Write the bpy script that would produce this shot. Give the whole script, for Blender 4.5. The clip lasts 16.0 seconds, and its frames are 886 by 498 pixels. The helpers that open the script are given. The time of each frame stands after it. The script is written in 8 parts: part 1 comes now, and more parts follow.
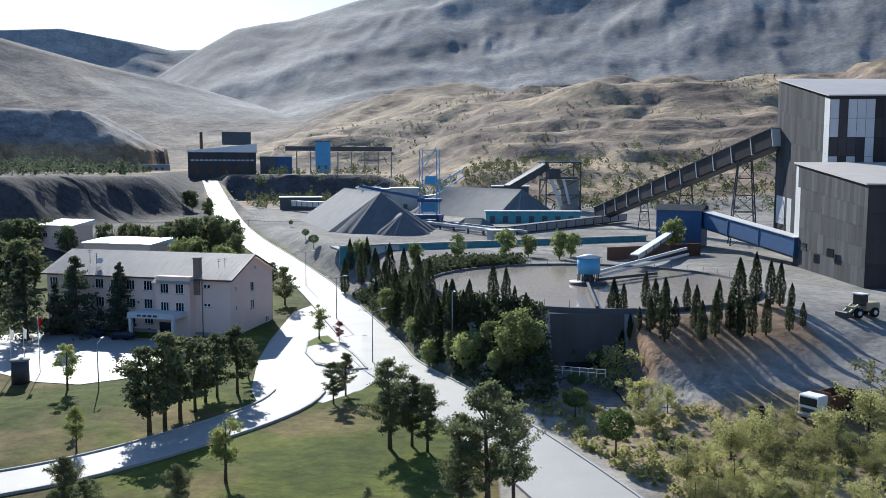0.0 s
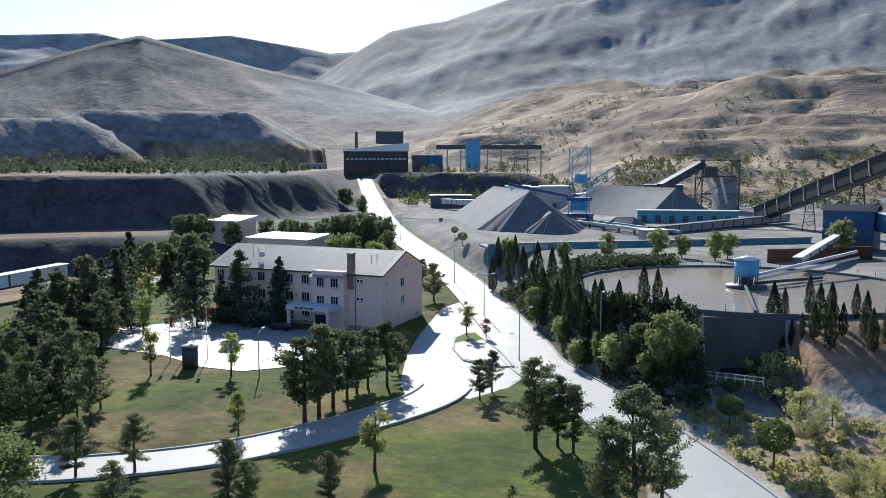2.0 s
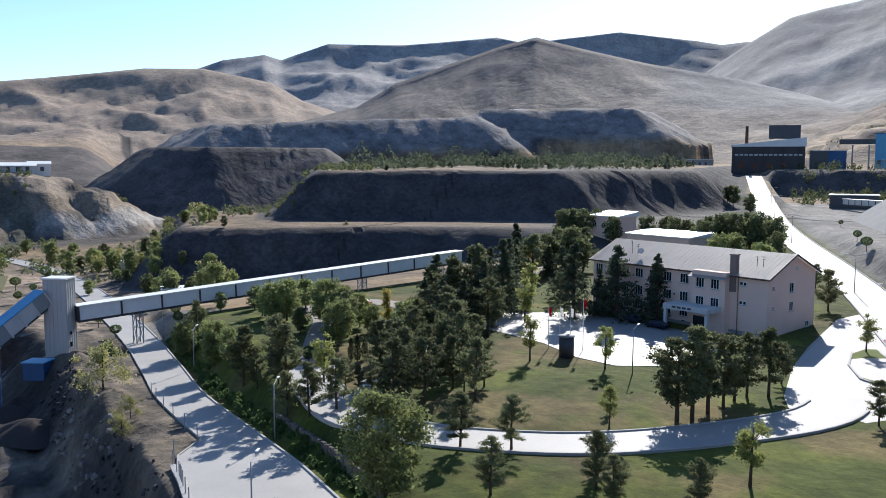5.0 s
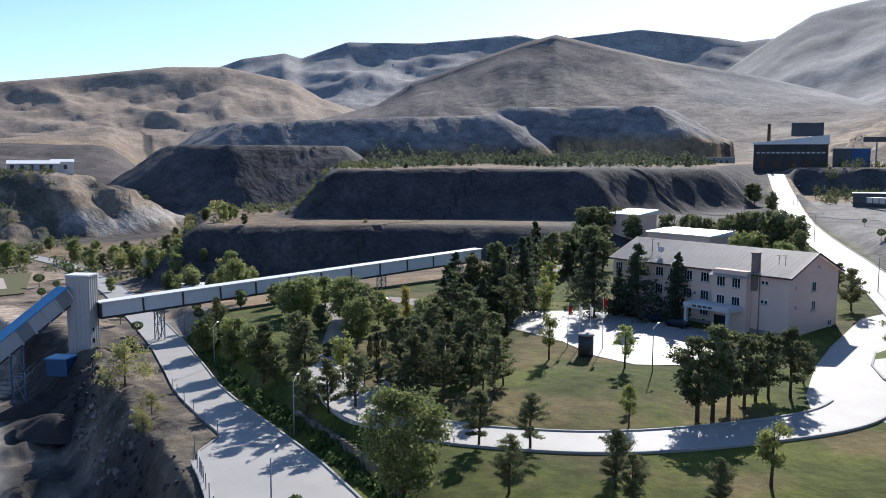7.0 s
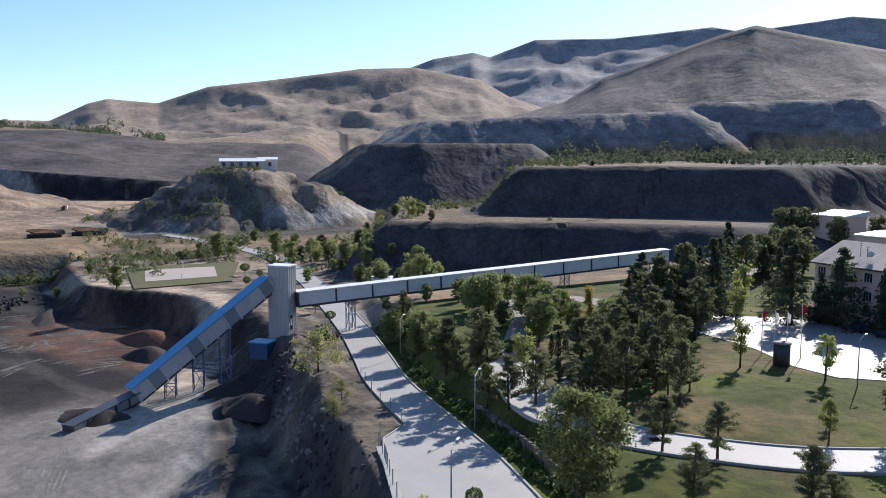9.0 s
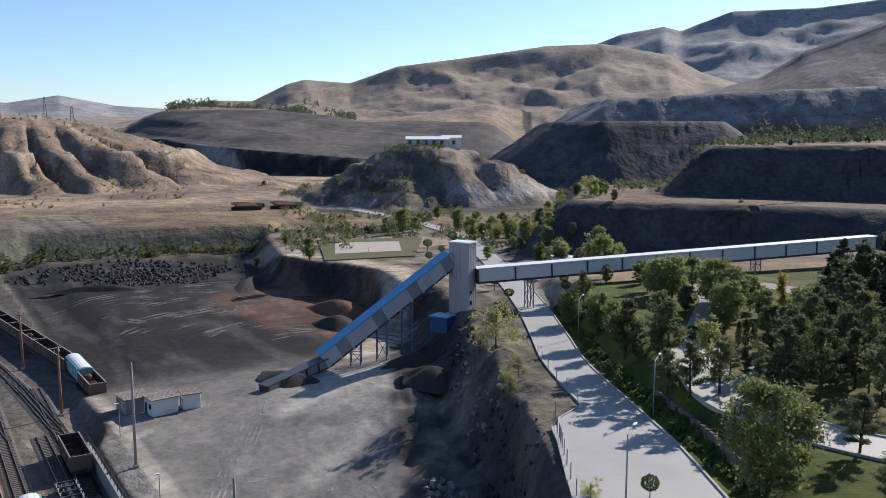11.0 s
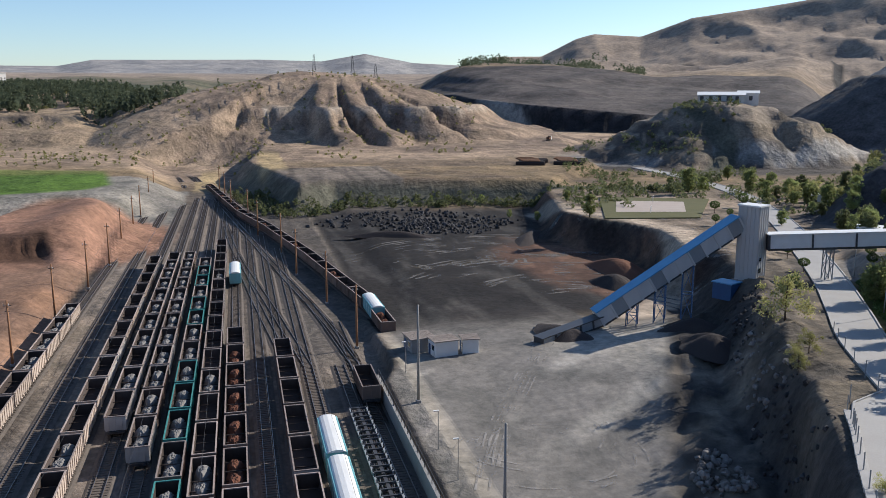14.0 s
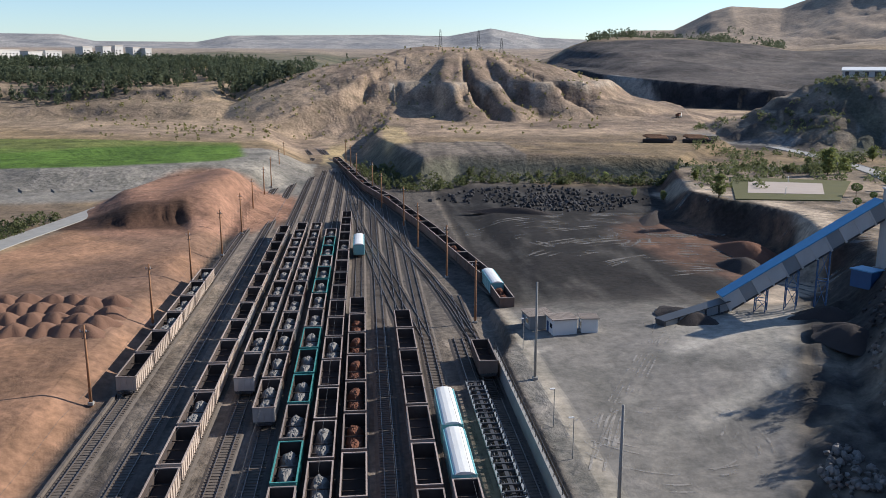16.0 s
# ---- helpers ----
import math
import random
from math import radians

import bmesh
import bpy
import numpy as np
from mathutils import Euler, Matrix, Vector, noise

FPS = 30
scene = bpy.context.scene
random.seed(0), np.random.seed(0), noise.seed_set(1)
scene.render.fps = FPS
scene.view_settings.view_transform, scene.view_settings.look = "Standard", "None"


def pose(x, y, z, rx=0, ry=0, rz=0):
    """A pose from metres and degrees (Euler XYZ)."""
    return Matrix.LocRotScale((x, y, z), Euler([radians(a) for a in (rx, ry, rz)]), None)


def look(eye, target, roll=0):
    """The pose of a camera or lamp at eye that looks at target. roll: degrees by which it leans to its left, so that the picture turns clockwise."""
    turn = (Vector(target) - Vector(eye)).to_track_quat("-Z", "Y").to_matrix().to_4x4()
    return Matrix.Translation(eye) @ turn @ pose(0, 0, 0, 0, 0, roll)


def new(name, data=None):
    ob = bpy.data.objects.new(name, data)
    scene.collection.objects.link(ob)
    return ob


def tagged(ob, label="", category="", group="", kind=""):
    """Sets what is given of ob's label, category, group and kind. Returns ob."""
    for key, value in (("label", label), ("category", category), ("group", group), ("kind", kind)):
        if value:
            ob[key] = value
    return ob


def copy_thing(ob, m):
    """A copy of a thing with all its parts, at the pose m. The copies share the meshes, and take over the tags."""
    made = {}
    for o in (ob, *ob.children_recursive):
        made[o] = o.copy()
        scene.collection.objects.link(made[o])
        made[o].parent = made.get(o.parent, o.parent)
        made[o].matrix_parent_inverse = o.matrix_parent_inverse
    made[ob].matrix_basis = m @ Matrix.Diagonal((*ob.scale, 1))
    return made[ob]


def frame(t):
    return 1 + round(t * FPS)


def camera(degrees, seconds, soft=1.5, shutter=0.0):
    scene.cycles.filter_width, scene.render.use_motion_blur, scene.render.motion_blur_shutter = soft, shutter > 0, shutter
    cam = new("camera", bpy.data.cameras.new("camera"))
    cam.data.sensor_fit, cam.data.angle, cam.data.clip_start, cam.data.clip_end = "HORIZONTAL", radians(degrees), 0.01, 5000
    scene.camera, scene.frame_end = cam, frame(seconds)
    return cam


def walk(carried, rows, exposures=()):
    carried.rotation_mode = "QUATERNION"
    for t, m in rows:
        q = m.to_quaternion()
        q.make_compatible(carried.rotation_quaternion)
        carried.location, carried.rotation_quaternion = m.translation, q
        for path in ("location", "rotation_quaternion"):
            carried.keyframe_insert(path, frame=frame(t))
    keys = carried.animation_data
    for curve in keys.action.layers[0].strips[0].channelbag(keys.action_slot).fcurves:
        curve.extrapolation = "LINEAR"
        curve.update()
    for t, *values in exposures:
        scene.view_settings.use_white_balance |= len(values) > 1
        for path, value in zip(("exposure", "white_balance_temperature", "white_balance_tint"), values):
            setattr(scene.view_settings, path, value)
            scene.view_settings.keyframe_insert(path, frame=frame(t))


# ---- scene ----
# ---- camera: a drone that hovers and turns, 50 m above the rails ----
EYE = 50.0
cam = camera(55.05, 16.0, soft=0.9)
ROWS = [  # seconds, yaw to the left, pitch, roll
    (0, 0.00, -5.55, -0.10),
    (0.5, -0.27, -5.56, -0.12),
    (1, 2.32, -5.59, -0.05),
    (1.5, 6.34, -5.63, -0.04),
    (2, 10.01, -5.67, 0.03),
    (2.5, 14.45, -5.66, 0.09),
    (3, 19.65, -5.74, 0.14),
    (3.5, 24.44, -5.80, 0.08),
    (4, 29.33, -5.79, 0.28),
    (4.5, 33.73, -5.84, 0.24),
    (4.7, 35.09, -5.92, -0.09),
    (6.8, 35.70, -6.05, -0.15),
    (7, 36.58, -6.10, -0.10),
    (7.5, 39.42, -6.17, -0.08),
    (8, 42.42, -6.20, -0.06),
    (8.5, 45.84, -6.21, -0.02),
    (9, 48.98, -6.27, -0.03),
    (9.2, 50.29, -6.26, -0.01),
    (11.3, 63.04, -8.08, -0.09),
    (11.5, 64.35, -8.30, -0.09),
    (12, 67.80, -8.78, -0.08),
    (12.5, 71.20, -9.26, -0.01),
    (13, 74.21, -9.74, 0.02),
    (13.5, 77.49, -10.19, -0.02),
    (14, 80.07, -10.65, 0.04),
    (14.5, 81.82, -11.09, -0.00),
    (15, 84.26, -11.54, 0.03),
    (15.5, 86.86, -11.98, -0.01),
    (16, 88.34, -12.27, 0.03),
]
walk(cam, [(t, pose(0, 0, EYE, 0, 0, yaw) @ pose(0, 0, 0, 90 + pitch) @ pose(0, 0, 0, 0, 0, -roll)) for t, yaw, pitch, roll in ROWS], [(0.0, 0.76, 5900, 7), (3.0, 0.76, 5950, 9), (7.5, 0.6, 6050, 12), (9.0, 0.58, 6050, 13), (12.5, 0.36, 6300, 11), (16.0, 0.5, 6350, 10)])

# ---- world and sun ----
SUN_AZ, SUN_EL = 19.0, 29.5
world = bpy.data.worlds.new("sky")
scene.world = world
world.use_nodes = True
wn = world.node_tree.nodes
sky = wn.new("ShaderNodeTexSky")
sky.sky_type = "NISHITA"
sky.sun_disc = False
sky.sun_elevation = radians(SUN_EL)
sky.sun_rotation = radians(-SUN_AZ)
sky.air_density, sky.dust_density, sky.ozone_density = 1.0, 0.7, 4.0
sky.altitude = 1100
wn["Background"].inputs["Strength"].default_value = 0.112
world.node_tree.links.new(sky.outputs["Color"], wn["Background"].inputs["Color"])
sun = new("sun", bpy.data.lights.new("sun", "SUN"))
sun.data.energy, sun.data.angle, sun.data.color = 5.0, radians(0.5), (1.0, 0.925, 0.82)
sa, se = radians(SUN_AZ), radians(SUN_EL)
sun.matrix_world = look((-math.sin(sa) * math.cos(se) * 900, math.cos(sa) * math.cos(se) * 900, 50 + math.sin(se) * 900), (0, 0, 50))

# ---- materials ----
def material(name, colour, second=None, scale=2.0, rough=0.8, metal=0.0, bump=0.15, fine=30.0, amount=0.5, vary=0.0, stretch=None, attribute=None):
    """A procedural surface: two colours mixed by a broad and a fine noise, with relief."""
    m = bpy.data.materials.new(name)
    m.use_nodes = True
    nt = m.node_tree
    n, link = nt.nodes, nt.links.new
    b = n["Principled BSDF"]
    b.inputs["Roughness"].default_value, b.inputs["Metallic"].default_value = rough, metal
    if rough > 0.79:
        b.inputs["Specular IOR Level"].default_value = 0.15
    if second is None:
        second = tuple(c * 0.6 for c in colour)
    co = n.new("ShaderNodeTexCoord").outputs["Object"]
    if stretch:
        mp = n.new("ShaderNodeMapping")
        mp.inputs["Scale"].default_value = stretch
        link(co, mp.inputs["Vector"])
        co = mp.outputs["Vector"]
    n1, n2 = n.new("ShaderNodeTexNoise"), n.new("ShaderNodeTexNoise")
    n1.inputs["Scale"].default_value, n1.inputs["Detail"].default_value = 1.0 / scale, 5.0
    n2.inputs["Scale"].default_value, n2.inputs["Detail"].default_value = fine / scale, 3.0
    for k in (n1, n2):
        link(co, k.inputs["Vector"])
    mix = n.new("ShaderNodeMath")
    mix.operation = "MULTIPLY_ADD"
    mix.inputs[1].default_value, mix.inputs[2].default_value = 0.6, 0.0
    link(n1.outputs["Fac"], mix.inputs[0])
    add = n.new("ShaderNodeMath")
    add.operation = "MULTIPLY_ADD"
    add.inputs[1].default_value = 0.4
    link(n2.outputs["Fac"], add.inputs[0])
    link(mix.outputs[0], add.inputs[2])
    ramp = n.new("ShaderNodeMapRange")
    ramp.inputs["From Min"].default_value, ramp.inputs["From Max"].default_value = 0.5 - 0.25 / max(amount, 0.05) * 0.6, 0.5 + 0.25 / max(amount, 0.05) * 0.6
    link(add.outputs[0], ramp.inputs["Value"])
    cm = n.new("ShaderNodeMix")
    cm.data_type = "RGBA"
    cm.inputs["A"].default_value, cm.inputs["B"].default_value = (*second, 1), (*colour, 1)
    link(ramp.outputs[0], cm.inputs["Factor"])
    out = cm.outputs["Result"]
    if attribute:
        at = n.new("ShaderNodeAttribute")
        at.attribute_name = attribute
        mu = n.new("ShaderNodeMix")
        mu.data_type, mu.blend_type = "RGBA", "MULTIPLY"
        mu.inputs["Factor"].default_value = 1.0
        link(out, mu.inputs["A"])
        link(at.outputs["Color"], mu.inputs["B"])
        out = mu.outputs["Result"]
    if vary:
        oi, hs = n.new("ShaderNodeObjectInfo"), n.new("ShaderNodeHueSaturation")
        mr = n.new("ShaderNodeMapRange")
        mr.inputs["To Min"].default_value, mr.inputs["To Max"].default_value = 1 - vary, 1 + vary
        link(oi.outputs["Random"], mr.inputs["Value"])
        link(mr.outputs[0], hs.inputs["Value"])
        link(out, hs.inputs["Color"])
        out = hs.outputs["Color"]
    link(out, b.inputs["Base Color"])
    if bump:
        bp = n.new("ShaderNodeBump")
        bp.inputs["Strength"].default_value, bp.inputs["Distance"].default_value = min(1.0, bump * 2), bump * scale * 0.5
        link(add.outputs[0], bp.inputs["Height"])
        link(bp.outputs["Normal"], b.inputs["Normal"])
    return m


def soil_material():
    """Bare ground: the zone's colour broken up at four scales, with relief of stones and washouts."""
    m = bpy.data.materials.new("soil")
    m.use_nodes = True
    nt = m.node_tree
    n, link = nt.nodes, nt.links.new
    b = n["Principled BSDF"]
    b.inputs["Roughness"].default_value = 0.95
    b.inputs["Specular IOR Level"].default_value = 0.1
    co = n.new("ShaderNodeTexCoord").outputs["Object"]
    facs = []
    for size, detail, rough, dist in ((70.0, 6.0, 0.62, 0.6), (11.0, 6.0, 0.65, 0.4), (1.6, 5.0, 0.7, 0.0)):
        t = n.new("ShaderNodeTexNoise")
        t.inputs["Scale"].default_value, t.inputs["Detail"].default_value = 1 / size, detail
        t.inputs["Roughness"].default_value, t.inputs["Distortion"].default_value = rough, dist
        link(co, t.inputs["Vector"])
        facs.append(t.outputs["Fac"])
    at = n.new("ShaderNodeAttribute")
    at.attribute_name = "soil"
    out = at.outputs["Color"]
    for f, (lo, hi), (c0, c1) in zip(facs, ((0.36, 0.64), (0.34, 0.66), (0.3, 0.7)), (((0.72, 0.72, 0.74), (1.22, 1.2, 1.16)), ((0.66, 0.68, 0.66), (1.3, 1.28, 1.24)), ((0.6, 0.61, 0.62), (1.34, 1.32, 1.3)))):
        mr = n.new("ShaderNodeMapRange")
        mr.inputs["From Min"].default_value, mr.inputs["From Max"].default_value = lo, hi
        link(f, mr.inputs["Value"])
        c = n.new("ShaderNodeMix")
        c.data_type = "RGBA"
        c.inputs["A"].default_value, c.inputs["B"].default_value = (*c0, 1), (*c1, 1)
        link(mr.outputs[0], c.inputs["Factor"])
        mu = n.new("ShaderNodeMix")
        mu.data_type, mu.blend_type = "RGBA", "MULTIPLY"
        link(at.outputs["Alpha"], mu.inputs["Factor"])
        link(out, mu.inputs["A"])
        link(c.outputs["Result"], mu.inputs["B"])
        out = mu.outputs["Result"]
    link(out, b.inputs["Base Color"])
    nrm = None
    for f, d, st in zip(facs, (9.0, 1.6, 0.28), (0.5, 0.7, 0.6)):
        bp = n.new("ShaderNodeBump")
        bp.inputs["Strength"].default_value, bp.inputs["Distance"].default_value = st, d
        mh = n.new("ShaderNodeMath")
        mh.operation = "MULTIPLY"
        link(f, mh.inputs[0])
        pw = n.new("ShaderNodeMath")
        pw.operation = "POWER"
        pw.inputs[1].default_value = 4.0
        link(at.outputs["Alpha"], pw.inputs[0])
        link(pw.outputs[0], mh.inputs[1])
        link(mh.outputs[0], bp.inputs["Height"])
        if nrm:
            link(nrm, bp.inputs["Normal"])
        nrm = bp.outputs["Normal"]
    link(nrm, b.inputs["Normal"])
    return m


soil_mat = soil_material()
concrete_road = material("concrete_road", (0.345, 0.33, 0.305), (0.235, 0.225, 0.212), 5.0, 0.7, bump=0.02, fine=25)
kerb_mat = material("kerb_stone", (0.42, 0.41, 0.39), (0.28, 0.27, 0.26), 1.0, 0.8, bump=0.05)
plaster_pink = material("pink_plaster", (0.78, 0.575, 0.475), (0.68, 0.49, 0.40), 3.0, 0.85, bump=0.03)
roof_tile = material("grey_roof_sheet", (0.60, 0.54, 0.49), (0.44, 0.40, 0.37), 2.0, 0.6, bump=0.05)
glass_dark = material("window_glass", (0.02, 0.025, 0.03), (0.015, 0.02, 0.025), 2.0, 0.08, bump=0)
white_paint = material("white_paint", (0.75, 0.75, 0.73), (0.6, 0.6, 0.58), 1.5, 0.5, bump=0.02)
grey_sheet = material("grey_sheet", (0.34, 0.36, 0.37), (0.22, 0.24, 0.25), 3.0, 0.55, metal=0.2, bump=0.03, stretch=(1, 1, 0.3))
dark_sheet = material("dark_sheet", (0.075, 0.08, 0.09), (0.045, 0.05, 0.055), 3.0, 0.5, metal=0.2, bump=0.03)
pale_panel = material("pale_panel", (0.62, 0.62, 0.60), (0.42, 0.42, 0.41), 2.5, 0.6, bump=0.02, stretch=(1, 1, 0.25))
blue_steel = material("blue_steel", (0.028, 0.10, 0.235), (0.02, 0.06, 0.145), 2.0, 0.6, metal=0.1, bump=0.03)
sky_blue_steel = material("light_blue_steel", (0.10, 0.36, 0.58), (0.07, 0.24, 0.42), 2.0, 0.5, bump=0.03)
turquoise = material("turquoise_paint", (0.10, 0.36, 0.42), (0.06, 0.20, 0.25), 2.0, 0.6, bump=0.03)
ore_pile = material("ore_fines", (0.165, 0.172, 0.178), (0.09, 0.093, 0.098), 4.0, 0.9, bump=0.15)
pond_water = material("slurry", (0.34, 0.295, 0.245), (0.26, 0.225, 0.19), 9.0, 0.13, bump=0.02, fine=16)
concrete = material("concrete", (0.34, 0.33, 0.31), (0.2, 0.195, 0.185), 3.0, 0.85, bump=0.05)
# streaked concrete for walls turned from the sun, their shade put into the colour
shaded_concrete = material("shaded_concrete", (0.14, 0.135, 0.13), (0.06, 0.058, 0.056), 3.0, 0.9, bump=0.06, stretch=(1, 1, 0.25))
steel_dark = material("dark_steel", (0.10, 0.10, 0.105), (0.05, 0.05, 0.055), 1.0, 0.6, metal=0.5, bump=0.05)
rust = material("rusty_steel", (0.16, 0.085, 0.055), (0.07, 0.045, 0.035), 1.2, 0.85, bump=0.08, vary=0.35)
wood_pole = material("timber_pole", (0.36, 0.19, 0.10), (0.22, 0.12, 0.07), 0.8, 0.85, bump=0.08)
bark = material("bark", (0.12, 0.085, 0.06), (0.06, 0.045, 0.035), 0.3, 0.95, bump=0.2)

# ---- building tools ----
def empty(name, x=0.0, y=0.0, z=0.0, rz=0.0, label="", category="", group="", kind=""):
    ob = new(name)
    ob.matrix_basis = pose(x, y, z, 0, 0, rz)
    return tagged(ob, label, category, group, kind)


def part(name, bm, mat, parent, label="", kind=""):
    """Links a bmesh as one mesh object under a thing, or on its own."""
    me = bpy.data.meshes.new(name)
    bm.to_mesh(me)
    bm.free()
    for q in (mat if isinstance(mat, (list, tuple)) else (mat,)):
        me.materials.append(q)
    ob = new(name, me)
    ob.parent = parent
    return tagged(ob, label, kind=kind)


def box(bm, cx, cy, cz, sx, sy, sz, m=None, mi=0, bevel=0.0):
    """A block with its centre at (cx, cy, cz)."""
    r = bmesh.ops.create_cube(bm, size=1.0, matrix=(m or Matrix()) @ Matrix.Translation((cx, cy, cz)) @ Matrix.Diagonal((sx, sy, sz, 1)))
    faces = {f for vt in r["verts"] for f in vt.link_faces}
    for f in faces:
        f.material_index = mi
    if bevel:
        bmesh.ops.bevel(bm, geom=list({e for f in faces for e in f.edges}), offset=bevel, segments=1, affect="EDGES")
    return bm


def blocks(*rows, m=None, bevel=0.0):
    bm = bmesh.new()
    for r in rows:
        box(bm, *r, m=m, bevel=bevel)
    return bm


def tube(bm, a, b, r0, r1=None, sides=8, mi=0):
    """A tapered round bar from a to b."""
    a, b = Vector(a), Vector(b)
    d = b - a
    m = Matrix.Translation((a + b) / 2) @ d.to_track_quat("Z", "Y").to_matrix().to_4x4()
    r = bmesh.ops.create_cone(bm, cap_ends=True, segments=sides, radius1=r0, radius2=r0 if r1 is None else r1, depth=d.length, matrix=m)
    for f in {f for vt in r["verts"] for f in vt.link_faces}:
        f.material_index = mi
        f.smooth = sides > 6
    return bm


def beam(bm, a, b, w, h=None):
    """A square bar from a to b."""
    a, b = Vector(a), Vector(b)
    d = b - a
    m = Matrix.Translation((a + b) / 2) @ d.to_track_quat("X", "Z").to_matrix().to_4x4() @ Matrix.Diagonal((d.length, w, h or w, 1))
    bmesh.ops.create_cube(bm, size=1.0, matrix=m)
    return bm


def prism(bm, pts, z0, z1, mi=0):
    """An upright prism over the ground points pts; z1 may be a list of heights."""
    tops = z1 if isinstance(z1, (list, tuple)) else [z1] * len(pts)
    lo = [bm.verts.new((p[0], p[1], z0)) for p in pts]
    hi = [bm.verts.new((p[0], p[1], t)) for p, t in zip(pts, tops)]
    k = len(pts)
    fs = [bm.faces.new(lo[::-1]), bm.faces.new(hi)] + [bm.faces.new((lo[i], lo[(i + 1) % k], hi[(i + 1) % k], hi[i])) for i in range(k)]
    for f in fs:
        f.material_index = mi
    return bm


def mesh_object(name, verts, faces, mat, parent=None, smooth=True):
    me = bpy.data.meshes.new(name)
    me.from_pydata(verts, [], faces)
    me.materials.append(mat)
    if smooth:
        me.polygons.foreach_set("use_smooth", [True] * len(me.polygons))
    ob = new(name, me)
    ob.parent = parent
    return ob

# ---- the lie of the land ----
UA = radians(93.6)  # the rails run this way, to the left of the y axis


def along(x, y):
    return -np.sin(UA) * x + np.cos(UA) * y


def across(x, y):
    return np.cos(UA) * x + np.sin(UA) * y


def place(u, v):
    """From rail coordinates to the world."""
    return -math.sin(UA) * u + math.cos(UA) * v, math.cos(UA) * u + math.sin(UA) * v


def sm(a, b, x):
    t = np.clip((x - a) / (b - a), 0, 1)
    return t * t * (3 - 2 * t)


def mix(a, b, m):
    return a + (b - a) * m


def hash2(i, j, seed):
    h = np.sin(i * 127.1 + j * 311.7 + seed * 74.7) * 43758.5453
    return h - np.floor(h)


def vnoise(x, y, seed=0):
    xi, yi = np.floor(x), np.floor(y)
    fx, fy = x - xi, y - yi
    fx, fy = fx * fx * (3 - 2 * fx), fy * fy * (3 - 2 * fy)
    a, b = hash2(xi, yi, seed), hash2(xi + 1, yi, seed)
    c, d = hash2(xi, yi + 1, seed), hash2(xi + 1, yi + 1, seed)
    return a + (b - a) * fx + (c - a) * fy + (a - b - c + d) * fx * fy


def fbm(x, y, octaves=4, seed=0):
    out, amp, tot = 0, 1.0, 0
    for k in range(octaves):
        out = out + amp * vnoise(x, y, seed + k)
        tot += amp
        x, y, amp = x * 2.03 + 7.1, y * 2.03 + 3.7, amp * 0.5
    return out / tot


def ridged(x, y, octaves=4, seed=0):
    out, amp, tot = 0, 1.0, 0
    for k in range(octaves):
        out = out + amp * (1 - np.abs(2 * vnoise(x, y, seed + k) - 1))
        tot += amp
        x, y, amp = x * 2.07 + 5.3, y * 2.07 + 1.9, amp * 0.5
    return out / tot


def seg_dist(x, y, pts):
    """Distance to a polyline, and the height carried along it if the points have one."""
    best = np.full(np.shape(x), 1e9)
    zz = np.zeros(np.shape(x))
    for p, q in zip(pts, pts[1:]):
        dx, dy = q[0] - p[0], q[1] - p[1]
        t = np.clip(((x - p[0]) * dx + (y - p[1]) * dy) / (dx * dx + dy * dy), 0, 1)
        d = np.hypot(x - p[0] - t * dx, y - p[1] - t * dy)
        near = d < best
        best = np.where(near, d, best)
        if len(p) > 2:
            zz = np.where(near, p[2] + (q[2] - p[2]) * t, zz)
    return best, zz


def inside(x, y, pts):
    """Signed distance to a polygon, positive inside."""
    r = np.zeros(np.shape(x), bool)
    n = len(pts)
    for i in range(n):
        (x1, y1), (x2, y2) = pts[i][:2], pts[(i + 1) % n][:2]
        if y1 != y2:
            r ^= ((y1 > y) != (y2 > y)) & (x < (x2 - x1) * (y - y1) / (y2 - y1) + x1)
    d, _ = seg_dist(x, y, [p[:2] for p in pts] + [pts[0][:2]])
    return np.where(r, d, -d)


def smooth_line(pts, n=6):
    """A rounded polyline through the points."""
    out = []
    p = [np.array(q, float) for q in pts]
    p = [2 * p[0] - p[1]] + p + [2 * p[-1] - p[-2]]
    for i in range(1, len(p) - 2):
        for k in range(n):
            t = k / n
            out.append(tuple(0.5 * (2 * p[i] + (p[i + 1] - p[i - 1]) * t + (2 * p[i - 1] - 5 * p[i] + 4 * p[i + 1] - p[i + 2]) * t * t + (3 * p[i] - p[i - 1] - 3 * p[i + 1] + p[i + 2]) * t ** 3)))
    return out + [tuple(pts[-1])]


MAIN_ROAD = smooth_line([(26, 30, 20), (13, 75, 20), (2, 105, 20), (-8, 127, 20), (-13, 146, 20.2), (-29, 195, 22), (-42, 226, 24), (-75, 306, 28), (-118, 447, 33), (-152, 556, 40.5)])
LOWER_ROAD = smooth_line([(-26, 38, 19), (-42, 47.5, 18.2), (-63, 59, 17), (-73, 64, 16.3), (-103, 77.5, 14.8), (-122.5, 88.4, 14), (-149, 103.2, 13), (-178, 118.2, 12.2), (-211, 134.4, 11.4), (-260, 156, 10), (-320, 176, 9), (-380, 183, 8.6), (-430, 181, 8.8)])
PARK_ROAD = smooth_line([(-88, 90, 19.6), (-81.4, 84, 19.6), (-74, 78.8, 19.6), (-66, 74.6, 19.6), (-58, 74, 19.6), (-50, 75.4, 19.7), (-38, 81, 20), (-28, 92, 20), (-20, 106, 20), (-19, 123, 20), (-18, 138, 20), (-22, 150, 20.3)])
TANK = (25.5, 148.0)
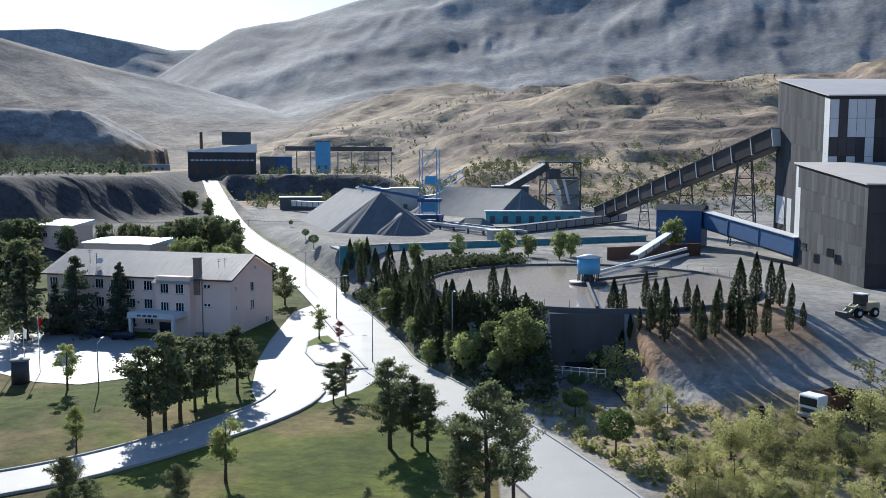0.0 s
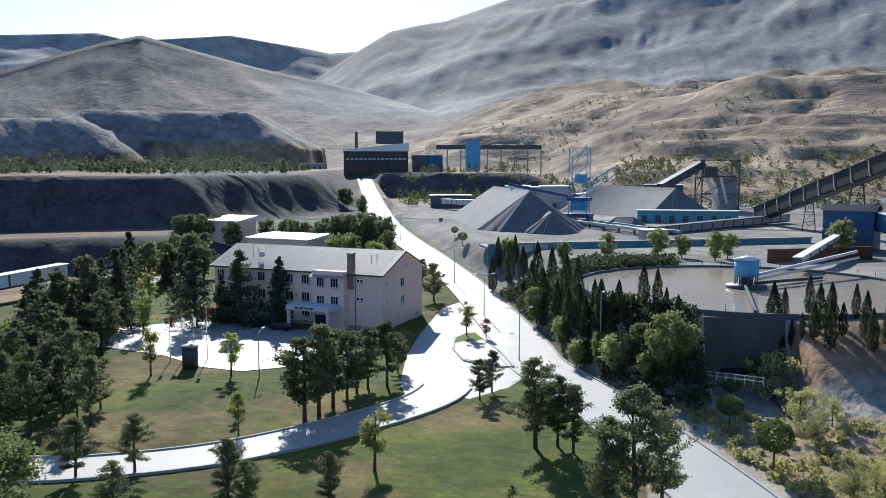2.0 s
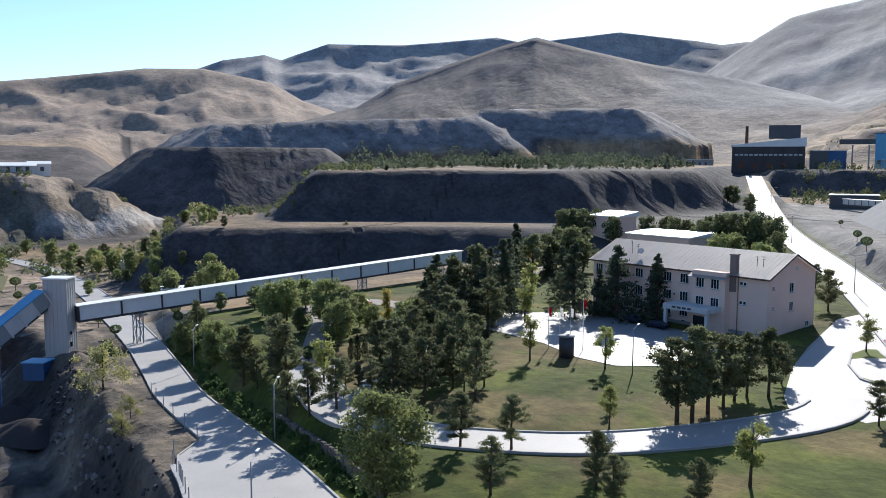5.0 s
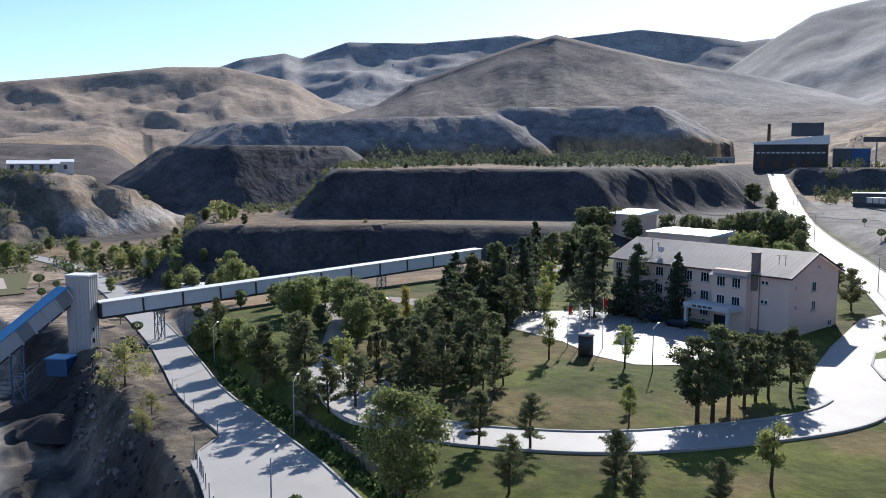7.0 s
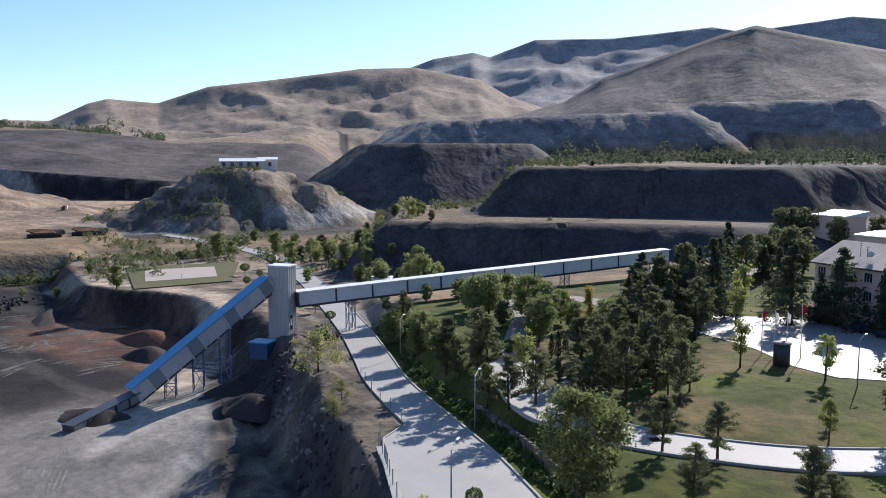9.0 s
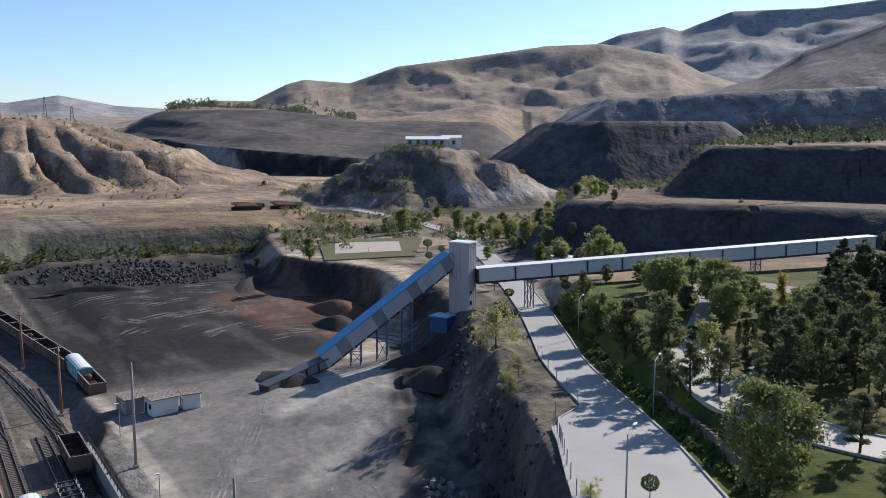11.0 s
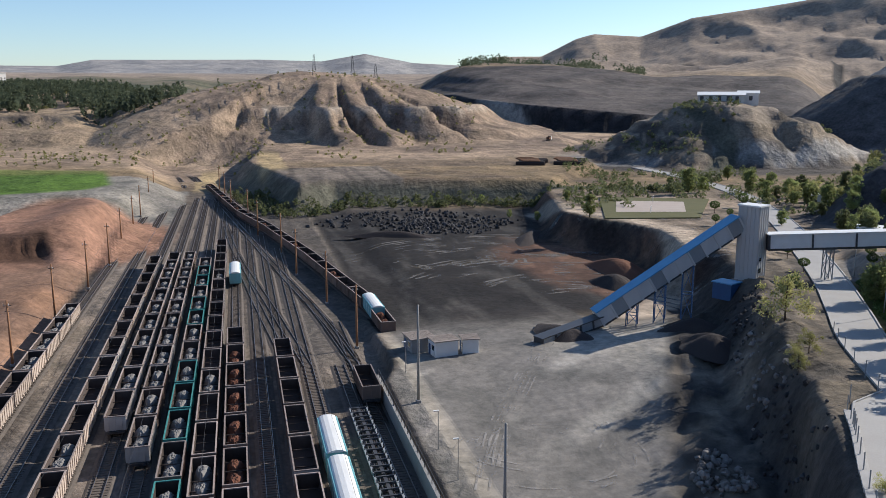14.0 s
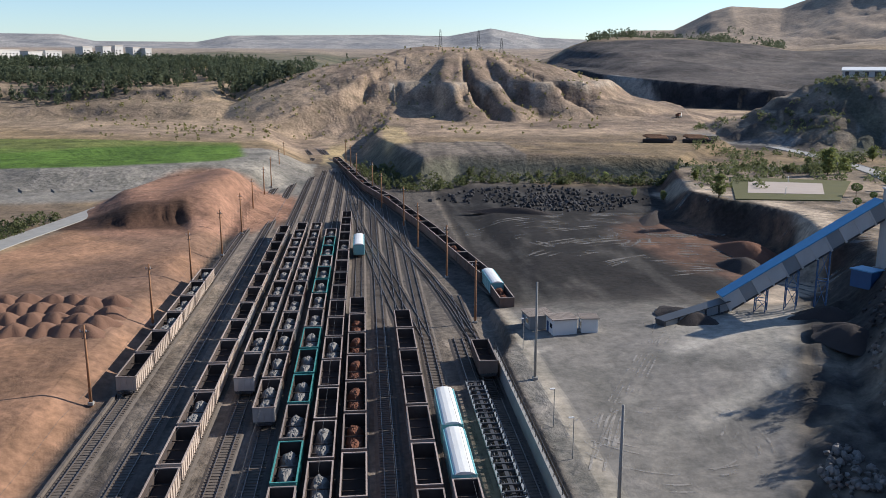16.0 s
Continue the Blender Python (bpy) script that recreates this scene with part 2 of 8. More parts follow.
VT_U, VT_V = [-200, 0, 47, 75, 110, 147, 175, 188, 201, 214, 231, 241, 263, 300, 330, 380, 420, 700], [28, 32, 48, 62, 79, 99, 111, 108, 112, 115, 112, 107, 105, 116, 124, 160, 190, 270]
COURT_TRACK = [(310, 112), (263, 110), (231, 117), (214, 119), (203, 115), (192, 107), (182, 101), (172, 93), (160, 80)]
TERRACE = [(352, 22), (364, 40), (356, 86), (340, 140), (326, 175), (420, 260), (720, 260), (660, 20), (480, 0)]
BENCH_LOW = [(-225, 170), (-198, 198), (-161, 229), (-120, 250), (-95, 300), (-120, 420), (-262, 330), (-300, 230)]
BENCH_HIGH = [(-152, 450), (-134, 398), (-152, 294), (-190, 274), (-230, 242), (-290, 300), (-430, 560), (-430, 900), (-230, 900), (-190, 600)]
HEAP = [(-500, 372), (-468, 388), (-441, 470), (-500, 540), (-560, 480), (-572, 404)]
GREAT_DUMP = [(-1385, 207), (-976, 218), (-855, 270), (-790, 340), (-760, 520), (-1500, 1000), (-2000, 500), (-2000, 300)]
KNOLL_TRACK = smooth_line([(-475, 318), (-460, 328), (-447, 338), (-431, 312), (-419, 272), (-420, 248), (-432, 230)])
DUMP_ROAD = smooth_line([(-960, 215), (-860, 235), (-724, 228), (-590, 195), (-480, 160), (-458, 172), (-440, 192)])
UPPER_BENCHES = (
    ([(-689, 579), (-490, 755), (-588, 906), (-851, 665)], 101, 86),
    ([(-510, 801), (-375, 884), (-403, 1023), (-599, 923)], 106, 104),
)
RANGES = (  # bearings, crest elevations in degrees, distance, foot, size of the spurs, their depth, seed
    ((-180, -60, 0, 16, 17.5, 19, 23.8, 28, 29.8, 31.8, 37.8, 42.9, 45.9, 47, 49.6, 52, 60, 78, 82, 85.2, 88, 92, 102, 104, 110, 112, 116, 140, 180),
     (4, 6, 7, 7.4, 7.3, 7.6, 8.3, 7.9, 7.7, 8.1, 7.6, 7.6, 6.5, 6.8, 6.4, 5.5, 2.0, 1.5, 1.7, 2.3, 1.8, 1.9, 1.8, 1.4, 1.4, 1.8, 1.8, 2, 4), 4300, 1900, 620, 0.8, 61),
    ((-180, -60, -28, -10, 0, 6.1, 7.9, 9.8, 11.7, 13.5, 16, 18.5, 22, 180), (4, 12, 15, 13.5, 12.3, 10.6, 10, 9.4, 9.1, 8.7, 7.2, 5.5, 1, 1), 3000, 1480, 380, 0.28, 62),
    ((30, 40, 44.6, 46.5, 50.8, 54.4, 60.2, 64.2, 67.3, 70.3, 71.4, 73.6, 76.5, 78.8, 82, 90, 180), (1, 2.4, 3.9, 5, 5.8, 5.7, 4.9, 4.4, 3.3, 3.5, 3.2, 2.1, 2.1, 1.3, 0.6, 0, 0), 2450, 1430, 250, 0.9, 63),
    ((2, 8, 12, 16.4, 22, 26.1, 29.2, 31.3, 34.9, 38.5, 41, 46, 54), (0, 2.6, 3.9, 5.1, 6.2, 7.2, 8.0, 7.5, 6.3, 5.0, 3.5, 2.2, 0), 1900, 1000, 330, 0.5, 64),
)
ROADS = ((MAIN_ROAD, 5.2), (PARK_ROAD, 3.8), (LOWER_ROAD, 5.4))


def height(x, y):
    x, y = np.asarray(x, float), np.asarray(y, float)
    u, v, r = along(x, y), across(x, y), np.hypot(x, y)
    az = np.degrees(np.arctan2(-x, y))
    # rail yard, ore lot and the flat beyond
    e0 = np.interp(u, [0, 134, 142], [21.5, 21.5, 24.2])
    low = (2.2 + 3.6 * sm(34, 76, v) * (1 - sm(120, 175, u))) * sm(0, 1, v - e0) * (1 - sm(150, 185, u)) + 1.5 * sm(150, 185, u) * sm(34, 44, v)
    low = low + 0.25 * fbm(x / 9, y / 9, 3, 3) * sm(26, 32, v)
    low = mix(low, 3.0, sm(-40, -48, v) * (1 - sm(420, 470, u)))
    # terrace beyond the ore yard
    terr = inside(u, v, TERRACE)
    low = mix(low, 11.5, sm(-7, 7, terr))
    # red ore mound with a dug face
    mm = 1.0 - np.hypot((u - 300) / 64, (v + 66) / np.where(v < -66, 26, 44)) + 0.25 * (fbm(x / 16, y / 16, 3, 23) - 0.5)
    face = (u - 254) * 0.9 + np.clip(v + 56, 0, 30) * 1.6 + 16 * (ridged(x / 10, y / 10, 4, 24) - 0.6)
    low = low + (6.0 + 3.0 * sm(-68, -50, v)) * sm(0.0, 0.6, mm) * sm(-1, 6, face) * sm(-24, -48, v)
    # meadow terrace
    mead = inside(u, v, [(352, -100), (366, -50), (400, -40), (480, -52), (640, -75), (640, -420), (310, -420)])
    low = mix(low, 9.0, sm(-22, 6, mead))
    low = low + sm(480, 900, u) * 14
    # plateau of park and works
    vt = np.interp(u, VT_U, VT_V)
    wd = np.interp(u, [0, 75, 110, 147, 180, 200, 420], [14, 5, 10, 13, 13, 7, 8])
    pm = sm(0, 1, (v - vt + wd) / wd)
    edge = np.interp(u, [40, 75, 147, 300, 420], [19, 16, 13, 9, 8])
    top = edge + (20 - edge) * sm(9, 30, v - vt) * (1 - sm(95, 200, u))
    # road climbing to the north
    rise = np.interp(y, [146, 195, 226, 306, 447, 595, 900], [0, 2, 4, 8, 13, 23, 26])
    top = top + rise * (1 - sm(22, 34, az))
    # works terrace to the right of the road
    xr = np.interp(y, [30, 75, 105, 127, 146, 195, 226, 306, 447, 595], [26, 13, 2, -8, -13, -29, -42, -75, -118, -164])
    side = x - xr
    works = sm(9, 26, side) * np.clip((y - 84) / 48, 0, 1)
    works = np.maximum(works, sm(205, 222, y) * sm(6, 14, side))
    lvl = 28.5 + sm(420, 560, y) * 6 * (1 - sm(1, 5, az)) + 16 * sm(540, 566, y + 14 * fbm(x / 20, y / 20, 3, 22)) * sm(1, 5, az)
    top = mix(top, lvl, works * (1 - sm(680, 760, r)))
    td = np.hypot(x - TANK[0], y - TANK[1])
    top = mix(top, np.maximum(top, 29.2), 1 - np.clip((td - 30) / 17, 0, 1))
    cut = (1 - sm(4.5, 6.5, np.abs(x - 20.5))) * (1 - sm(118, 124, y)) * sm(92, 100, y)
    top = mix(top, 20.0, cut)
    z = mix(low, top, pm)
    bank = sm(-24, -14, v - vt) * (1 - sm(1, 6, v - vt)) * sm(35, 55, u) * (1 - sm(150, 170, u))
    z = z + bank * (3.4 * (ridged(x / 13, y / 13, 4, 51) - 0.55) + 1.2 * (fbm(x / 3.5, y / 3.5, 3, 52) - 0.5))
    # dark benches behind the park
    b1 = inside(x, y, BENCH_LOW) + 5 * (fbm(x / 14, y / 14, 3, 15) - 0.5)
    z = mix(z, 28 + 0 * z, sm(-18, 4, b1) * (az > 12))
    b2 = inside(x, y, BENCH_HIGH) + 5 * (fbm(x / 16, y / 16, 3, 16) - 0.5)
    z = mix(z, 45 + sm(10, 300, b2) * 9 + 1.5 * fbm(x / 40, y / 40, 3, 9), sm(-21, 2, b2))
    # tall waste heap with a flat top
    hp = inside(x, y, HEAP)
    z = np.maximum(z, np.minimum(59, 59 + (hp - 2 + 5 * (ridged(along(x, y) / 9, across(x, y) / 60, 2, 17) - 0.5)) * 0.72))
    # hut knoll
    ku, kv = (x + 483) * 0.887 - (y - 252) * 0.462, (x + 483) * 0.462 + (y - 252) * 0.887
    kn = np.hypot(ku / 0.85, kv / 1.1) + 24 * (ridged(x / 36, y / 36, 4, 5) - 0.5) + 6 * (fbm(x / 9, y / 9, 3, 6) - 0.5)
    kz = 43.5 - 36 * sm(8, 100, kn)
    kz = kz + 3.2 * (sm(0.3, 0.7, (kz / 8) % 1.0) - (kz / 8) % 1.0) * sm(0.35, 0.55, fbm(x / 40, y / 40, 2, 7))
    z = np.where(kn < 100, np.maximum(z, kz), z)
    # great terraced dump beyond
    gd = inside(x, y, GREAT_DUMP)
    gh = np.interp(az, [66, 72, 78, 84], [2, 8, 13, 14]) + 22 * sm(-26, -13, gd) + np.clip(r - 890, 0, 520) * np.interp(az, [73, 81], [0.07, 0.045]) * sm(-14, 60, gd)
    gh = gh + 2.5 * (sm(0.0, 0.25, (gh / 12) % 1.0) - (gh / 12) % 1.0) * (gd > 10)
    z = np.where(gd > -30, np.maximum(z, gh), z)
    # second line of heaps to the north-west
    for poly, h0, h1 in UPPER_BENCHES:
        hd = inside(x, y, poly) + 14 * (ridged(x / 32, y / 32, 3, 18) - 0.5)
        zt = np.interp(az, [23, 50], [h0, h1]) + 3 * (fbm(x / 60, y / 60, 3, 19) - 0.5)
        z = np.where(hd > -70, np.maximum(z, np.minimum(zt, zt + hd * 0.62)), z)
    # gullied brown hill over the railway
    bx, by = -725, 25
    hd = np.hypot((x - bx) / 0.98, (y - by) / np.where(y > by, 1.1, 1.3))
    ang = np.arctan2(y - by, x - bx)
    wob = fbm(x / 70, y / 70, 3, 2) * 1.5
    main = sm(0.58, 1.0, ridged(ang * 5.2 + wob, hd / 420, 1, 11))
    side_g = sm(0.6, 1.0, ridged(ang * 7.5 + wob * 1.6, hd / 150, 2, 12))
    flank = sm(24, 135, hd) * (1 - sm(205, 270, hd))
    hill = 63 * (1 - sm(2, 255, hd)) - flank * (13.5 * main + 2.5 * side_g) + 5 * (fbm(x / 40, y / 40, 4, 8) - 0.5)
    hill = hill + 4.0 * np.exp(-((hill - 33) / 3.0) ** 2) * (y > -40) - 2.5 * np.exp(-((hill - 26) / 4.0) ** 2) * (y > -40)
    z = np.where(hd < 330, np.maximum(z, hill), z)
    # brown hills to the left of the railway, with the wood on top
    lm = sm(540, 720, u) * sm(-20, -130, v)
    lh = lm * (30 + 14 * fbm(x / 110, y / 110, 4, 21)) + sm(700, 1100, u) * 10 * lm + 12 * (ridged(x / 50, y / 50, 4, 4) - 0.55) * lm * (1 - sm(720, 900, u))
    lq = lh / 12 + 0.25 * fbm(x / 60, y / 60, 2, 25)
    lh = lh + 6 * (sm(0.4, 0.62, lq % 1.0) - lq % 1.0) * lm * (1 - sm(760, 860, u))
    z = np.maximum(z, lh)
    # dry terraced hill behind the works
    tn = fbm(x / 170, y / 170, 4, 31)
    th = np.interp((r - 190 * sm(-3, 5, az)) * (1 + 0.25 * (tn - 0.5)), [440, 560, 800, 1100, 1400, 1700], [0, 24, 72, 116, 118, 80]) * (1 - sm(4, 19, az)) * (0.72 + 0.55 * tn)
    q = th / 13.0 + 0.8 * fbm(x / 90, y / 90, 3, 33)
    st = sm(0.55, 0.8, q - np.floor(q)) - (q - np.floor(q))
    th = th + st * 6.0 * sm(0.42, 0.6, fbm(x / 130, y / 130, 3, 35)) * sm(10, 30, th)
    th = th + 9 * (ridged(x / 75, y / 75, 4, 36) - 0.5) * sm(8, 40, th)
    z = np.where(th > 1, np.maximum(z, 28.5 + th), z)
    # rolling ground farther out
    far = sm(750, 1700, r)
    z = z + far * 50 * (fbm(x / 300, y / 300, 4, 40) - 0.15) * (0.25 + 0.75 * (1 - sm(76, 98, az))) * (1 - 0.7 * sm(10, 18, az) * (1 - sm(52, 64, az)))
    # mountains: crest heights by bearing, with spurs and gullies on their flanks
    for angles, crests, R, r0, sc, deep, seed in RANGES:
        top_z = EYE + np.tan(np.radians(np.interp(az, angles, crests))) * R
        p = np.clip((r - r0) / (R - r0), 0, 1)
        back = 1 - 0.55 * sm(R, R * 1.5, r)
        spur = ridged(np.radians(az) * R / sc + 0.6 * fbm(x / sc, y / sc, 2, seed), r / (2.2 * sc), 5, seed) if seed in (62, 64) else ridged(x / sc + 0.5 * fbm(x / sc, y / sc, 2, seed), y / sc, 5, seed)
        shape = p ** 1.25 * (1 - deep * (1 - spur) * (1 - p) ** 0.6)
        z = np.maximum(z, np.where(p > 0, z * (1 - p) + top_z * shape * back, 0))
    # road beds
    for pts, w in ROADS:
        d, zr = seg_dist(x, y, pts)
        if pts is LOWER_ROAD:
            right = y > np.interp(-x, [-q[0] for q in LOWER_ROAD], [q[1] for q in LOWER_ROAD])
            w = np.where(right, 5.2, np.interp(r, [60, 80, 103, 106], [10, 9.4, 7.9, 3.4]))
        z = mix(z, zr - 0.12, 1 - sm(w, w + 5, d))
    return z


def soil_colour(x, y, z):
    u, v, r = along(x, y), across(x, y), np.hypot(x, y)
    az = np.degrees(np.arctan2(-x, y))
    n1, n2 = fbm(x / 22, y / 22, 4, 81)[:, None], fbm(x / 120, y / 120, 4, 82)[:, None]
    C = lambda *c: np.array(c)[None, :]
    dry, brown, grass, ore, grey = C(0.25, 0.185, 0.115), C(0.16, 0.122, 0.09), C(0.062, 0.077, 0.017), C(0.022, 0.022, 0.024), C(0.22, 0.212, 0.205)
    col = mix(brown, dry, sm(0.4, 0.62, 0.5 * n1 + 0.5 * n2))

    def lay(c, m):
        nonlocal col
        col = mix(col, c, np.clip(m, 0, 1)[:, None])
    nn = n1[:, 0] - 0.5
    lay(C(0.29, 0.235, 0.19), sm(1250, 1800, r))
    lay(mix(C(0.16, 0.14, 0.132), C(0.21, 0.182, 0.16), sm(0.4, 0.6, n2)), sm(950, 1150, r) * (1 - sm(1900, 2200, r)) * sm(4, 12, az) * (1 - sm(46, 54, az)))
    # far ranges in pale, faintly blue grey: distance haze put into the rock colour
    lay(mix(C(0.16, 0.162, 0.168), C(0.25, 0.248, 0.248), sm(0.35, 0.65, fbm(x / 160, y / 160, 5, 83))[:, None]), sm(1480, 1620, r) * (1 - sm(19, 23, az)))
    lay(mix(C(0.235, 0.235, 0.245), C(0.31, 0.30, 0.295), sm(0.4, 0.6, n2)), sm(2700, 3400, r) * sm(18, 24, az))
    lay(mix(C(0.18, 0.14, 0.115), C(0.33, 0.26, 0.18), sm(0.4, 0.65, fbm(x / 60, y / 35, 4, 86))[:, None]), sm(470, 560, r) * (1 - sm(1100, 1400, r)) * (1 - sm(12, 20, az)))
    lay(mix(C(0.115, 0.098, 0.086), C(0.205, 0.172, 0.145), sm(0.4, 0.6, fbm(u / 40, v / 3, 3, 72))[:, None]), (v < 70 + 0 * v) * (u < 430) * sm(-42, -38, v))
    lay(C(0.085, 0.077, 0.072), sm(140, 165, u) * (1 - sm(330, 400, u)) * sm(4, 12, v + 0.06 * (u - 150)) * (v < 70) * 0.8)
    lay(mix(C(0.075, 0.085, 0.055), C(0.15, 0.135, 0.10), sm(0.45, 0.6, n2)), sm(880, 1000, r) * (1 - sm(2300, 2700, r)) * sm(86, 90, az))
    dust = sm(0.42, 0.62, fbm(x / 30, y / 30, 5, 90))[:, None]
    lay(mix(C(0.17, 0.16, 0.15), C(0.29, 0.27, 0.245), dust), sm(0.5, 2.5, v - np.interp(u, [0, 134, 142], [21.5, 21.5, 25])) * (1 - sm(150, 172, u + 25 * nn)) * (v < 130))
    ring = np.hypot(u - 62, v - 84) + 5 * fbm(x / 25, y / 25, 2, 74)
    arcs = sm(0.62, 0.85, ridged(ring / 7.5, np.arctan2(v - 84, u - 62) * 1.6, 2, 75)) * sm(0.42, 0.6, fbm(x / 18, y / 18, 2, 73))
    lay(C(0.43, 0.40, 0.36), 0.5 * arcs * sm(26, 30, v) * (1 - sm(140, 165, u)) * (v < 70))
    streak = sm(0.5, 0.7, fbm(u / 26 + 2 * n2[:, 0], v / 4.5, 4, 89))[:, None]
    vt = np.interp(u, VT_U, VT_V)
    streak2 = sm(0.45, 0.6, fbm((x * 0.8 - y * 0.6) / 160, (x * 0.6 + y * 0.8) / 30, 3, 76))[:, None]
    yard = sm(150, 172, u + 25 * nn) * sm(26, 28, v) * (1 - sm(325, 350, u))
    lay(mix(C(0.028, 0.026, 0.026), C(0.085, 0.079, 0.074), streak * 0.6), yard * (1 - sm(-1, 2, v - vt)))
    rough = fbm(x / 7, y / 7, 4, 79)[:, None]
    lay(mix(C(0.105, 0.062, 0.047), C(0.17, 0.10, 0.072), sm(0.4, 0.6, rough)), 0.9 * yard * (1 - sm(0.7, 1.15, np.hypot((u - 212) / 44, (v - 93) / 20) + nn)))
    lay(mix(C(0.045, 0.036, 0.033), C(0.12, 0.078, 0.058), sm(0.45, 0.62, rough)), yard * sm(-9, -7, v - vt) * (1 - sm(-1, 1, v - vt)) * (u > 190))
    lay(mix(C(0.25, 0.20, 0.155), C(0.15, 0.12, 0.095), sm(0.4, 0.65, rough)), yard * sm(-1, 2, v - vt) * (v < 200))
    lay(C(0.36, 0.295, 0.235), sm(5.5, 3.0, seg_dist(u, v, COURT_TRACK)[0] + 3 * nn))
    slope = sm(-20, -16, v - vt) * (1 - sm(-2, 2, v - vt)) * (u < 165)
    lay(mix(C(0.04, 0.038, 0.038), C(0.17, 0.145, 0.12), sm(0.5, 0.68, 0.5 * n1 + 0.5 * rough)), slope)
    lay(mix(C(0.15, 0.125, 0.10), C(0.07, 0.062, 0.055), sm(0.42, 0.6, rough)), sm(-5, -1, v - vt + 6 * nn) * (1 - sm(14, 18, v - vt)) * (u > 30) * (u < 165))
    rd = fbm(x / 34, y / 34, 4, 88)[:, None]
    lay(mix(C(0.30, 0.175, 0.112), C(0.20, 0.125, 0.09), sm(0.42, 0.6, rd)), sm(-39.5, -42, v) * (1 - sm(-8, 8, u + 20 * nn - np.interp(v, [-104, -98, -84, -60, -40], [150, 205, 255, 310, 330]))))
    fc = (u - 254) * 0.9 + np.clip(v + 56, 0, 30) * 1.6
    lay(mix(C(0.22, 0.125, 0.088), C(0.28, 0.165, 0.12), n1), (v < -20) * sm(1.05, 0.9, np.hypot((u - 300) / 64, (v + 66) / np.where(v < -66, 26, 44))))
    # dug face in dark brown soil, deepened further to stand in for its shade
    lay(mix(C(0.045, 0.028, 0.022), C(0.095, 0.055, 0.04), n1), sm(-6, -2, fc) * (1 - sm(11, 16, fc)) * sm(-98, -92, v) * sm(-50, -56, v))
    mead = inside(u, v, [(358, -110), (376, -62), (394, -54), (465, -66), (498, -163), (520, -420), (330, -420)])
    lay(mix(C(0.24, 0.225, 0.205), C(0.17, 0.16, 0.145), n1), sm(-62, -48, mead) * (u < 430) * (v < -24) * (1 - sm(1.0, 0.85, np.hypot((u - 300) / 64, (v + 66) / np.where(v < -66, 26, 44)))))
    lay(mix(C(0.085, 0.15, 0.03), C(0.13, 0.15, 0.05), sm(0.45, 0.65, n2)), sm(-2, 3, mead))
    park = sm(-1.5, 1.5, v - vt - np.interp(u, [0, 45, 60, 142, 170], [3, 9, 11, 16, 19])) * (u < 170) * (y < 330) * (az > -4) * sm(-2, 2, x - np.interp(y, [60, 91, 187, 330], [-172, -150, -124, -92]))
    lay(mix(mix(grass, C(0.09, 0.104, 0.02), sm(0.5, 0.62, fbm(x / 6, y / 6, 3, 85))[:, None]), C(0.135, 0.105, 0.048), sm(0.5, 0.68, fbm(x / 11, y / 11, 4, 87))[:, None] * 0.85), park)
    xr = np.interp(y, [30, 75, 105, 127, 146, 195, 226, 306, 447, 595], [26, 13, 2, -8, -13, -29, -42, -75, -118, -164])
    works = sm(4, 9, x - xr) * (y > 60) * (r < 470) * (az < 16)
    lay(mix(C(0.26, 0.25, 0.235), C(0.17, 0.16, 0.15), n1), works)
    lay(C(0.085, 0.08, 0.082), sm(1.5, 4, az) * (az < 16) * sm(528, 534, y) * (1 - sm(564, 572, y)) * (x > xr + 6))
    lay(C(0.10, 0.095, 0.092), sm(13, 14.5, az) * (1 - sm(27, 31, az)) * sm(262, 285, r) * (1 - sm(400, 440, r)) * (x < xr - 6))
    lay(mix(dry, C(0.26, 0.225, 0.16), n1), sm(6, 9, x - xr) * (y < 100 + 14 * nn) * (r < 150) * (y > 55))
    tdd = np.hypot(x - TANK[0], y - TANK[1])
    lay(mix(C(0.24, 0.155, 0.10), C(0.16, 0.12, 0.085), n1), sm(29, 31, tdd) * (1 - sm(40, 46, tdd + 8 * nn)) * (x > 26) * (x < 52 + 6 * nn) * (y < 160))
    for poly, w in ((BENCH_LOW, 19), (BENCH_HIGH, 23)):
        d = inside(x, y, poly)
        lay(C(0.062, 0.06, 0.064), sm(-w - 3, -w, d) * (1 - sm(1, 5, d)) * (az > 13))
    kd = np.hypot(x + 483, y - 252)
    lay(mix(C(0.19, 0.155, 0.12), C(0.08, 0.072, 0.068), sm(0.42, 0.58, fbm(x / 24, y / 24, 4, 78))[:, None]), sm(112, 98, kd))
    # terrace flats of the knoll painted paler, as sunlit bands
    lay(C(0.25, 0.21, 0.165), sm(104, 92, kd) * sm(0.75, 0.9, (z / 8) % 1.0) * sm(0.35, 0.5, fbm(x / 30, y / 30, 2, 27)))
    lay(C(0.25, 0.21, 0.17), sm(42, 30, kd))
    lay(C(0.33, 0.31, 0.29), sm(6.5, 4, seg_dist(x, y, KNOLL_TRACK)[0]))
    d = inside(x, y, HEAP)
    lay(C(0.085, 0.082, 0.085), sm(-66, -58, d) * (r < 800))
    gd = inside(x, y, GREAT_DUMP)
    lay(mix(C(0.105, 0.093, 0.09), C(0.075, 0.068, 0.068), streak2), sm(-20, -12, gd) * (1 - sm(1400, 1440, r + 60 * nn)))
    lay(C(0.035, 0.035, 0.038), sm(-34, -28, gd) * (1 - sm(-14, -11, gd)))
    lay(C(0.22, 0.21, 0.20), sm(8, 5, seg_dist(x, y, DUMP_ROAD)[0]))
    tb = inside(u, v, TERRACE)
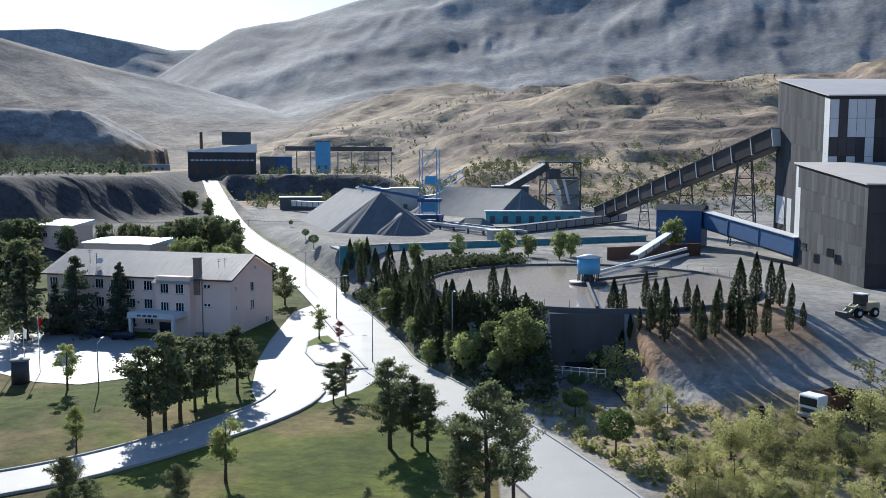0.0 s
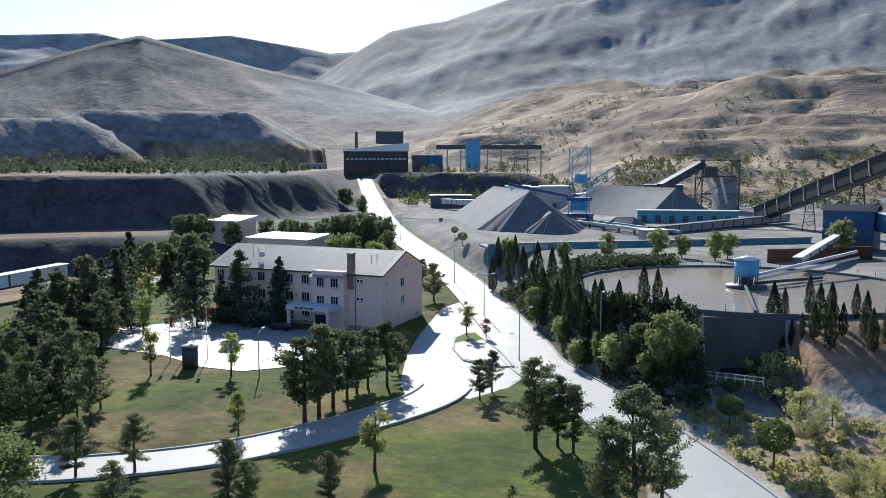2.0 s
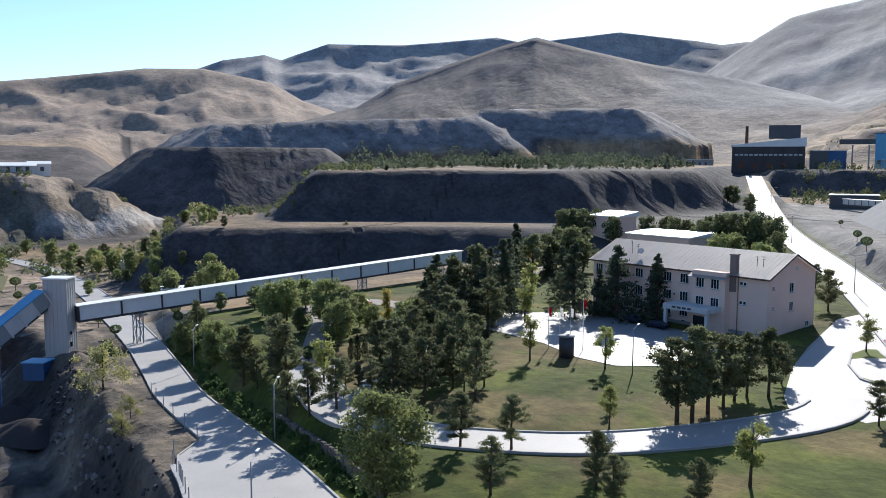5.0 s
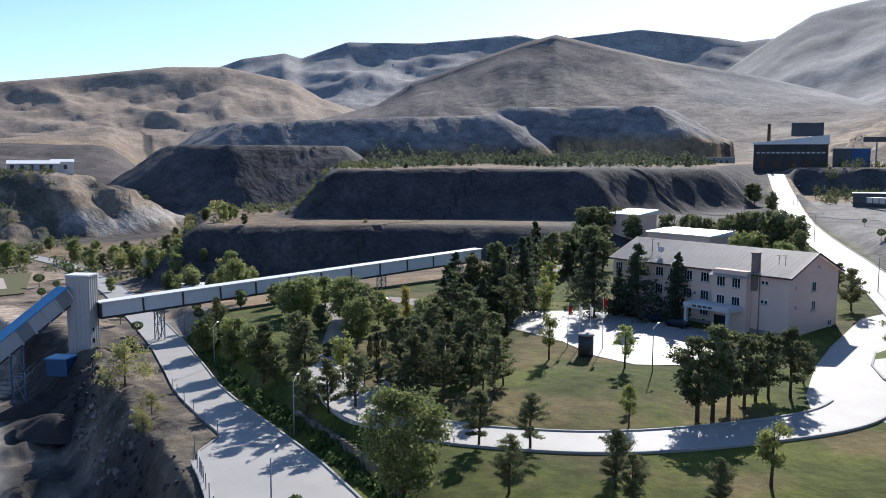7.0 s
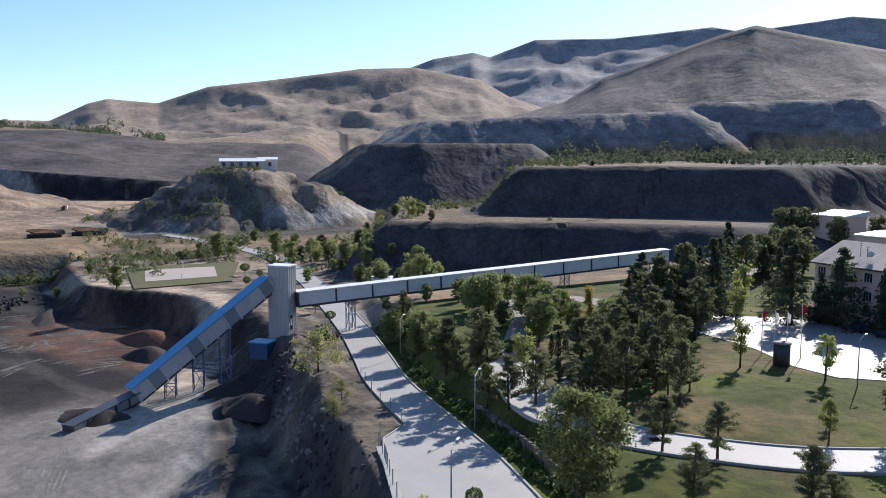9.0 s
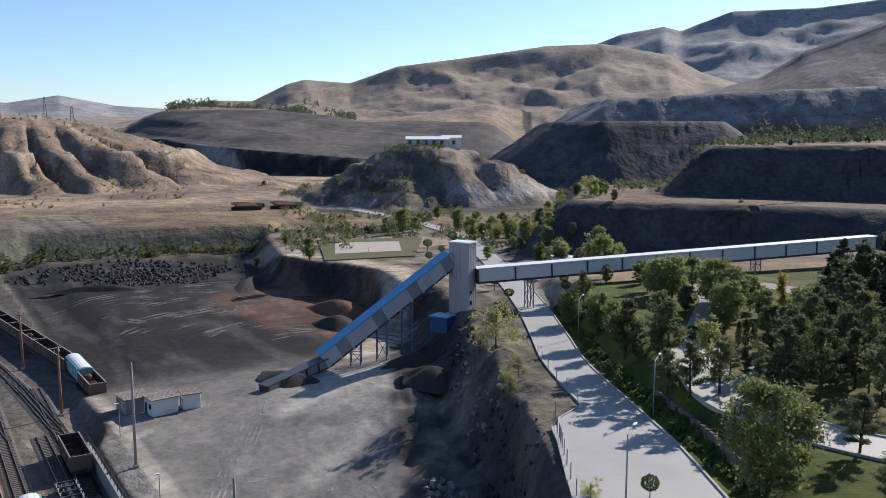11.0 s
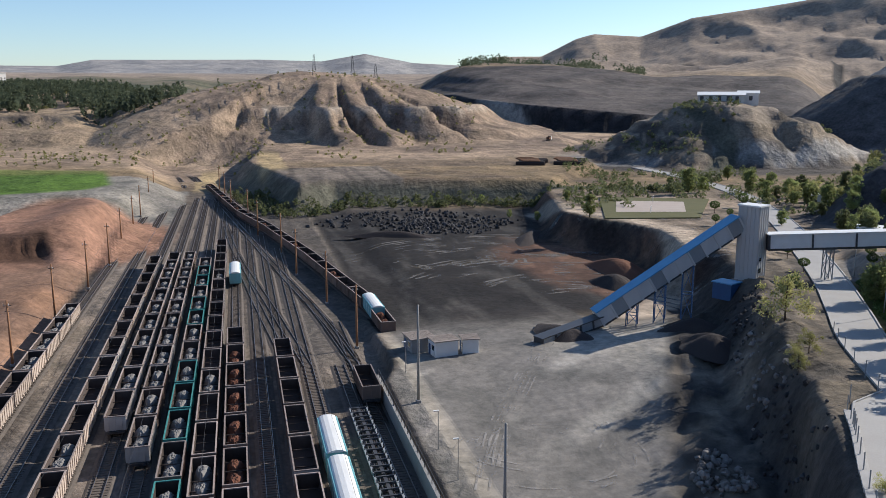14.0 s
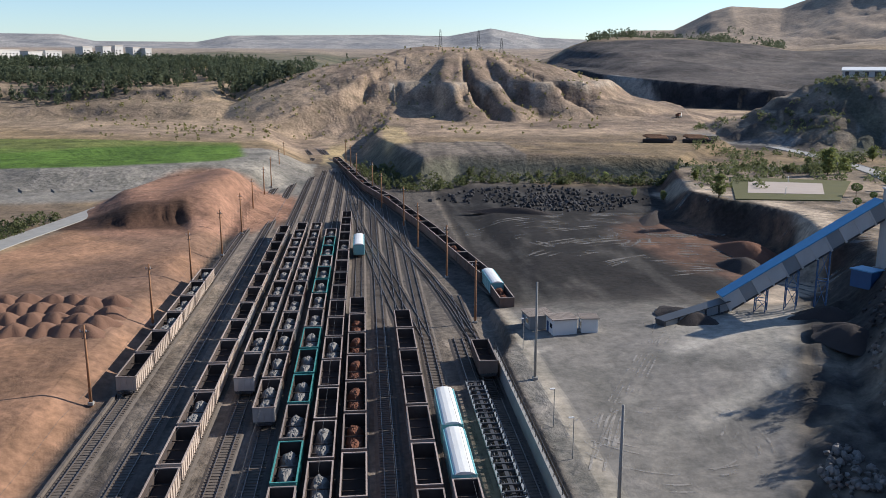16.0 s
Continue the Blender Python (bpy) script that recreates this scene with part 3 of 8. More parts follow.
    lay(mix(C(0.145, 0.14, 0.11), C(0.085, 0.088, 0.07), n1), sm(-10, -6, tb) * (1 - sm(2, 6, tb)))
    hd = np.hypot((x + 725) / 0.98, (y - 25) / np.where(y > 25, 1.1, 1.3))
    hillm = sm(300, 240, hd) * sm(430, 470, u + 20 * nn) * (1 - sm(-42, -36, gd))
    lay(mix(C(0.20, 0.152, 0.12), C(0.35, 0.265, 0.195), sm(0.36, 0.62, 0.6 * fbm(x / 45, y / 45, 4, 77) + 0.4 * rough[:, 0])[:, None]), hillm)
    lay(C(0.42, 0.36, 0.30), hillm * np.exp(-((z - 36) / 1.4) ** 2) * (y > -20))
    west = sm(540, 620, u) * sm(-30, -90, v) * (1 - sm(780, 880, u))
    lay(mix(C(0.33, 0.255, 0.18), C(0.22, 0.17, 0.13), n1), west)
    lay(C(0.10, 0.09, 0.085), west * sm(0.35, 0.45, (z / 12 + 0.1) % 1.0) * (1 - sm(0.62, 0.72, (z / 12 + 0.1) % 1.0)) * sm(0.4, 0.52, fbm(x / 55, y / 55, 3, 26)))
    neck = sm(46, 30, np.hypot((u - 480) * 0.6, v - 2)) * (v > -22) * (v < 24)
    lay(mix(C(0.42, 0.32, 0.18), C(0.30, 0.235, 0.15), n1), neck * sm(9, 12, np.abs(v)))
    # bench faces lifted to a paler grey, standing in for the haze before them
    for poly, _, _ in UPPER_BENCHES:
        d = inside(x, y, poly)
        lay(C(0.20, 0.195, 0.20), sm(-62, -50, d) * (1 - sm(2, 8, d)))
    return col


def roughness(x, y):
    """How broken the ground is: smooth on the packed lot, coarse on the dumps."""
    u, v, r = along(x, y), across(x, y), np.hypot(x, y)
    lot = sm(26, 29, v) * (1 - sm(330, 345, u)) * (1 - sm(-16, -10, v - np.interp(u, VT_U, VT_V)))
    lawn = sm(-1.5, 1.5, v - np.interp(u, VT_U, VT_V) - 10) * (u < 170) * (y < 330) * (u > -30)
    red = sm(-38, -42, v) * (u < 330)
    gravel = sm(30, 40, x) * (y > 84) * (r < 300) * (u < 0)
    return (1 - 0.25 * lot) * (1 - 0.15 * lawn) * (1 - 0.15 * red) * (1 - 0.22 * gravel) * (1 - 0.25 * sm(1450, 2000, r))


def ground():
    az = np.radians(np.concatenate([np.arange(-34, 122, 0.2), np.arange(122, 326, 4.0)]))
    rr = np.concatenate([[0.0, 6.0, 14.0], np.exp(np.arange(math.log(22), math.log(4900), 0.0118))])
    A, R = np.meshgrid(az, rr)
    x, y = (-np.sin(A) * R + 3).ravel(), (np.cos(A) * R - 2).ravel()
    z = height(x, y)
    na, nr = len(az), len(rr)
    i, j = np.meshgrid(np.arange(nr - 1), np.arange(na), indexing="ij")
    j2 = (j + 1) % na
    quads = np.stack([i * na + j, (i + 1) * na + j, (i + 1) * na + j2, i * na + j2], -1).reshape(-1, 4)
    me = bpy.data.meshes.new("ground")
    me.vertices.add(len(x))
    me.vertices.foreach_set("co", np.stack([x, y, z], -1).ravel().astype(np.float32))
    me.loops.add(quads.size)
    me.loops.foreach_set("vertex_index", quads.ravel().astype(np.int32))
    me.polygons.add(len(quads))
    me.polygons.foreach_set("loop_start", np.arange(0, quads.size, 4, dtype=np.int32))
    me.polygons.foreach_set("use_smooth", np.ones(len(quads), bool))
    me.update(calc_edges=True)
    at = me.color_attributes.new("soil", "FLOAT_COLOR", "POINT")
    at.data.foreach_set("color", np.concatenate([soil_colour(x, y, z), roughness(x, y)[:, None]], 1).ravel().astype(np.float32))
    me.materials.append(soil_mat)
    tagged(new("ground", me), "valley floor, dumps and dry hills", "ground", kind="structure")


ground()


def gz(x, y):
    return float(height(np.array([x]), np.array([y]))[0])


def ribbon(name, pts, w, mat, lift, label="", category="road", kerb=True, sides=None):
    """A road laid along the points, with raised kerbs."""
    p = np.array(pts)
    t = np.gradient(p[:, :2], axis=0)
    t /= np.linalg.norm(t, axis=1)[:, None]
    nrm = np.stack([-t[:, 1], t[:, 0]], -1)
    wl, wr = sides or ([w] * len(p), [w] * len(p))
    v, f = [], []
    for k in range(len(p)):
        for s, dz in ((-wr[k], -0.6), (-wr[k], 0), (wl[k], 0), (wl[k], -0.6)):
            v.append((p[k, 0] + nrm[k, 0] * s, p[k, 1] + nrm[k, 1] * s, p[k, 2] + lift + dz))
    for k in range(len(p) - 1):
        for c in range(3):
            a = k * 4 + c
            f.append((a, a + 4, a + 5, a + 1)[::-1])
    ob = mesh_object(name, v, f, mat, None, False)
    tagged(ob, label, category, kind="structure")
    if kerb:
        for s in (-1, 1):
            v, f = [], []
            for k in range(len(p)):
                e = wl[k] if s > 0 else wr[k]
                for o, dz in ((e, -0.4), (e, 0.16), (e + 0.25, 0.16), (e + 0.25, -0.4)):
                    v.append((p[k, 0] + nrm[k, 0] * s * o, p[k, 1] + nrm[k, 1] * s * o, p[k, 2] + lift + dz))
            for k in range(len(p) - 1):
                for c in range(3):
                    a = k * 4 + c
                    f.append((a, a + 4, a + 5, a + 1)[::s])
            tagged(mesh_object("kerb", v, f, kerb_mat, None, False), "pale concrete kerb along the road", "kerb", kind="structure")
    return ob


ribbon("road_main", MAIN_ROAD, 4.6, concrete_road, 0.0, "pale concrete road climbing to the mill")
LOWER_R = [math.hypot(q[0], q[1]) for q in LOWER_ROAD]
LOWER_LEFT, LOWER_RIGHT = np.interp(LOWER_R, [60, 80, 101, 102.5, 170, 230], [9.4, 8.7, 7.2, 2.3, 2.4, 3.4]), np.interp(LOWER_R, [60, 140, 230], [4.0, 4.2, 3.6])
ribbon("road_lower", LOWER_ROAD, 4.8, concrete_road, 0.004, "pale concrete road below the park", sides=(LOWER_LEFT, LOWER_RIGHT))
ribbon("road_park", [q for q in PARK_ROAD if q[1] < 113], 3.3, concrete_road, 0.008, "curved concrete drive round the lawn")

# ---- trees ----
def leaf_material(name, c1, c2, vary=0.25):
    c1, c2 = [(c[0] * 0.9, c[1] * 0.87, c[2] * 0.75) for c in (c1, c2)]
    m = material(name, c1, c2, 3.0, 0.75, bump=0, fine=8, vary=vary, amount=0.9)
    nt = m.node_tree
    b, o = nt.nodes["Principled BSDF"], nt.nodes["Material Output"]
    tr, mx = nt.nodes.new("ShaderNodeBsdfTranslucent"), nt.nodes.new("ShaderNodeMixShader")
    mx.inputs[0].default_value = 0.46
    src = b.inputs["Base Color"].links[0].from_socket
    nt.links.new(src, tr.inputs["Color"])
    nt.links.new(b.outputs[0], mx.inputs[1])
    nt.links.new(tr.outputs[0], mx.inputs[2])
    nt.links.new(mx.outputs[0], o.inputs["Surface"])
    b.inputs["Specular IOR Level"].default_value = 0.08
    return m


LEAF = {
    "pine": leaf_material("pine_needles", (0.235, 0.255, 0.145), (0.115, 0.138, 0.085)),
    "spruce": leaf_material("spruce_needles", (0.135, 0.16, 0.115), (0.065, 0.088, 0.064)),
    "cypress": leaf_material("cypress_scales", (0.0906, 0.11, 0.064), (0.0433, 0.0617, 0.0386)),
    "broad": leaf_material("green_leaves", (0.39, 0.44, 0.20), (0.17, 0.215, 0.10)),
    "young": leaf_material("pale_leaves", (0.42, 0.44, 0.18), (0.22, 0.265, 0.1)),
    "globe": leaf_material("clipped_leaves", (0.137, 0.205, 0.0814), (0.0667, 0.108, 0.045)),
    "scrub": leaf_material("autumn_leaves", (0.5, 0.48, 0.23), (0.25, 0.275, 0.13), 0.4),
    "dark": leaf_material("dark_leaves", (0.215, 0.24, 0.13), (0.1, 0.125, 0.072)),
    "purple": leaf_material("purple_leaves", (0.302, 0.124, 0.145), (0.167, 0.0771, 0.0965)),
    "poplar": leaf_material("yellowing_leaves", (0.62, 0.5, 0.15), (0.36, 0.33, 0.11)),
}


def leaf_blades(c, size, rng, flat=0.0):
    """Small leaves, one blade each, at the points c."""
    n = len(c)
    a = rng.normal(size=(n, 3))
    a[:, 2] *= 1 - flat
    a /= np.linalg.norm(a, axis=1)[:, None]
    b = np.cross(a, rng.normal(size=(n, 3)))
    b /= np.linalg.norm(b, axis=1)[:, None]
    s = size * rng.uniform(0.6, 1.4, (n, 1))
    v = np.stack([c - a * s, c + a * s * 0.7 + b * s * 0.75, c + a * s * 0.7 - b * s * 0.75], 1).reshape(-1, 3)
    return v, np.arange(3 * n).reshape(-1, 3)


def leaf_sheet(name, v, q, mat, parent):
    me = bpy.data.meshes.new(name)
    me.vertices.add(len(v))
    me.vertices.foreach_set("co", np.asarray(v, np.float32).ravel())
    me.loops.add(q.size)
    me.loops.foreach_set("vertex_index", q.ravel().astype(np.int32))
    me.polygons.add(len(q))
    me.polygons.foreach_set("loop_start", np.arange(0, q.size, 3, dtype=np.int32))
    me.update(calc_edges=True)
    me.materials.append(mat)
    ob = new(name, me)
    ob.parent = parent
    return ob


def clumps(centres, radii, count, rng, squash=0.75):
    out = []
    for c, r in zip(centres, radii):
        d = rng.normal(size=(count, 3))
        d *= 0.52 * r
        d[:, 2] *= squash
        out.append(c + d)
    return np.concatenate(out)


def tree_shape(kind, rng, q=1.0):
    """Leaf points, leaf size and limb ends of a tree 8 m high; q: how finely it is leaved."""
    fine = q ** -0.5
    n = 30
    if kind in ("pine",):
        n, m = 50, int(100 * q)
        t = rng.uniform(0.2, 0.97, n)
        rad = (2.55 * np.sin(np.pi * np.clip((t - 0.04) / 0.98, 0, 1)) ** 0.8 * (1.15 - 0.4 * t) * rng.uniform(0.4, 1.15, n))[:, None]
        an = rng.uniform(0, 2 * np.pi, n)
        k = rng.uniform(0.25, 1.05, (n, m)) ** 0.8
        lift = rng.uniform(0.05, 0.5, n)[:, None]
        out = np.stack([np.cos(an)[:, None] * rad * k, np.sin(an)[:, None] * rad * k, t[:, None] * 8 + lift * rad * k * k], -1)
        out = out + rng.normal(0, 1, out.shape) * np.array([0.2, 0.2, 0.13]) * (0.55 + 0.6 * k[:, :, None])
        ends = np.stack([np.cos(an) * rad[:, 0] * 0.85, np.sin(an) * rad[:, 0] * 0.85, t * 8 + lift[:, 0] * rad[:, 0] * 0.7], 1)
        return out.reshape(-1, 3), 0.14 * fine, ends
    if kind == "spruce":
        n, m = 76, int(50 * q)
        t = np.linspace(0.05, 0.97, n) + rng.normal(0, 0.01, n)
        rad = ((2.85 * (1 - t) ** 0.9 + 0.12) * rng.uniform(0.6, 1.12, n))[:, None]
        an = rng.uniform(0, 2 * np.pi, n)
        k = rng.uniform(0.08, 1.05, (n, m)) ** 0.75
        out = np.stack([np.cos(an)[:, None] * rad * k, np.sin(an)[:, None] * rad * k, t[:, None] * 8 - 0.22 * rad * k + 0.15 * rad * k * k], -1)
        out = out + rng.normal(0, 1, out.shape) * np.array([0.2, 0.2, 0.1]) * (0.4 + 0.5 * rad[:, :, None])
        ends = np.stack([np.cos(an) * rad[:, 0] * 0.8, np.sin(an) * rad[:, 0] * 0.8, t * 8 - 0.1 * rad[:, 0]], 1)
        return out.reshape(-1, 3), 0.15 * fine, ends[:20]
    if kind == "cypress":
        t = rng.uniform(0.02, 1.0, 3400)
        an = rng.uniform(0, 2 * np.pi, 3400)
        rad = 1.0 * np.sin(np.pi * (0.1 + 0.9 * t) ** 0.72) ** 0.8 * (rng.uniform(0.3, 1, 3400) ** 0.4)
        rad = rad * (1 + 0.18 * np.sin(an * 3 + t * 14))
        c = np.stack([np.cos(an) * rad, np.sin(an) * rad, 0.3 + t * 7.7], 1)
        return c, 0.115, c[:3]
    if kind == "globe":
        d = rng.normal(size=(2200, 3))
        d /= np.linalg.norm(d, axis=1)[:, None]
        r = 2.9 * (rng.uniform(0.3, 1, (2200, 1)) ** 0.25) * (1 + 0.06 * np.sin(d[:, :1] * 7) * np.cos(d[:, 1:2] * 6))
        return d * r * np.array([1, 1, 0.82]) + np.array([0, 0, 5.5]), 0.2, d[:6] * 1.5 + np.array([0, 0, 5])
    if kind == "scrub":
        c = np.stack([rng.normal(0, 1.9, n), rng.normal(0, 1.9, n), rng.uniform(1.2, 7.0, n)], 1)
        return clumps(c, rng.uniform(0.7, 1.35, n), int(75 * q), rng, 0.9), 0.2 * fine, c
    if kind == "poplar":
        t = rng.uniform(0.12, 0.98, n)
        c = np.stack([rng.normal(0, 0.45, n), rng.normal(0, 0.45, n), t * 8], 1)
        return clumps(c, rng.uniform(0.45, 0.85, n), int(70 * q), rng, 1.2), 0.17 * fine, c
    if kind in ("young", "purple"):
        t = rng.uniform(0.34, 0.97, 22)
        an = rng.uniform(0, 2 * np.pi, 22)
        rad = 1.7 * np.sin(np.pi * np.clip((t - 0.2) / 0.85, 0, 1)) * rng.uniform(0.3, 1, 22)
        c = np.stack([np.cos(an) * rad, np.sin(an) * rad, t * 8], 1)
        return clumps(c, rng.uniform(0.45, 0.85, 22), int(70 * q), rng, 0.8), 0.18 * fine, c
    t = rng.uniform(0.16, 0.96, 80)
    an = rng.uniform(0, 2 * np.pi, 80)
    rad = 2.7 * np.sin(np.pi * np.clip((t - 0.08) / 1.0, 0, 1)) ** 0.7 * rng.uniform(0.3, 1, 80)
    c = np.stack([np.cos(an) * rad, np.sin(an) * rad, t * 8], 1)
    return clumps(c, rng.uniform(0.5, 0.95, 80), int(62 * q), rng, 0.8), 0.19 * fine, c


LABELS = {
    "pine": ("dark green pine with a bare lower trunk", "pine tree"), "spruce": ("tall dark conical spruce in the park", "spruce"),
    "cypress": ("slim dark columnar cypress on the bank", "cypress"), "broad": ("leafy green broad-leaved tree", "tree"),
    "young": ("young thin tree with pale green leaves", "tree"), "globe": ("tree clipped into a dark green globe", "tree"),
    "scrub": ("rough shrub with yellowing autumn leaves", "shrub"), "dark": ("dense dark green tree behind the office", "tree"),
    "purple": ("small purple-leaved ornamental tree", "tree"), "poplar": ("narrow tree turning yellow in autumn", "tree"),
}
TEMPLATES = {}


def tree_template(kind, number):
    rng = np.random.default_rng(100 * number + sum(map(ord, kind)))
    label, category = LABELS[kind]
    ob = empty(category.replace(" ", "_"), label=label, category=category, group=category + "s of the valley")
    c, size, ends = tree_shape(kind, rng, (1.0, 2.4, 0.5)[number // 3])
    bm = bmesh.new()
    lean = rng.normal(0, 0.12, 2)
    top = (lean[0], lean[1], 7.0 if kind != "globe" else 5.0)
    tube(bm, (0, 0, -0.4), (lean[0] * 0.3, lean[1] * 0.3, 2.6), 0.2, 0.15, 8)
    tube(bm, (lean[0] * 0.3, lean[1] * 0.3, 2.6), top, 0.15, 0.04, 7)
    for e in ends[:16]:
        z0 = max(1.6, e[2] - 0.9 - 0.25 * math.hypot(e[0], e[1]))
        k = min(z0 / 7.0, 1)
        tube(bm, (lean[0] * k, lean[1] * k, z0), tuple(e), 0.055, 0.02, 5)
    part("trunk", bm, bark, ob, "brown bark trunk and limbs")
    v, q = leaf_blades(c, size, rng)
    leaf_sheet("crown", v, q, LEAF[kind], ob)
    return ob


tree_rng = np.random.default_rng(5)


def plant(kind, rows):
    """Trees of one kind at (x, y, height)."""
    xy = np.array(rows)
    zs = height(xy[:, 0], xy[:, 1])
    for i, ((x, y, h), z) in enumerate(zip(rows, zs)):
        far = math.hypot(x, y)
        key = (kind, int(tree_rng.integers(0, 3)) + (3 if far < 96 else 6 if far > 165 else 0))
        wide = float(tree_rng.uniform(0.9, 1.15))
        m = pose(x, y, float(z), 0, 0, float(tree_rng.uniform(0, 360))) @ Matrix.Diagonal((h / 8 * wide, h / 8 * wide, h / 8, 1))
        if key not in TEMPLATES:
            TEMPLATES[key] = tree_template(*key)
            TEMPLATES[key].matrix_basis = m
        else:
            ob = TEMPLATES[key]
            keep = ob.matrix_basis.copy()
            ob.matrix_basis = Matrix()
            copy_thing(ob, m)
            ob.matrix_basis = keep


plant('pine', [(-5.6, 88.2, 9.8), (-3.3, 89.1, 7.7), (-1.6, 87.3, 7.3), (-13.9, 105.8, 5.5), (-12.8, 109.7, 5.7), (-33.3, 94.1, 10.1), (-32.1, 95.8, 11), (-31.3, 99, 10), (-30.3, 101.7, 9.1), (-29.5, 108.8, 8.5), (-27.2, 110.3, 9), (-30.3, 106.2, 8.2), (-33.8, 73.6, 4), (-30.5, 71.7, 2.8), (-23, 71.7, 3.7), (-6.6, 72.4, 1.9), (-32.9, 175.3, 8.3), (-39.9, 197.9, 5.5), (-27.6, 118.4, 5.7)])  # lawn
plant('pine', [(-89.7, 81.1, 5.3), (-82.7, 79.9, 8.5), (-69.4, 75.5, 6.6), (-71.7, 73.1, 6.8), (-66.5, 85, 8.5), (-61.4, 82.9, 8.3), (-62.3, 90.4, 7.2), (-69.3, 106.6, 6.9), (-70.7, 99.8, 6.7), (-72.6, 96.8, 5.8), (-49.1, 72.6, 6.1), (-44.1, 74.8, 6), (-39.6, 63.5, 5.5), (-32, 69.6, 5.5), (-28.9, 66.5, 4.9), (-22.4, 69.3, 5), (-60.2, 89.9, 5.6), (-59.4, 93.5, 5.3), (-75.2, 93.6, 6.1), (-67.7, 80.3, 4.3), (-72.6, 83.3, 3.7), (-64.7, 90.6, 5.4), (-74.4, 82.7, 4.5)])  # grove
plant('pine', [(4, 71.8, 11.4), (1.6, 73.1, 8.2), (6.4, 73.9, 8.8)])  # road
plant('spruce', [(-57.9, 151, 12.5), (-65.1, 149.3, 14.3), (-72.4, 145.8, 14.6), (-68.9, 149.3, 9.3), (-85.1, 165.5, 11.2)])  # office
plant('spruce', [(-95.4, 132.6, 12.1), (-90.2, 130.8, 12.5), (-89.4, 135.8, 12.6), (-85, 140.1, 15.2), (-81.4, 127.4, 12.3), (-93.1, 156, 13.5), (-80.4, 119.5, 9.8), (-84.9, 119.9, 9.4), (-93.1, 148.3, 12.4), (-105.8, 163.2, 10.5), (-98.8, 134.3, 9), (-117.3, 200.2, 12.8)])  # grove
plant('poplar', [(-96.8, 119.2, 6.9), (-103, 182.1, 8.5)])  # grove
plant('broad', [(-48.7, 59.5, 10.8), (-111.6, 91.8, 6.7), (-96.2, 84.2, 6.6), (-117.1, 110.2, 7.3), (-115.7, 112.4, 7.8), (-104.3, 111.3, 8.8), (-99, 109.6, 8), (-99.7, 114.9, 6.1), (-104.8, 88.9, 5.4), (-131.2, 104.2, 4.2), (-150.7, 125.1, 9.9), (-176.9, 142.7, 7.9), (-86.6, 111, 6.7), (-94.7, 112, 4.9), (-122.9, 124.8, 6.3), (-124.7, 114.6, 6)])  # grove
plant('young', [(-79.6, 84.1, 6.8), (-61.7, 109.8, 6.9), (-50.4, 111.8, 6.5), (-20.7, 78.6, 6.8), (-38.6, 87.1, 4.9), (-85.3, 151.9, 8.8), (-77.3, 135.6, 8), (-21.4, 145, 6.1), (-41.2, 92.4, 2.8)])  # lawn
plant('purple', [(-17.8, 143.6, 3.5)])  # lawn
plant('globe', [(17.7, 110.5, 3), (15.8, 99.1, 3.8), (17.9, 85.5, 5.2), (-41.2, 253.9, 3.2), (-36.4, 238.3, 3.9), (-54, 301.3, 2.4)])  # road
plant('globe', [(-171.4, 108.6, 3.6), (-157.2, 103.5, 3), (-253.1, 133.4, 4.2), (-225.6, 119.4, 3.4), (-267, 150.9, 5.1), (-152, 114.8, 3.1), (-54.4, 51.1, 2.5), (-240.3, 131.8, 3.1)])  # lower road
plant('cypress', [(7.5, 126.4, 6.4), (9.3, 123.9, 6.1), (24.7, 121.6, 8), (26.2, 122, 4.9), (29.8, 123.6, 5.6), (29, 114.9, 6.4), (30.6, 115.7, 6.3), (35.2, 121.3, 4.9), (26.7, 114.1, 3.3), (29.2, 110.3, 6.8), (34.2, 113.4, 6.3), (38.4, 117.1, 6), (40.1, 113.9, 10.2), (41.9, 113.5, 5.5), (44, 114.1, 5.1), (48, 116.2, 4.8), (47.9, 129, 7.9), (49.4, 127, 7.1), (51.2, 127.8, 6.7), (36.5, 112.3, 6.2), (39.1, 114.4, 5.5), (52.7, 127.1, 3.8), (50.7, 118.2, 3.6), (26.2, 117.3, 3.7), (27.9, 112.8, 4.8), (34.2, 110.7, 5.5), (40, 112.5, 4.8), (31.6, 114, 4.4), (24.3, 120.5, 4.5), (25.5, 119.3, 4.6)])  # tank
plant('cypress', [(-19, 197.2, 9.9), (-14.9, 186.2, 10.1), (-12, 190.1, 8.9), (-8.2, 177.3, 8.9), (-4.3, 146.2, 8.5), (-2.2, 138.8, 8), (-5.8, 146.2, 7.9), (-3.6, 136.3, 8.7), (-0.8, 129.1, 7), (1.4, 125.8, 8.3), (3, 123.5, 6.2), (0.5, 129.3, 6), (4.6, 122.3, 4.3), (5.9, 122.3, 3.8), (-23.1, 210.3, 8), (-8.8, 156.9, 8.5), (-12, 172.6, 8.7), (-1.7, 133.2, 6.2), (11.8, 119.5, 3.7), (10.3, 120.8, 4.3), (3.9, 123.9, 5.8), (-18.9, 210.9, 7.2), (-22, 188.9, 8)])  # slope
plant('cypress', [(-84.4, 95.2, 3.6), (-83, 95.1, 4.1), (-82.6, 96.3, 3.7)])  # park
plant('broad', [(-9.9, 156.2, 6.6), (9.5, 110.9, 8), (3.7, 117.7, 5.8), (6.8, 116.2, 4), (11.8, 111.5, 5.3), (-2, 125.9, 4.3), (1.4, 122.8, 4.1), (7.3, 111.9, 3.9), (-4.5, 138.2, 4.7)])  # slope
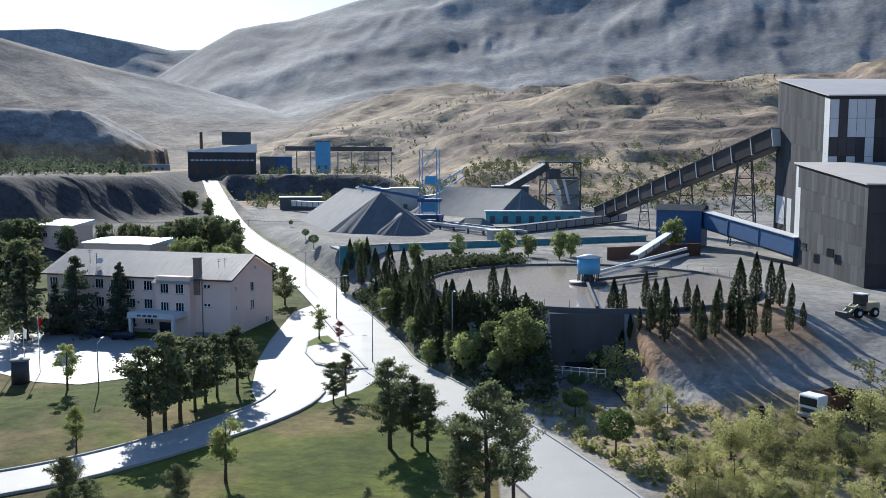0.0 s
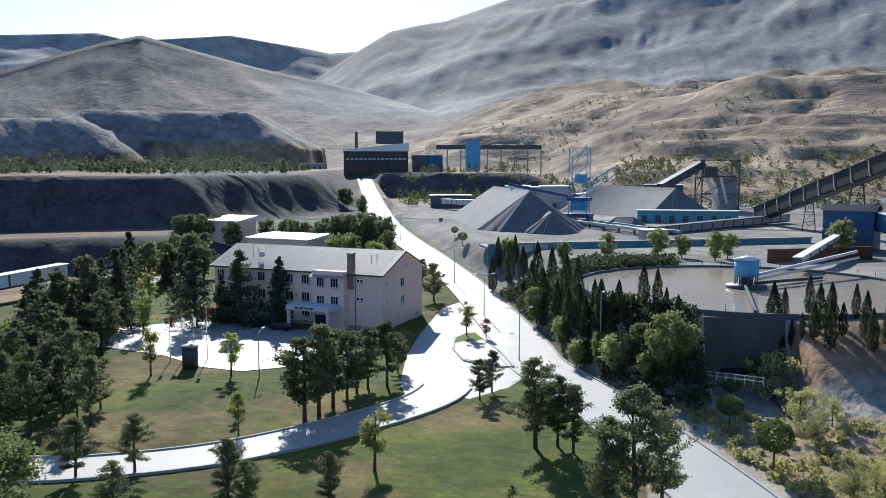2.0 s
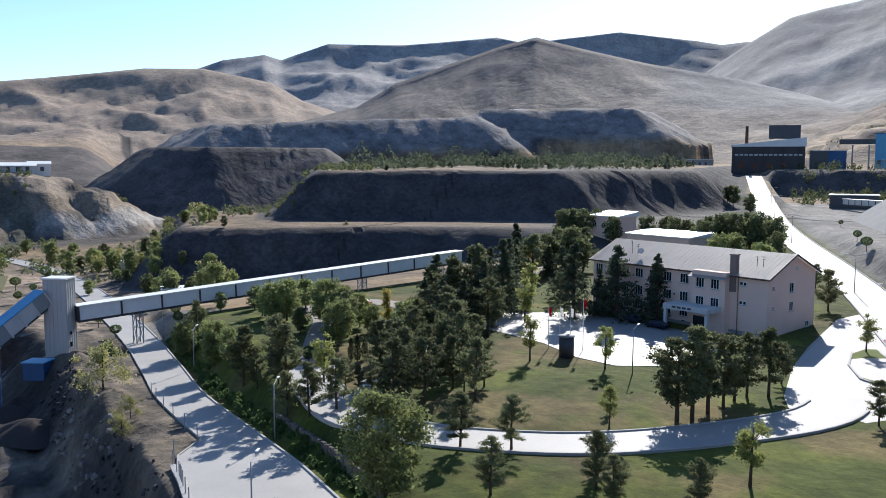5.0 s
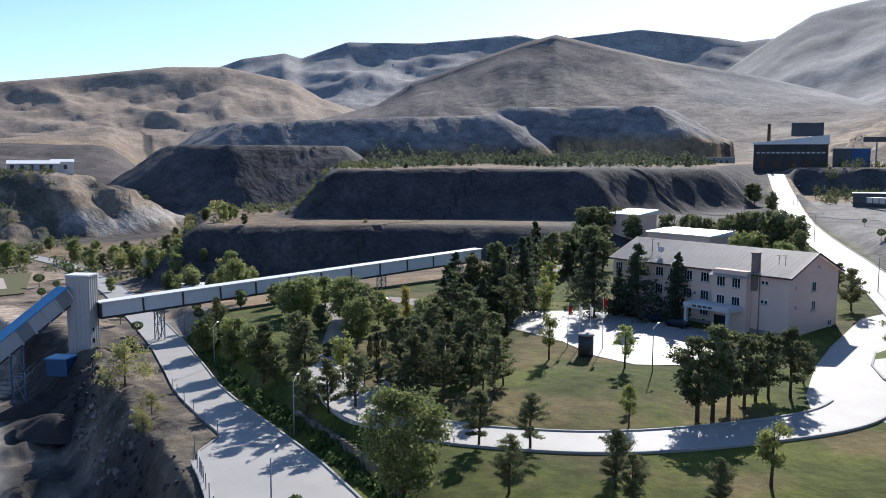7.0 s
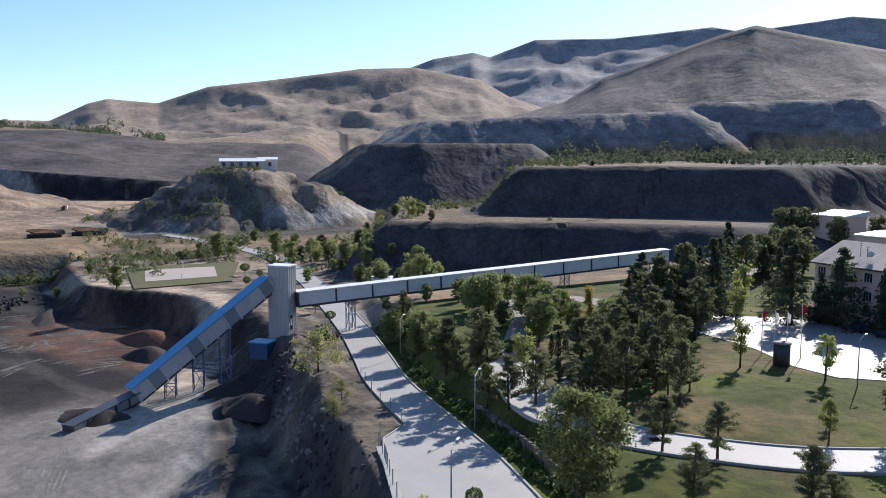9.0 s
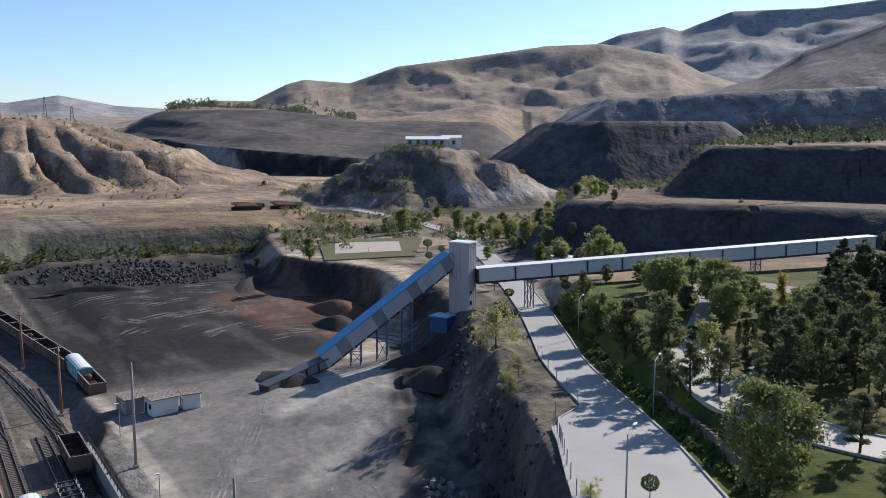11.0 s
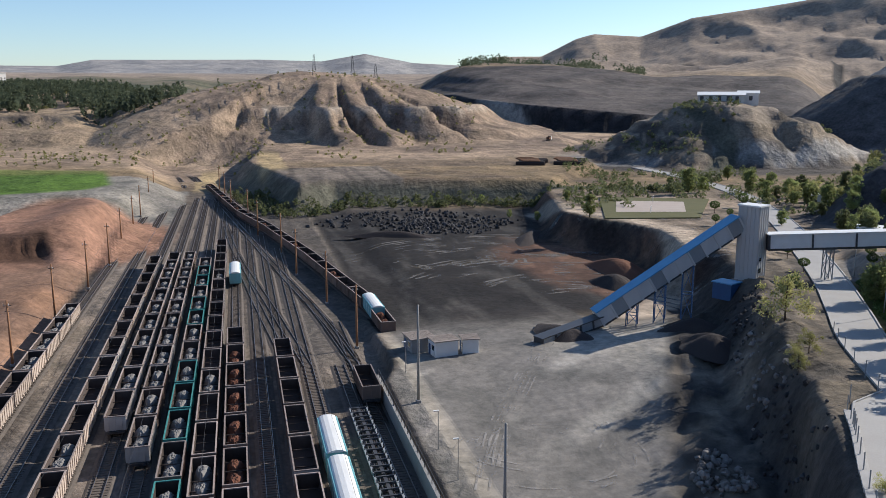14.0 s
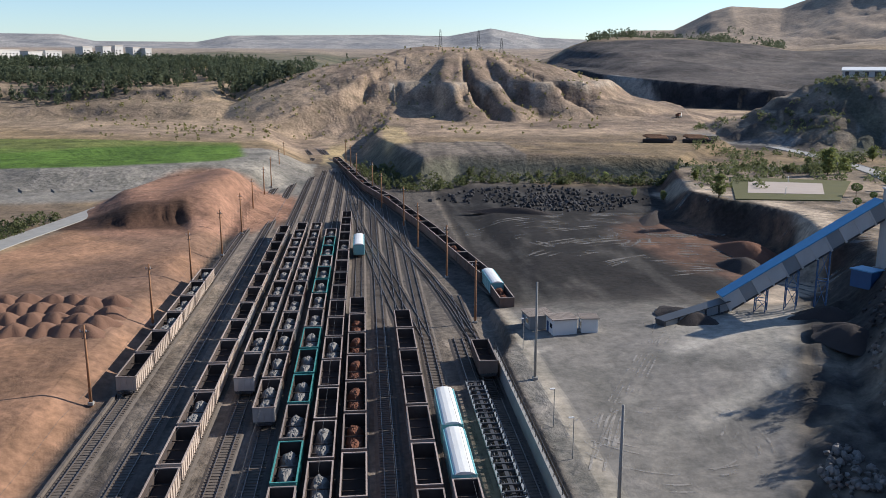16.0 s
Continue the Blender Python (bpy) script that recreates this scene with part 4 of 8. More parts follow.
plant('broad', [(3.4, 198.2, 5.6), (20.4, 202.3, 5.3), (27, 196, 6.6), (30.6, 202.4, 5.8), (15, 202, 6.8), (-6.2, 190.1, 5.7), (-20.5, 212.4, 6.3), (58.7, 216.4, 8.2)])  # works
plant('scrub', [(32.9, 85.7, 4.9), (42.8, 85, 3), (24.3, 103.2, 4.3), (25.9, 80.8, 3.9), (27.1, 76.5, 3.8), (35.4, 82.4, 4.6), (36.2, 77.9, 3), (23.1, 77.9, 3.8), (41.8, 79.4, 3), (26.2, 96.8, 3.4), (23.4, 112.6, 6.2), (28.5, 73.1, 3.9), (32.5, 71.9, 3), (37, 72, 3), (24.1, 71.9, 3.3), (38.4, 91.3, 2.5), (23.3, 93.1, 3.2), (43.2, 89.4, 1.6), (22.3, 119.1, 3.6), (22.3, 72.6, 3.1), (50.3, 95, 1.6)])  # bank
plant('scrub', [(46.5, 90.4, 5.5), (50.2, 93, 7), (41, 87.6, 4.2), (37.4, 83.8, 4.6), (52.4, 86.4, 5), (45.2, 83.5, 4), (33.6, 89.4, 3.6), (29.6, 84.8, 4.4), (48.6, 80.4, 4.2), (31.5, 78.2, 4.4)])  # bank
plant('scrub', [(-115.1, 73.3, 7.1), (-57.4, 46.8, 1.9), (-96.4, 63.8, 3.2), (-204.9, 167.6, 7.8), (-99.4, 67.2, 3.3)])  # slope below road
plant('broad', [(-253, 91.1, 7.2), (-314.2, 153.8, 10.4), (-317.9, 162.1, 6.4), (-312, 178.8, 9.4), (-264.7, 173.8, 8.6), (-333.5, 201, 6.3), (-348.3, 161.9, 3.8), (-242.8, 166.1, 7.6), (-288.9, 181.9, 7.8), (-220.5, 159.1, 6), (-285.7, 169.9, 7.6), (-364, 197.5, 6.8), (-224.2, 139.5, 4.3), (-298.4, 98.5, 4.2), (-302.8, 88.8, 3.6), (-312.3, 80.4, 3.2), (-352.3, 78.3, 3.6), (-355.4, 64.3, 3.4), (-356.9, 57.4, 2.9)])  # court
plant('dark', [(-77.5, 234.5, 9.1), (-72.7, 234.5, 11), (-68.6, 236.6, 11.2), (-63.4, 237.6, 11.4), (-59.8, 242.7, 9.7), (-87.4, 240.5, 8.7), (-84.9, 242.6, 8.1), (-95, 237.2, 9), (-118.3, 244.8, 8.5), (-121.2, 242.3, 9.2), (-123.3, 240, 9.6), (-117.4, 251.6, 7.5), (-82, 253.8, 8.1), (-76.1, 253.8, 8.8), (-71.5, 258.7, 9), (-65.1, 254, 8.8), (-107.6, 242.6, 8.1), (-94.7, 253.6, 7.6)])  # behind office
plant('dark', [(-117.3, 397.2, 8.9), (-95.3, 345.8, 8), (-119.6, 396.5, 6.6)])  # upper


def fill(polygon, n, kinds, h0, h1, gap, seed):
    """Trees strewn over a patch of the park, no closer than gap."""
    rng = np.random.default_rng(seed)
    xs, ys = [p[0] for p in polygon], [p[1] for p in polygon]
    c = np.stack([rng.uniform(min(xs), max(xs), 4000), rng.uniform(min(ys), max(ys), 4000)], 1)
    c = c[(inside(c[:, 0], c[:, 1], polygon) > 0) & (seg_dist(c[:, 0], c[:, 1], LOWER_ROAD)[0] > 8.5)]
    got = []
    for p in c:
        if len(got) < n and all(math.hypot(p[0] - q[0], p[1] - q[1]) > gap for q in got):
            got.append(p)
    rows = {}
    for p in got:
        rows.setdefault(kinds[int(rng.integers(0, len(kinds)))], []).append((float(p[0]), float(p[1]), float(rng.uniform(h0, h1))))
    for k, v in rows.items():
        plant(k, v)


plant('pine', [(-128.1, 101.4, 7), (-94.4, 82.8, 8.9), (-88.2, 83.4, 8.8), (-84.4, 80.2, 5), (-76.8, 74.4, 5.7), (-120.2, 112.3, 6.4), (-95.5, 106.8, 8.3), (-74, 93.5, 7.7), (-70.2, 95.6, 6.8), (-71.4, 104, 9.2), (-88.2, 127.2, 12.2), (-85.3, 130.8, 14.4), (-76.3, 121.2, 10.5), (-75.6, 108.5, 9.3), (-77.9, 102.9, 7.6), (-63.6, 79.4, 8.8), (-73.7, 89, 8.2), (-56.9, 87.5, 8.1), (-81.6, 106.5, 7), (-100.9, 112.6, 6.7), (-92.4, 87.6, 7.7), (-78.5, 112.8, 9.5), (-80.6, 99.6, 5.8), (-66.8, 99.3, 8.4)])  # grove
plant('broad', [(-126.5, 97.3, 6.7), (-110.3, 90.4, 5.7), (-119.8, 116.3, 5.5), (-141.4, 118.2, 4), (-108.4, 115.8, 5.4), (-208, 170.4, 6.4), (-92, 100.6, 7.6)])  # grove
plant('dark', [(-88.9, 117.5, 6.2), (-83.5, 114.4, 5.6), (-134.5, 121.5, 5), (-104.5, 104.8, 4.6)])  # grove
plant('globe', [(-146.2, 110.9, 3.2), (-88.6, 90.4, 2.2), (-90.3, 92.1, 2.4)])  # grove
fill([(-100, 176), (-90, 176), (-92, 206), (-110, 214), (-124, 196)], 11, ("spruce", "pine", "dark"), 7.0, 12.0, 5.0, 5)
fill([(-68, 186), (-44, 176), (-46, 205), (-58, 236), (-68, 234)], 13, ("dark", "dark", "broad"), 5.5, 8.5, 4.6, 6)
fill([(-330, 190), (-250, 160), (-190, 130), (-165, 135), (-185, 175), (-260, 215), (-330, 240)], 40, ("broad", "dark", "scrub"), 3.5, 7.0, 6.0, 7)

# ---- far woods and scattered shrubs ----
def wood(name, spots, hs, mat, label, leaves=26, size=0.6, slim=0.32, seed=1):
    """Many far trees in one sheet of leaves."""
    rng = np.random.default_rng(seed)
    zs = height(spots[:, 0], spots[:, 1])
    n = len(spots)
    t = rng.uniform(0.08, 1, (n, leaves))
    an = rng.uniform(0, 2 * np.pi, (n, leaves))
    rad = slim * np.sin(np.pi * np.clip(0.12 + 0.88 * t, 0, 1)) * rng.uniform(0.4, 1.1, (n, leaves))
    c = np.stack([spots[:, :1] + np.cos(an) * rad * hs[:, None], spots[:, 1:2] + np.sin(an) * rad * hs[:, None], zs[:, None] + t * hs[:, None]], -1).reshape(-1, 3)
    v, q = leaf_blades(c, size, rng)
    tagged(leaf_sheet(name, v, q, mat, None), label, "woods", kind="stuff")


def scatter(n, seed, test, az0, az1, r0, r1):
    rng = np.random.default_rng(seed)
    a, r = np.radians(rng.uniform(az0, az1, n)), np.sqrt(rng.uniform(r0 * r0, r1 * r1, n))
    x, y = -np.sin(a) * r, np.cos(a) * r
    keep = test(x, y)
    return np.stack([x[keep], y[keep]], 1), rng


p, g = scatter(2600, 1, lambda x, y: (inside(x, y, BENCH_HIGH) > 14) & (np.hypot(x, y) < 640) & (fbm(x / 50, y / 50, 3, 91) > 0.42), 15, 50, 330, 900)
wood("woods_bench", p, g.uniform(3, 8.5, len(p)) * (0.55 + 0.9 * (hash2(np.floor(p[:, 0] / 14), np.floor(p[:, 1] / 14), 5) ** 2)), LEAF["spruce"], "mixed woodland on top of the dark bench", 46, 0.62, 0.42, seed=2)
p, g = scatter(5200, 3, lambda x, y: (along(x, y) > 640) & (across(x, y) < -40) & (fbm(x / 60, y / 60, 3, 92) > 0.36), 93, 122, 680, 1150)
wood("woods_west", p, g.uniform(6, 13, len(p)), LEAF["spruce"], "dark pine wood on the western hill", 34, 1.1, 0.24, seed=4)
p, g = scatter(2600, 5, lambda x, y: (inside(x, y, GREAT_DUMP) < -45) & (fbm(x / 120, y / 60, 3, 98) > 0.47), 70, 90, 980, 1900)
wood("woods_far", p, g.uniform(5, 10, len(p)), LEAF["spruce"], "young pine wood beyond the dump", 14, 1.5, 0.3, seed=6)
p, g = scatter(900, 25, lambda x, y: fbm(x / 90, y / 90, 3, 99) > 0.46, 67, 79, 1420, 1850)
wood("woods_dump", p, g.uniform(9, 16, len(p)), LEAF["spruce"], "young pines above the terraced dump", 20, 1.5, 0.3, seed=26)
p, g = scatter(260, 27, lambda x, y: fbm(x / 40, y / 40, 2, 71) > 0.4, 94.5, 103.5, 780, 860)
wood("poplars_ridge", p[:90], g.uniform(14, 23, len(p[:90])), LEAF["spruce"], "tall dark poplars on the western ridge", 44, 0.9, 0.11, seed=28)
p, g = scatter(2600, 7, lambda x, y: (fbm(x / 35, y / 35, 3, 93) > 0.55) & (inside(x, y, HEAP) < -70), 40, 72, 290, 560)
wood("shrubs_valley", p, g.uniform(1.2, 3.6, len(p)), LEAF["dark"], "scattered green shrubs in the valley", 24, 0.45, 0.6, seed=8)
p, g = scatter(2600, 9, lambda x, y: (fbm(x / 60, y / 60, 3, 94) > 0.5), -30, 16, 470, 1100)
wood("shrubs_hill", p, g.uniform(1.2, 3.8, len(p)), LEAF["dark"], "scattered shrubs on the dry terraced hill", 22, 0.45, 0.55, seed=10)
p, g = scatter(900, 11, lambda x, y: fbm(x / 30, y / 30, 3, 95) > 0.4, -27, 13, 430, 620)
wood("woods_works", p, g.uniform(3, 7, len(p)), LEAF["dark"], "rows of trees behind the works", 52, 0.5, 0.42, seed=12)
p, g = scatter(2600, 13, lambda x, y: (np.abs(inside(along(x, y), across(x, y), TERRACE) + 9) < 7) & (fbm(x / 18, y / 18, 2, 96) > 0.4), 62, 96, 300, 420)
wood("shrubs_terrace", p, g.uniform(1.5, 4, len(p)), LEAF["dark"], "green shrubs along the foot of the terrace", 30, 0.5, 0.6, seed=14)
p, g = scatter(2200, 15, lambda x, y: (fbm(x / 25, y / 25, 3, 97) > 0.5) & (along(x, y) > 460), 78, 112, 480, 900)
wood("shrubs_brown_hill", p, g.uniform(0.8, 2.6, len(p)), LEAF["scrub"], "dry bushes on the brown hills", 12, 0.55, 0.6, seed=16)
p, g = scatter(9000, 17, lambda x, y: (x - np.interp(y, [75, 105, 127, 146, 195, 226], [13, 2, -8, -13, -29, -42]) > 6.5) & (np.hypot(x - TANK[0], y - TANK[1]) > 29.5) & (y > 104) & (y < 186) & (x < 17) & ((x < 14) | (y > 122)), -9, 12, 100, 215)
wood("shrubs_bank", p[:1500], g.uniform(0.9, 2.6, len(p[:1500])), LEAF["cypress"], "dense dark undergrowth on the bank below the tank", 40, 0.28, 0.7, seed=18)
p, g = scatter(9000, 19, lambda x, y: (np.abs(seg_dist(x, y, LOWER_ROAD)[0] - 6.3) < 1.0) & (across(x, y) > np.interp(along(x, y), [47, 75, 110, 147], [56, 71, 88, 107])), 30, 60, 70, 180)
wood("hedge_road", p[:520], g.uniform(0.4, 0.95, len(p[:520])), LEAF["globe"], "dark clipped hedge along the lower road", 40, 0.22, 0.7, seed=20)
p, g = scatter(9000, 21, lambda x, y: (x - np.interp(y, [30, 75, 105, 127], [26, 13, 2, -8]) > 7) & (y < np.interp(x, [14, 26, 40, 55], [106, 99, 88, 84])) & (x > 8), -30, -5, 55, 125)
wood("dry_brush", p[:480], g.uniform(0.3, 1.1, len(p[:480])), LEAF["scrub"], "dry brush and weeds on the bank", 30, 0.2, 0.8, seed=22)
p, g = scatter(6000, 23, lambda x, y: (np.abs(across(x, y) + 104 - (along(x, y) - 230) * 0.15) < 4) & (along(x, y) > 190) & (along(x, y) < 272), 100, 125, 190, 420)
wood("hedge_left", p[:260], g.uniform(1.5, 4.0, len(p[:260])), LEAF["dark"], "green hedge beside the left road", 34, 0.4, 0.6, seed=24)
ribbon("road_left", [(*place(u, v), 3.25) for u, v in smooth_line([(150, -109), (200, -101), (232, -96.5), (279, -88.5), (330, -84), (380, -86)])], 3.6, concrete, 0.0, "grey asphalt road beside the red yard", kerb=False)

# ---- railway yard ----
ballast = material("ballast", (0.175, 0.148, 0.126), (0.08, 0.068, 0.06), 0.8, 0.95, bump=0.25, fine=9)
rail_steel = material("worn_rail", (0.30, 0.27, 0.25), (0.16, 0.12, 0.10), 1.0, 0.4, metal=0.7, bump=0.02)
sleeper_mat = material("old_sleeper", (0.165, 0.14, 0.12), (0.085, 0.072, 0.063), 1.0, 0.9, bump=0.1)
wagon_cream = material("cream_wagon_paint", (0.52, 0.43, 0.36), (0.30, 0.235, 0.19), 1.3, 0.75, bump=0.05, vary=0.2)
wagon_brown = material("brown_wagon_paint", (0.24, 0.165, 0.13), (0.11, 0.075, 0.06), 1.3, 0.75, bump=0.05, vary=0.35)
wagon_grey = material("grey_wagon_paint", (0.46, 0.43, 0.40), (0.27, 0.245, 0.23), 1.3, 0.7, bump=0.05, vary=0.25)
wagon_rim = material("worn_rim_paint", (0.38, 0.31, 0.27), (0.20, 0.155, 0.135), 1.0, 0.75, bump=0.05, vary=0.3)
wagon_teal = material("teal_wagon_paint", (0.05, 0.27, 0.25), (0.03, 0.12, 0.115), 1.3, 0.65, bump=0.05, vary=0.2)
wagon_inside = material("ore_stained_steel", (0.085, 0.066, 0.057), (0.04, 0.032, 0.03), 0.9, 0.9, bump=0.1, vary=0.3)
pellet = material("grey_pellets", (0.25, 0.238, 0.222), (0.165, 0.157, 0.148), 0.5, 0.95, bump=0.2)
red_ore = material("red_ore", (0.20, 0.085, 0.05), (0.11, 0.05, 0.035), 0.6, 0.95, bump=0.2)
loco_blue = material("pale_blue_paint", (0.20, 0.46, 0.47), (0.11, 0.29, 0.31), 1.5, 0.45, bump=0.02)

TRACKS = {  # lateral place of each straight track: where its rails begin and end
    -37.0: (20, 420), -30.6: (20, 440), -24.0: (20, 440), -19.0: (20, 430), -14.5: (20, 430), -10.0: (20, 430), -6.0: (20, 420),
    -2.0: (20, 420), 2.4: (20, 330), 6.6: (20, 300), 10.8: (20, 270), 16.5: (20, 150), 19.2: (60, 180),
}
CURVES = [  # tracks that run together towards the far neck, in rail coordinates
    [(160, 6.6), (205, 2.4), (260, -2.0)], [(150, 10.8), (200, 5.5), (262, -1.5), (330, -6.0)], [(150, 19.2), (196, 15), (250, 8), (330, -2), (430, -14), (520, -26)],
    [(120, 19.2), (165, 18.6), (230, 10.5), (300, 2), (380, -8)], [(150, 28.9), (184, 27.8), (247, 18.7), (303, 8.7), (341, 0), (430, -13), (520, -28), (600, -48)],
    [(400, -10), (470, -20), (540, -34), (640, -62)], [(400, -24), (480, -30), (560, -44), (650, -72)], [(390, -35), (480, -38), (570, -52), (660, -82)],
]


def track(pts):
    """Two rails on sleepers along the points (rail coordinates)."""
    p = np.array(smooth_line(pts, 8) if len(pts) > 2 else pts, float)
    seg = np.r_[0, np.cumsum(np.hypot(*np.diff(p, axis=0).T))]
    total = seg[-1]
    ob = empty("railway_track", label="rusty rails on worn sleepers in dark ballast", category="railway track", group="tracks of the yard")

    def at(s):
        u, v = np.interp(s, seg, p[:, 0]), np.interp(s, seg, p[:, 1])
        return u, v
    s = np.arange(0, total, 6.0 if len(pts) > 2 else total / 2)
    s = np.append(s, total)
    u, v = at(s)
    t = np.stack([np.gradient(u), np.gradient(v)], -1)
    t /= np.linalg.norm(t, axis=1)[:, None]
    for side in (-0.75, 0.75):
        vs, fs = [], []
        for k in range(len(s)):
            for o, z in ((-0.05, 0.2), (-0.05, 0.4), (0.05, 0.4), (0.05, 0.2)):
                x, y = place(u[k] - t[k, 1] * (side + o), v[k] + t[k, 0] * (side + o))
                vs.append((x, y, z))
        for k in range(len(s) - 1):
            for c in range(3):
                a = 4 * k + c
                fs.append((a, a + 4, a + 5, a + 1))
        mesh_object("rail", vs, fs, rail_steel, ob, False)
    s = np.arange(0.3, total, 0.75)
    u, v = at(s)
    du, dv = np.gradient(u), np.gradient(v)
    ln = np.hypot(du, dv)
    du, dv = du / ln, dv / ln
    rng = np.random.default_rng(int(abs(v[0]) * 10) + 3)
    vs, fs = [], []
    for k in range(len(s)):
        b = len(vs)
        for z in (0.0, 0.22):
            for a, c in ((-0.12, -1.25), (0.12, -1.25), (0.12, 1.25), (-0.12, 1.25)):
                vs.append((*place(u[k] + du[k] * a - dv[k] * c, v[k] + dv[k] * a + du[k] * c), z + 0.02 * rng.random()))
        fs += [(b + 4, b + 5, b + 6, b + 7), (b, b + 1, b + 5, b + 4), (b + 1, b + 2, b + 6, b + 5), (b + 2, b + 3, b + 7, b + 6), (b + 3, b, b + 4, b + 7)]
    tagged(mesh_object("sleepers", vs, fs, sleeper_mat, ob, False), kind="stuff")
    vs, fs = [], []
    s = np.linspace(0, total, max(3, int(total / 8)))
    u, v = at(s)
    du, dv = np.gradient(u), np.gradient(v)
    ln = np.hypot(du, dv)
    for k in range(len(s)):
        for c, z in ((-2.1, -0.1), (-1.4, 0.15), (1.4, 0.15), (2.1, -0.1)):
            vs.append((*place(u[k] - dv[k] / ln[k] * c, v[k] + du[k] / ln[k] * c), z))
    for k in range(len(s) - 1):
        for c in range(3):
            a = 4 * k + c
            fs.append((a, a + 1, a + 5, a + 4)[::-1])
    mesh_object("ballast_bed", vs, fs, ballast, ob, False)


for v0, (u0, u1) in TRACKS.items():
    track([(u0, v0), (u1, v0)])
for pts in CURVES:
    track(pts)


def heap(bm, cx, cy, z, rx, ry, h, seed, rings=7, sides=16, full=False):
    """A heap of loose stuff with an uneven foot; full: flat on top."""
    rng = np.random.default_rng(seed)
    ph = rng.uniform(0, 6.3, 3)
    top = bm.verts.new((cx, cy, z + h))
    last = None
    for i in range(1, rings + 1):
        t = i / rings
        ring = []
        for k in range(sides):
            a = 2 * math.pi * k / sides
            w = 1 + 0.12 * math.sin(3 * a + ph[0]) + 0.07 * math.sin(5 * a + ph[1])
            ring.append(bm.verts.new((cx + rx * t * w * math.cos(a), cy + ry * t * w * math.sin(a), z + h * (1 - t ** 3.5 if full else 0.45 * (1 - t * t) + 0.55 * (0.5 + 0.5 * math.cos(math.pi * t))) + rng.uniform(-0.02, 0.02) * h * (t < 1))))
        for k in range(sides):
            k2 = (k + 1) % sides
            f = bm.faces.new((top, ring[k], ring[k2]) if last is None else (last[k], ring[k], ring[k2], last[k2]))
            f.smooth = True
        last = ring
    return bm


def wagon_template(paint, load, label, seed):
    """An open ore wagon 10.9 m long, its rail level at z = 0."""
    ob = empty("ore_wagon", label=label, category="rail wagon", group="ore wagons in the yard")
    L, W, z0, z1 = 10.9, 3.0, 1.25, 3.35
    bm = bmesh.new()
    half = []  # outline of the ribbed shell, half way round
    for k in range(9):
        x = -L / 2 + 0.5 + k * (L - 1) / 8
        half += [(x - 0.07, -W / 2), (x - 0.07, -W / 2 - 0.1), (x + 0.07, -W / 2 - 0.1), (x + 0.07, -W / 2)]
    half.append((L / 2, -W / 2))
    for q in (-0.9, 0, 0.9):
        half += [(L / 2, q - 0.07), (L / 2 + 0.1, q - 0.07), (L / 2 + 0.1, q + 0.07), (L / 2, q + 0.07)]
    half.append((L / 2, W / 2))
    outer = half + [(-x, -y) for x, y in half]
    inner = [(-L / 2 + 0.12, -W / 2 + 0.12), (-L / 2 + 0.12, W / 2 - 0.12), (L / 2 - 0.12, W / 2 - 0.12), (L / 2 - 0.12, -W / 2 + 0.12)]
    for loop in (outer,):
        lo, hi = [bm.verts.new((x, y, z0)) for x, y in loop], [bm.verts.new((x, y, z1)) for x, y in loop]
        for k in range(len(loop)):
            k2 = (k + 1) % len(loop)
            bm.faces.new((lo[k], lo[k2], hi[k2], hi[k]))
    part("body", bm, paint, ob)
    bm = bmesh.new()
    for s in (-1, 1):
        box(bm, 0, s * (W / 2 - 0.03), z1 + 0.04, L + 0.14, 0.19, 0.12)
        box(bm, s * (L / 2 - 0.03), 0, z1 + 0.042, 0.19, W - 0.2, 0.12)
    part("top_rim", bm, paint if paint is wagon_teal else wagon_rim, ob, "worn steel rim")
    bm = bmesh.new()
    lo, hi = [bm.verts.new((x, y, z0 + 0.3)) for x, y in inner], [bm.verts.new((x, y, z1)) for x, y in inner]
    for k in range(4):
        bm.faces.new((lo[k], lo[(k + 1) % 4], hi[(k + 1) % 4], hi[k]))
    bm.faces.new(lo)
    part("lining", bm, wagon_inside, ob, "dark ore-stained inner walls and floor")
    for k in range(3):
        part("cross_tie", blocks((-L / 4 + k * L / 4, 0, z1 - 0.75, 0.1, W - 0.26, 0.12)), wagon_inside, ob)
    for k in range(8):
        part("side_truss", blocks((-L / 2 + 0.9 + k * (L - 1.8) / 7, -W / 2 + 0.16, 1.02, 0.5, 0.12, 0.34), (-L / 2 + 0.9 + k * (L - 1.8) / 7, W / 2 - 0.16, 1.02, 0.5, 0.12, 0.34)), paint, ob)
    part("underframe", blocks((0, 0, 1.05, L + 0.9, 0.6, 0.4), (0, 0.9, 1.1, L, 0.15, 0.3), (0, -0.9, 1.1, L, 0.15, 0.3)), steel_dark, ob)
    for s in (-1, 1):
        bm = bmesh.new()
        for w in (-0.9, 0.9):
            for q in (-0.75, 0.75):
                tube(bm, (s * 3.6 + w, q - 0.07, 0.87), (s * 3.6 + w, q + 0.07, 0.87), 0.46, sides=12)
        box(bm, s * 3.6, 0.95, 0.8, 2.3, 0.15, 0.35)
        box(bm, s * 3.6, -0.95, 0.8, 2.3, 0.15, 0.35)
        part("bogie", bm, steel_dark, ob)
        part("buffer_beam", blocks((s * (L / 2 + 0.35), 0, 1.1, 0.2, 2.6, 0.35), (s * (L / 2 + 0.55), 0.85, 1.1, 0.3, 0.3, 0.3), (s * (L / 2 + 0.55), -0.85, 1.1, 0.3, 0.3, 0.3)), steel_dark, ob)
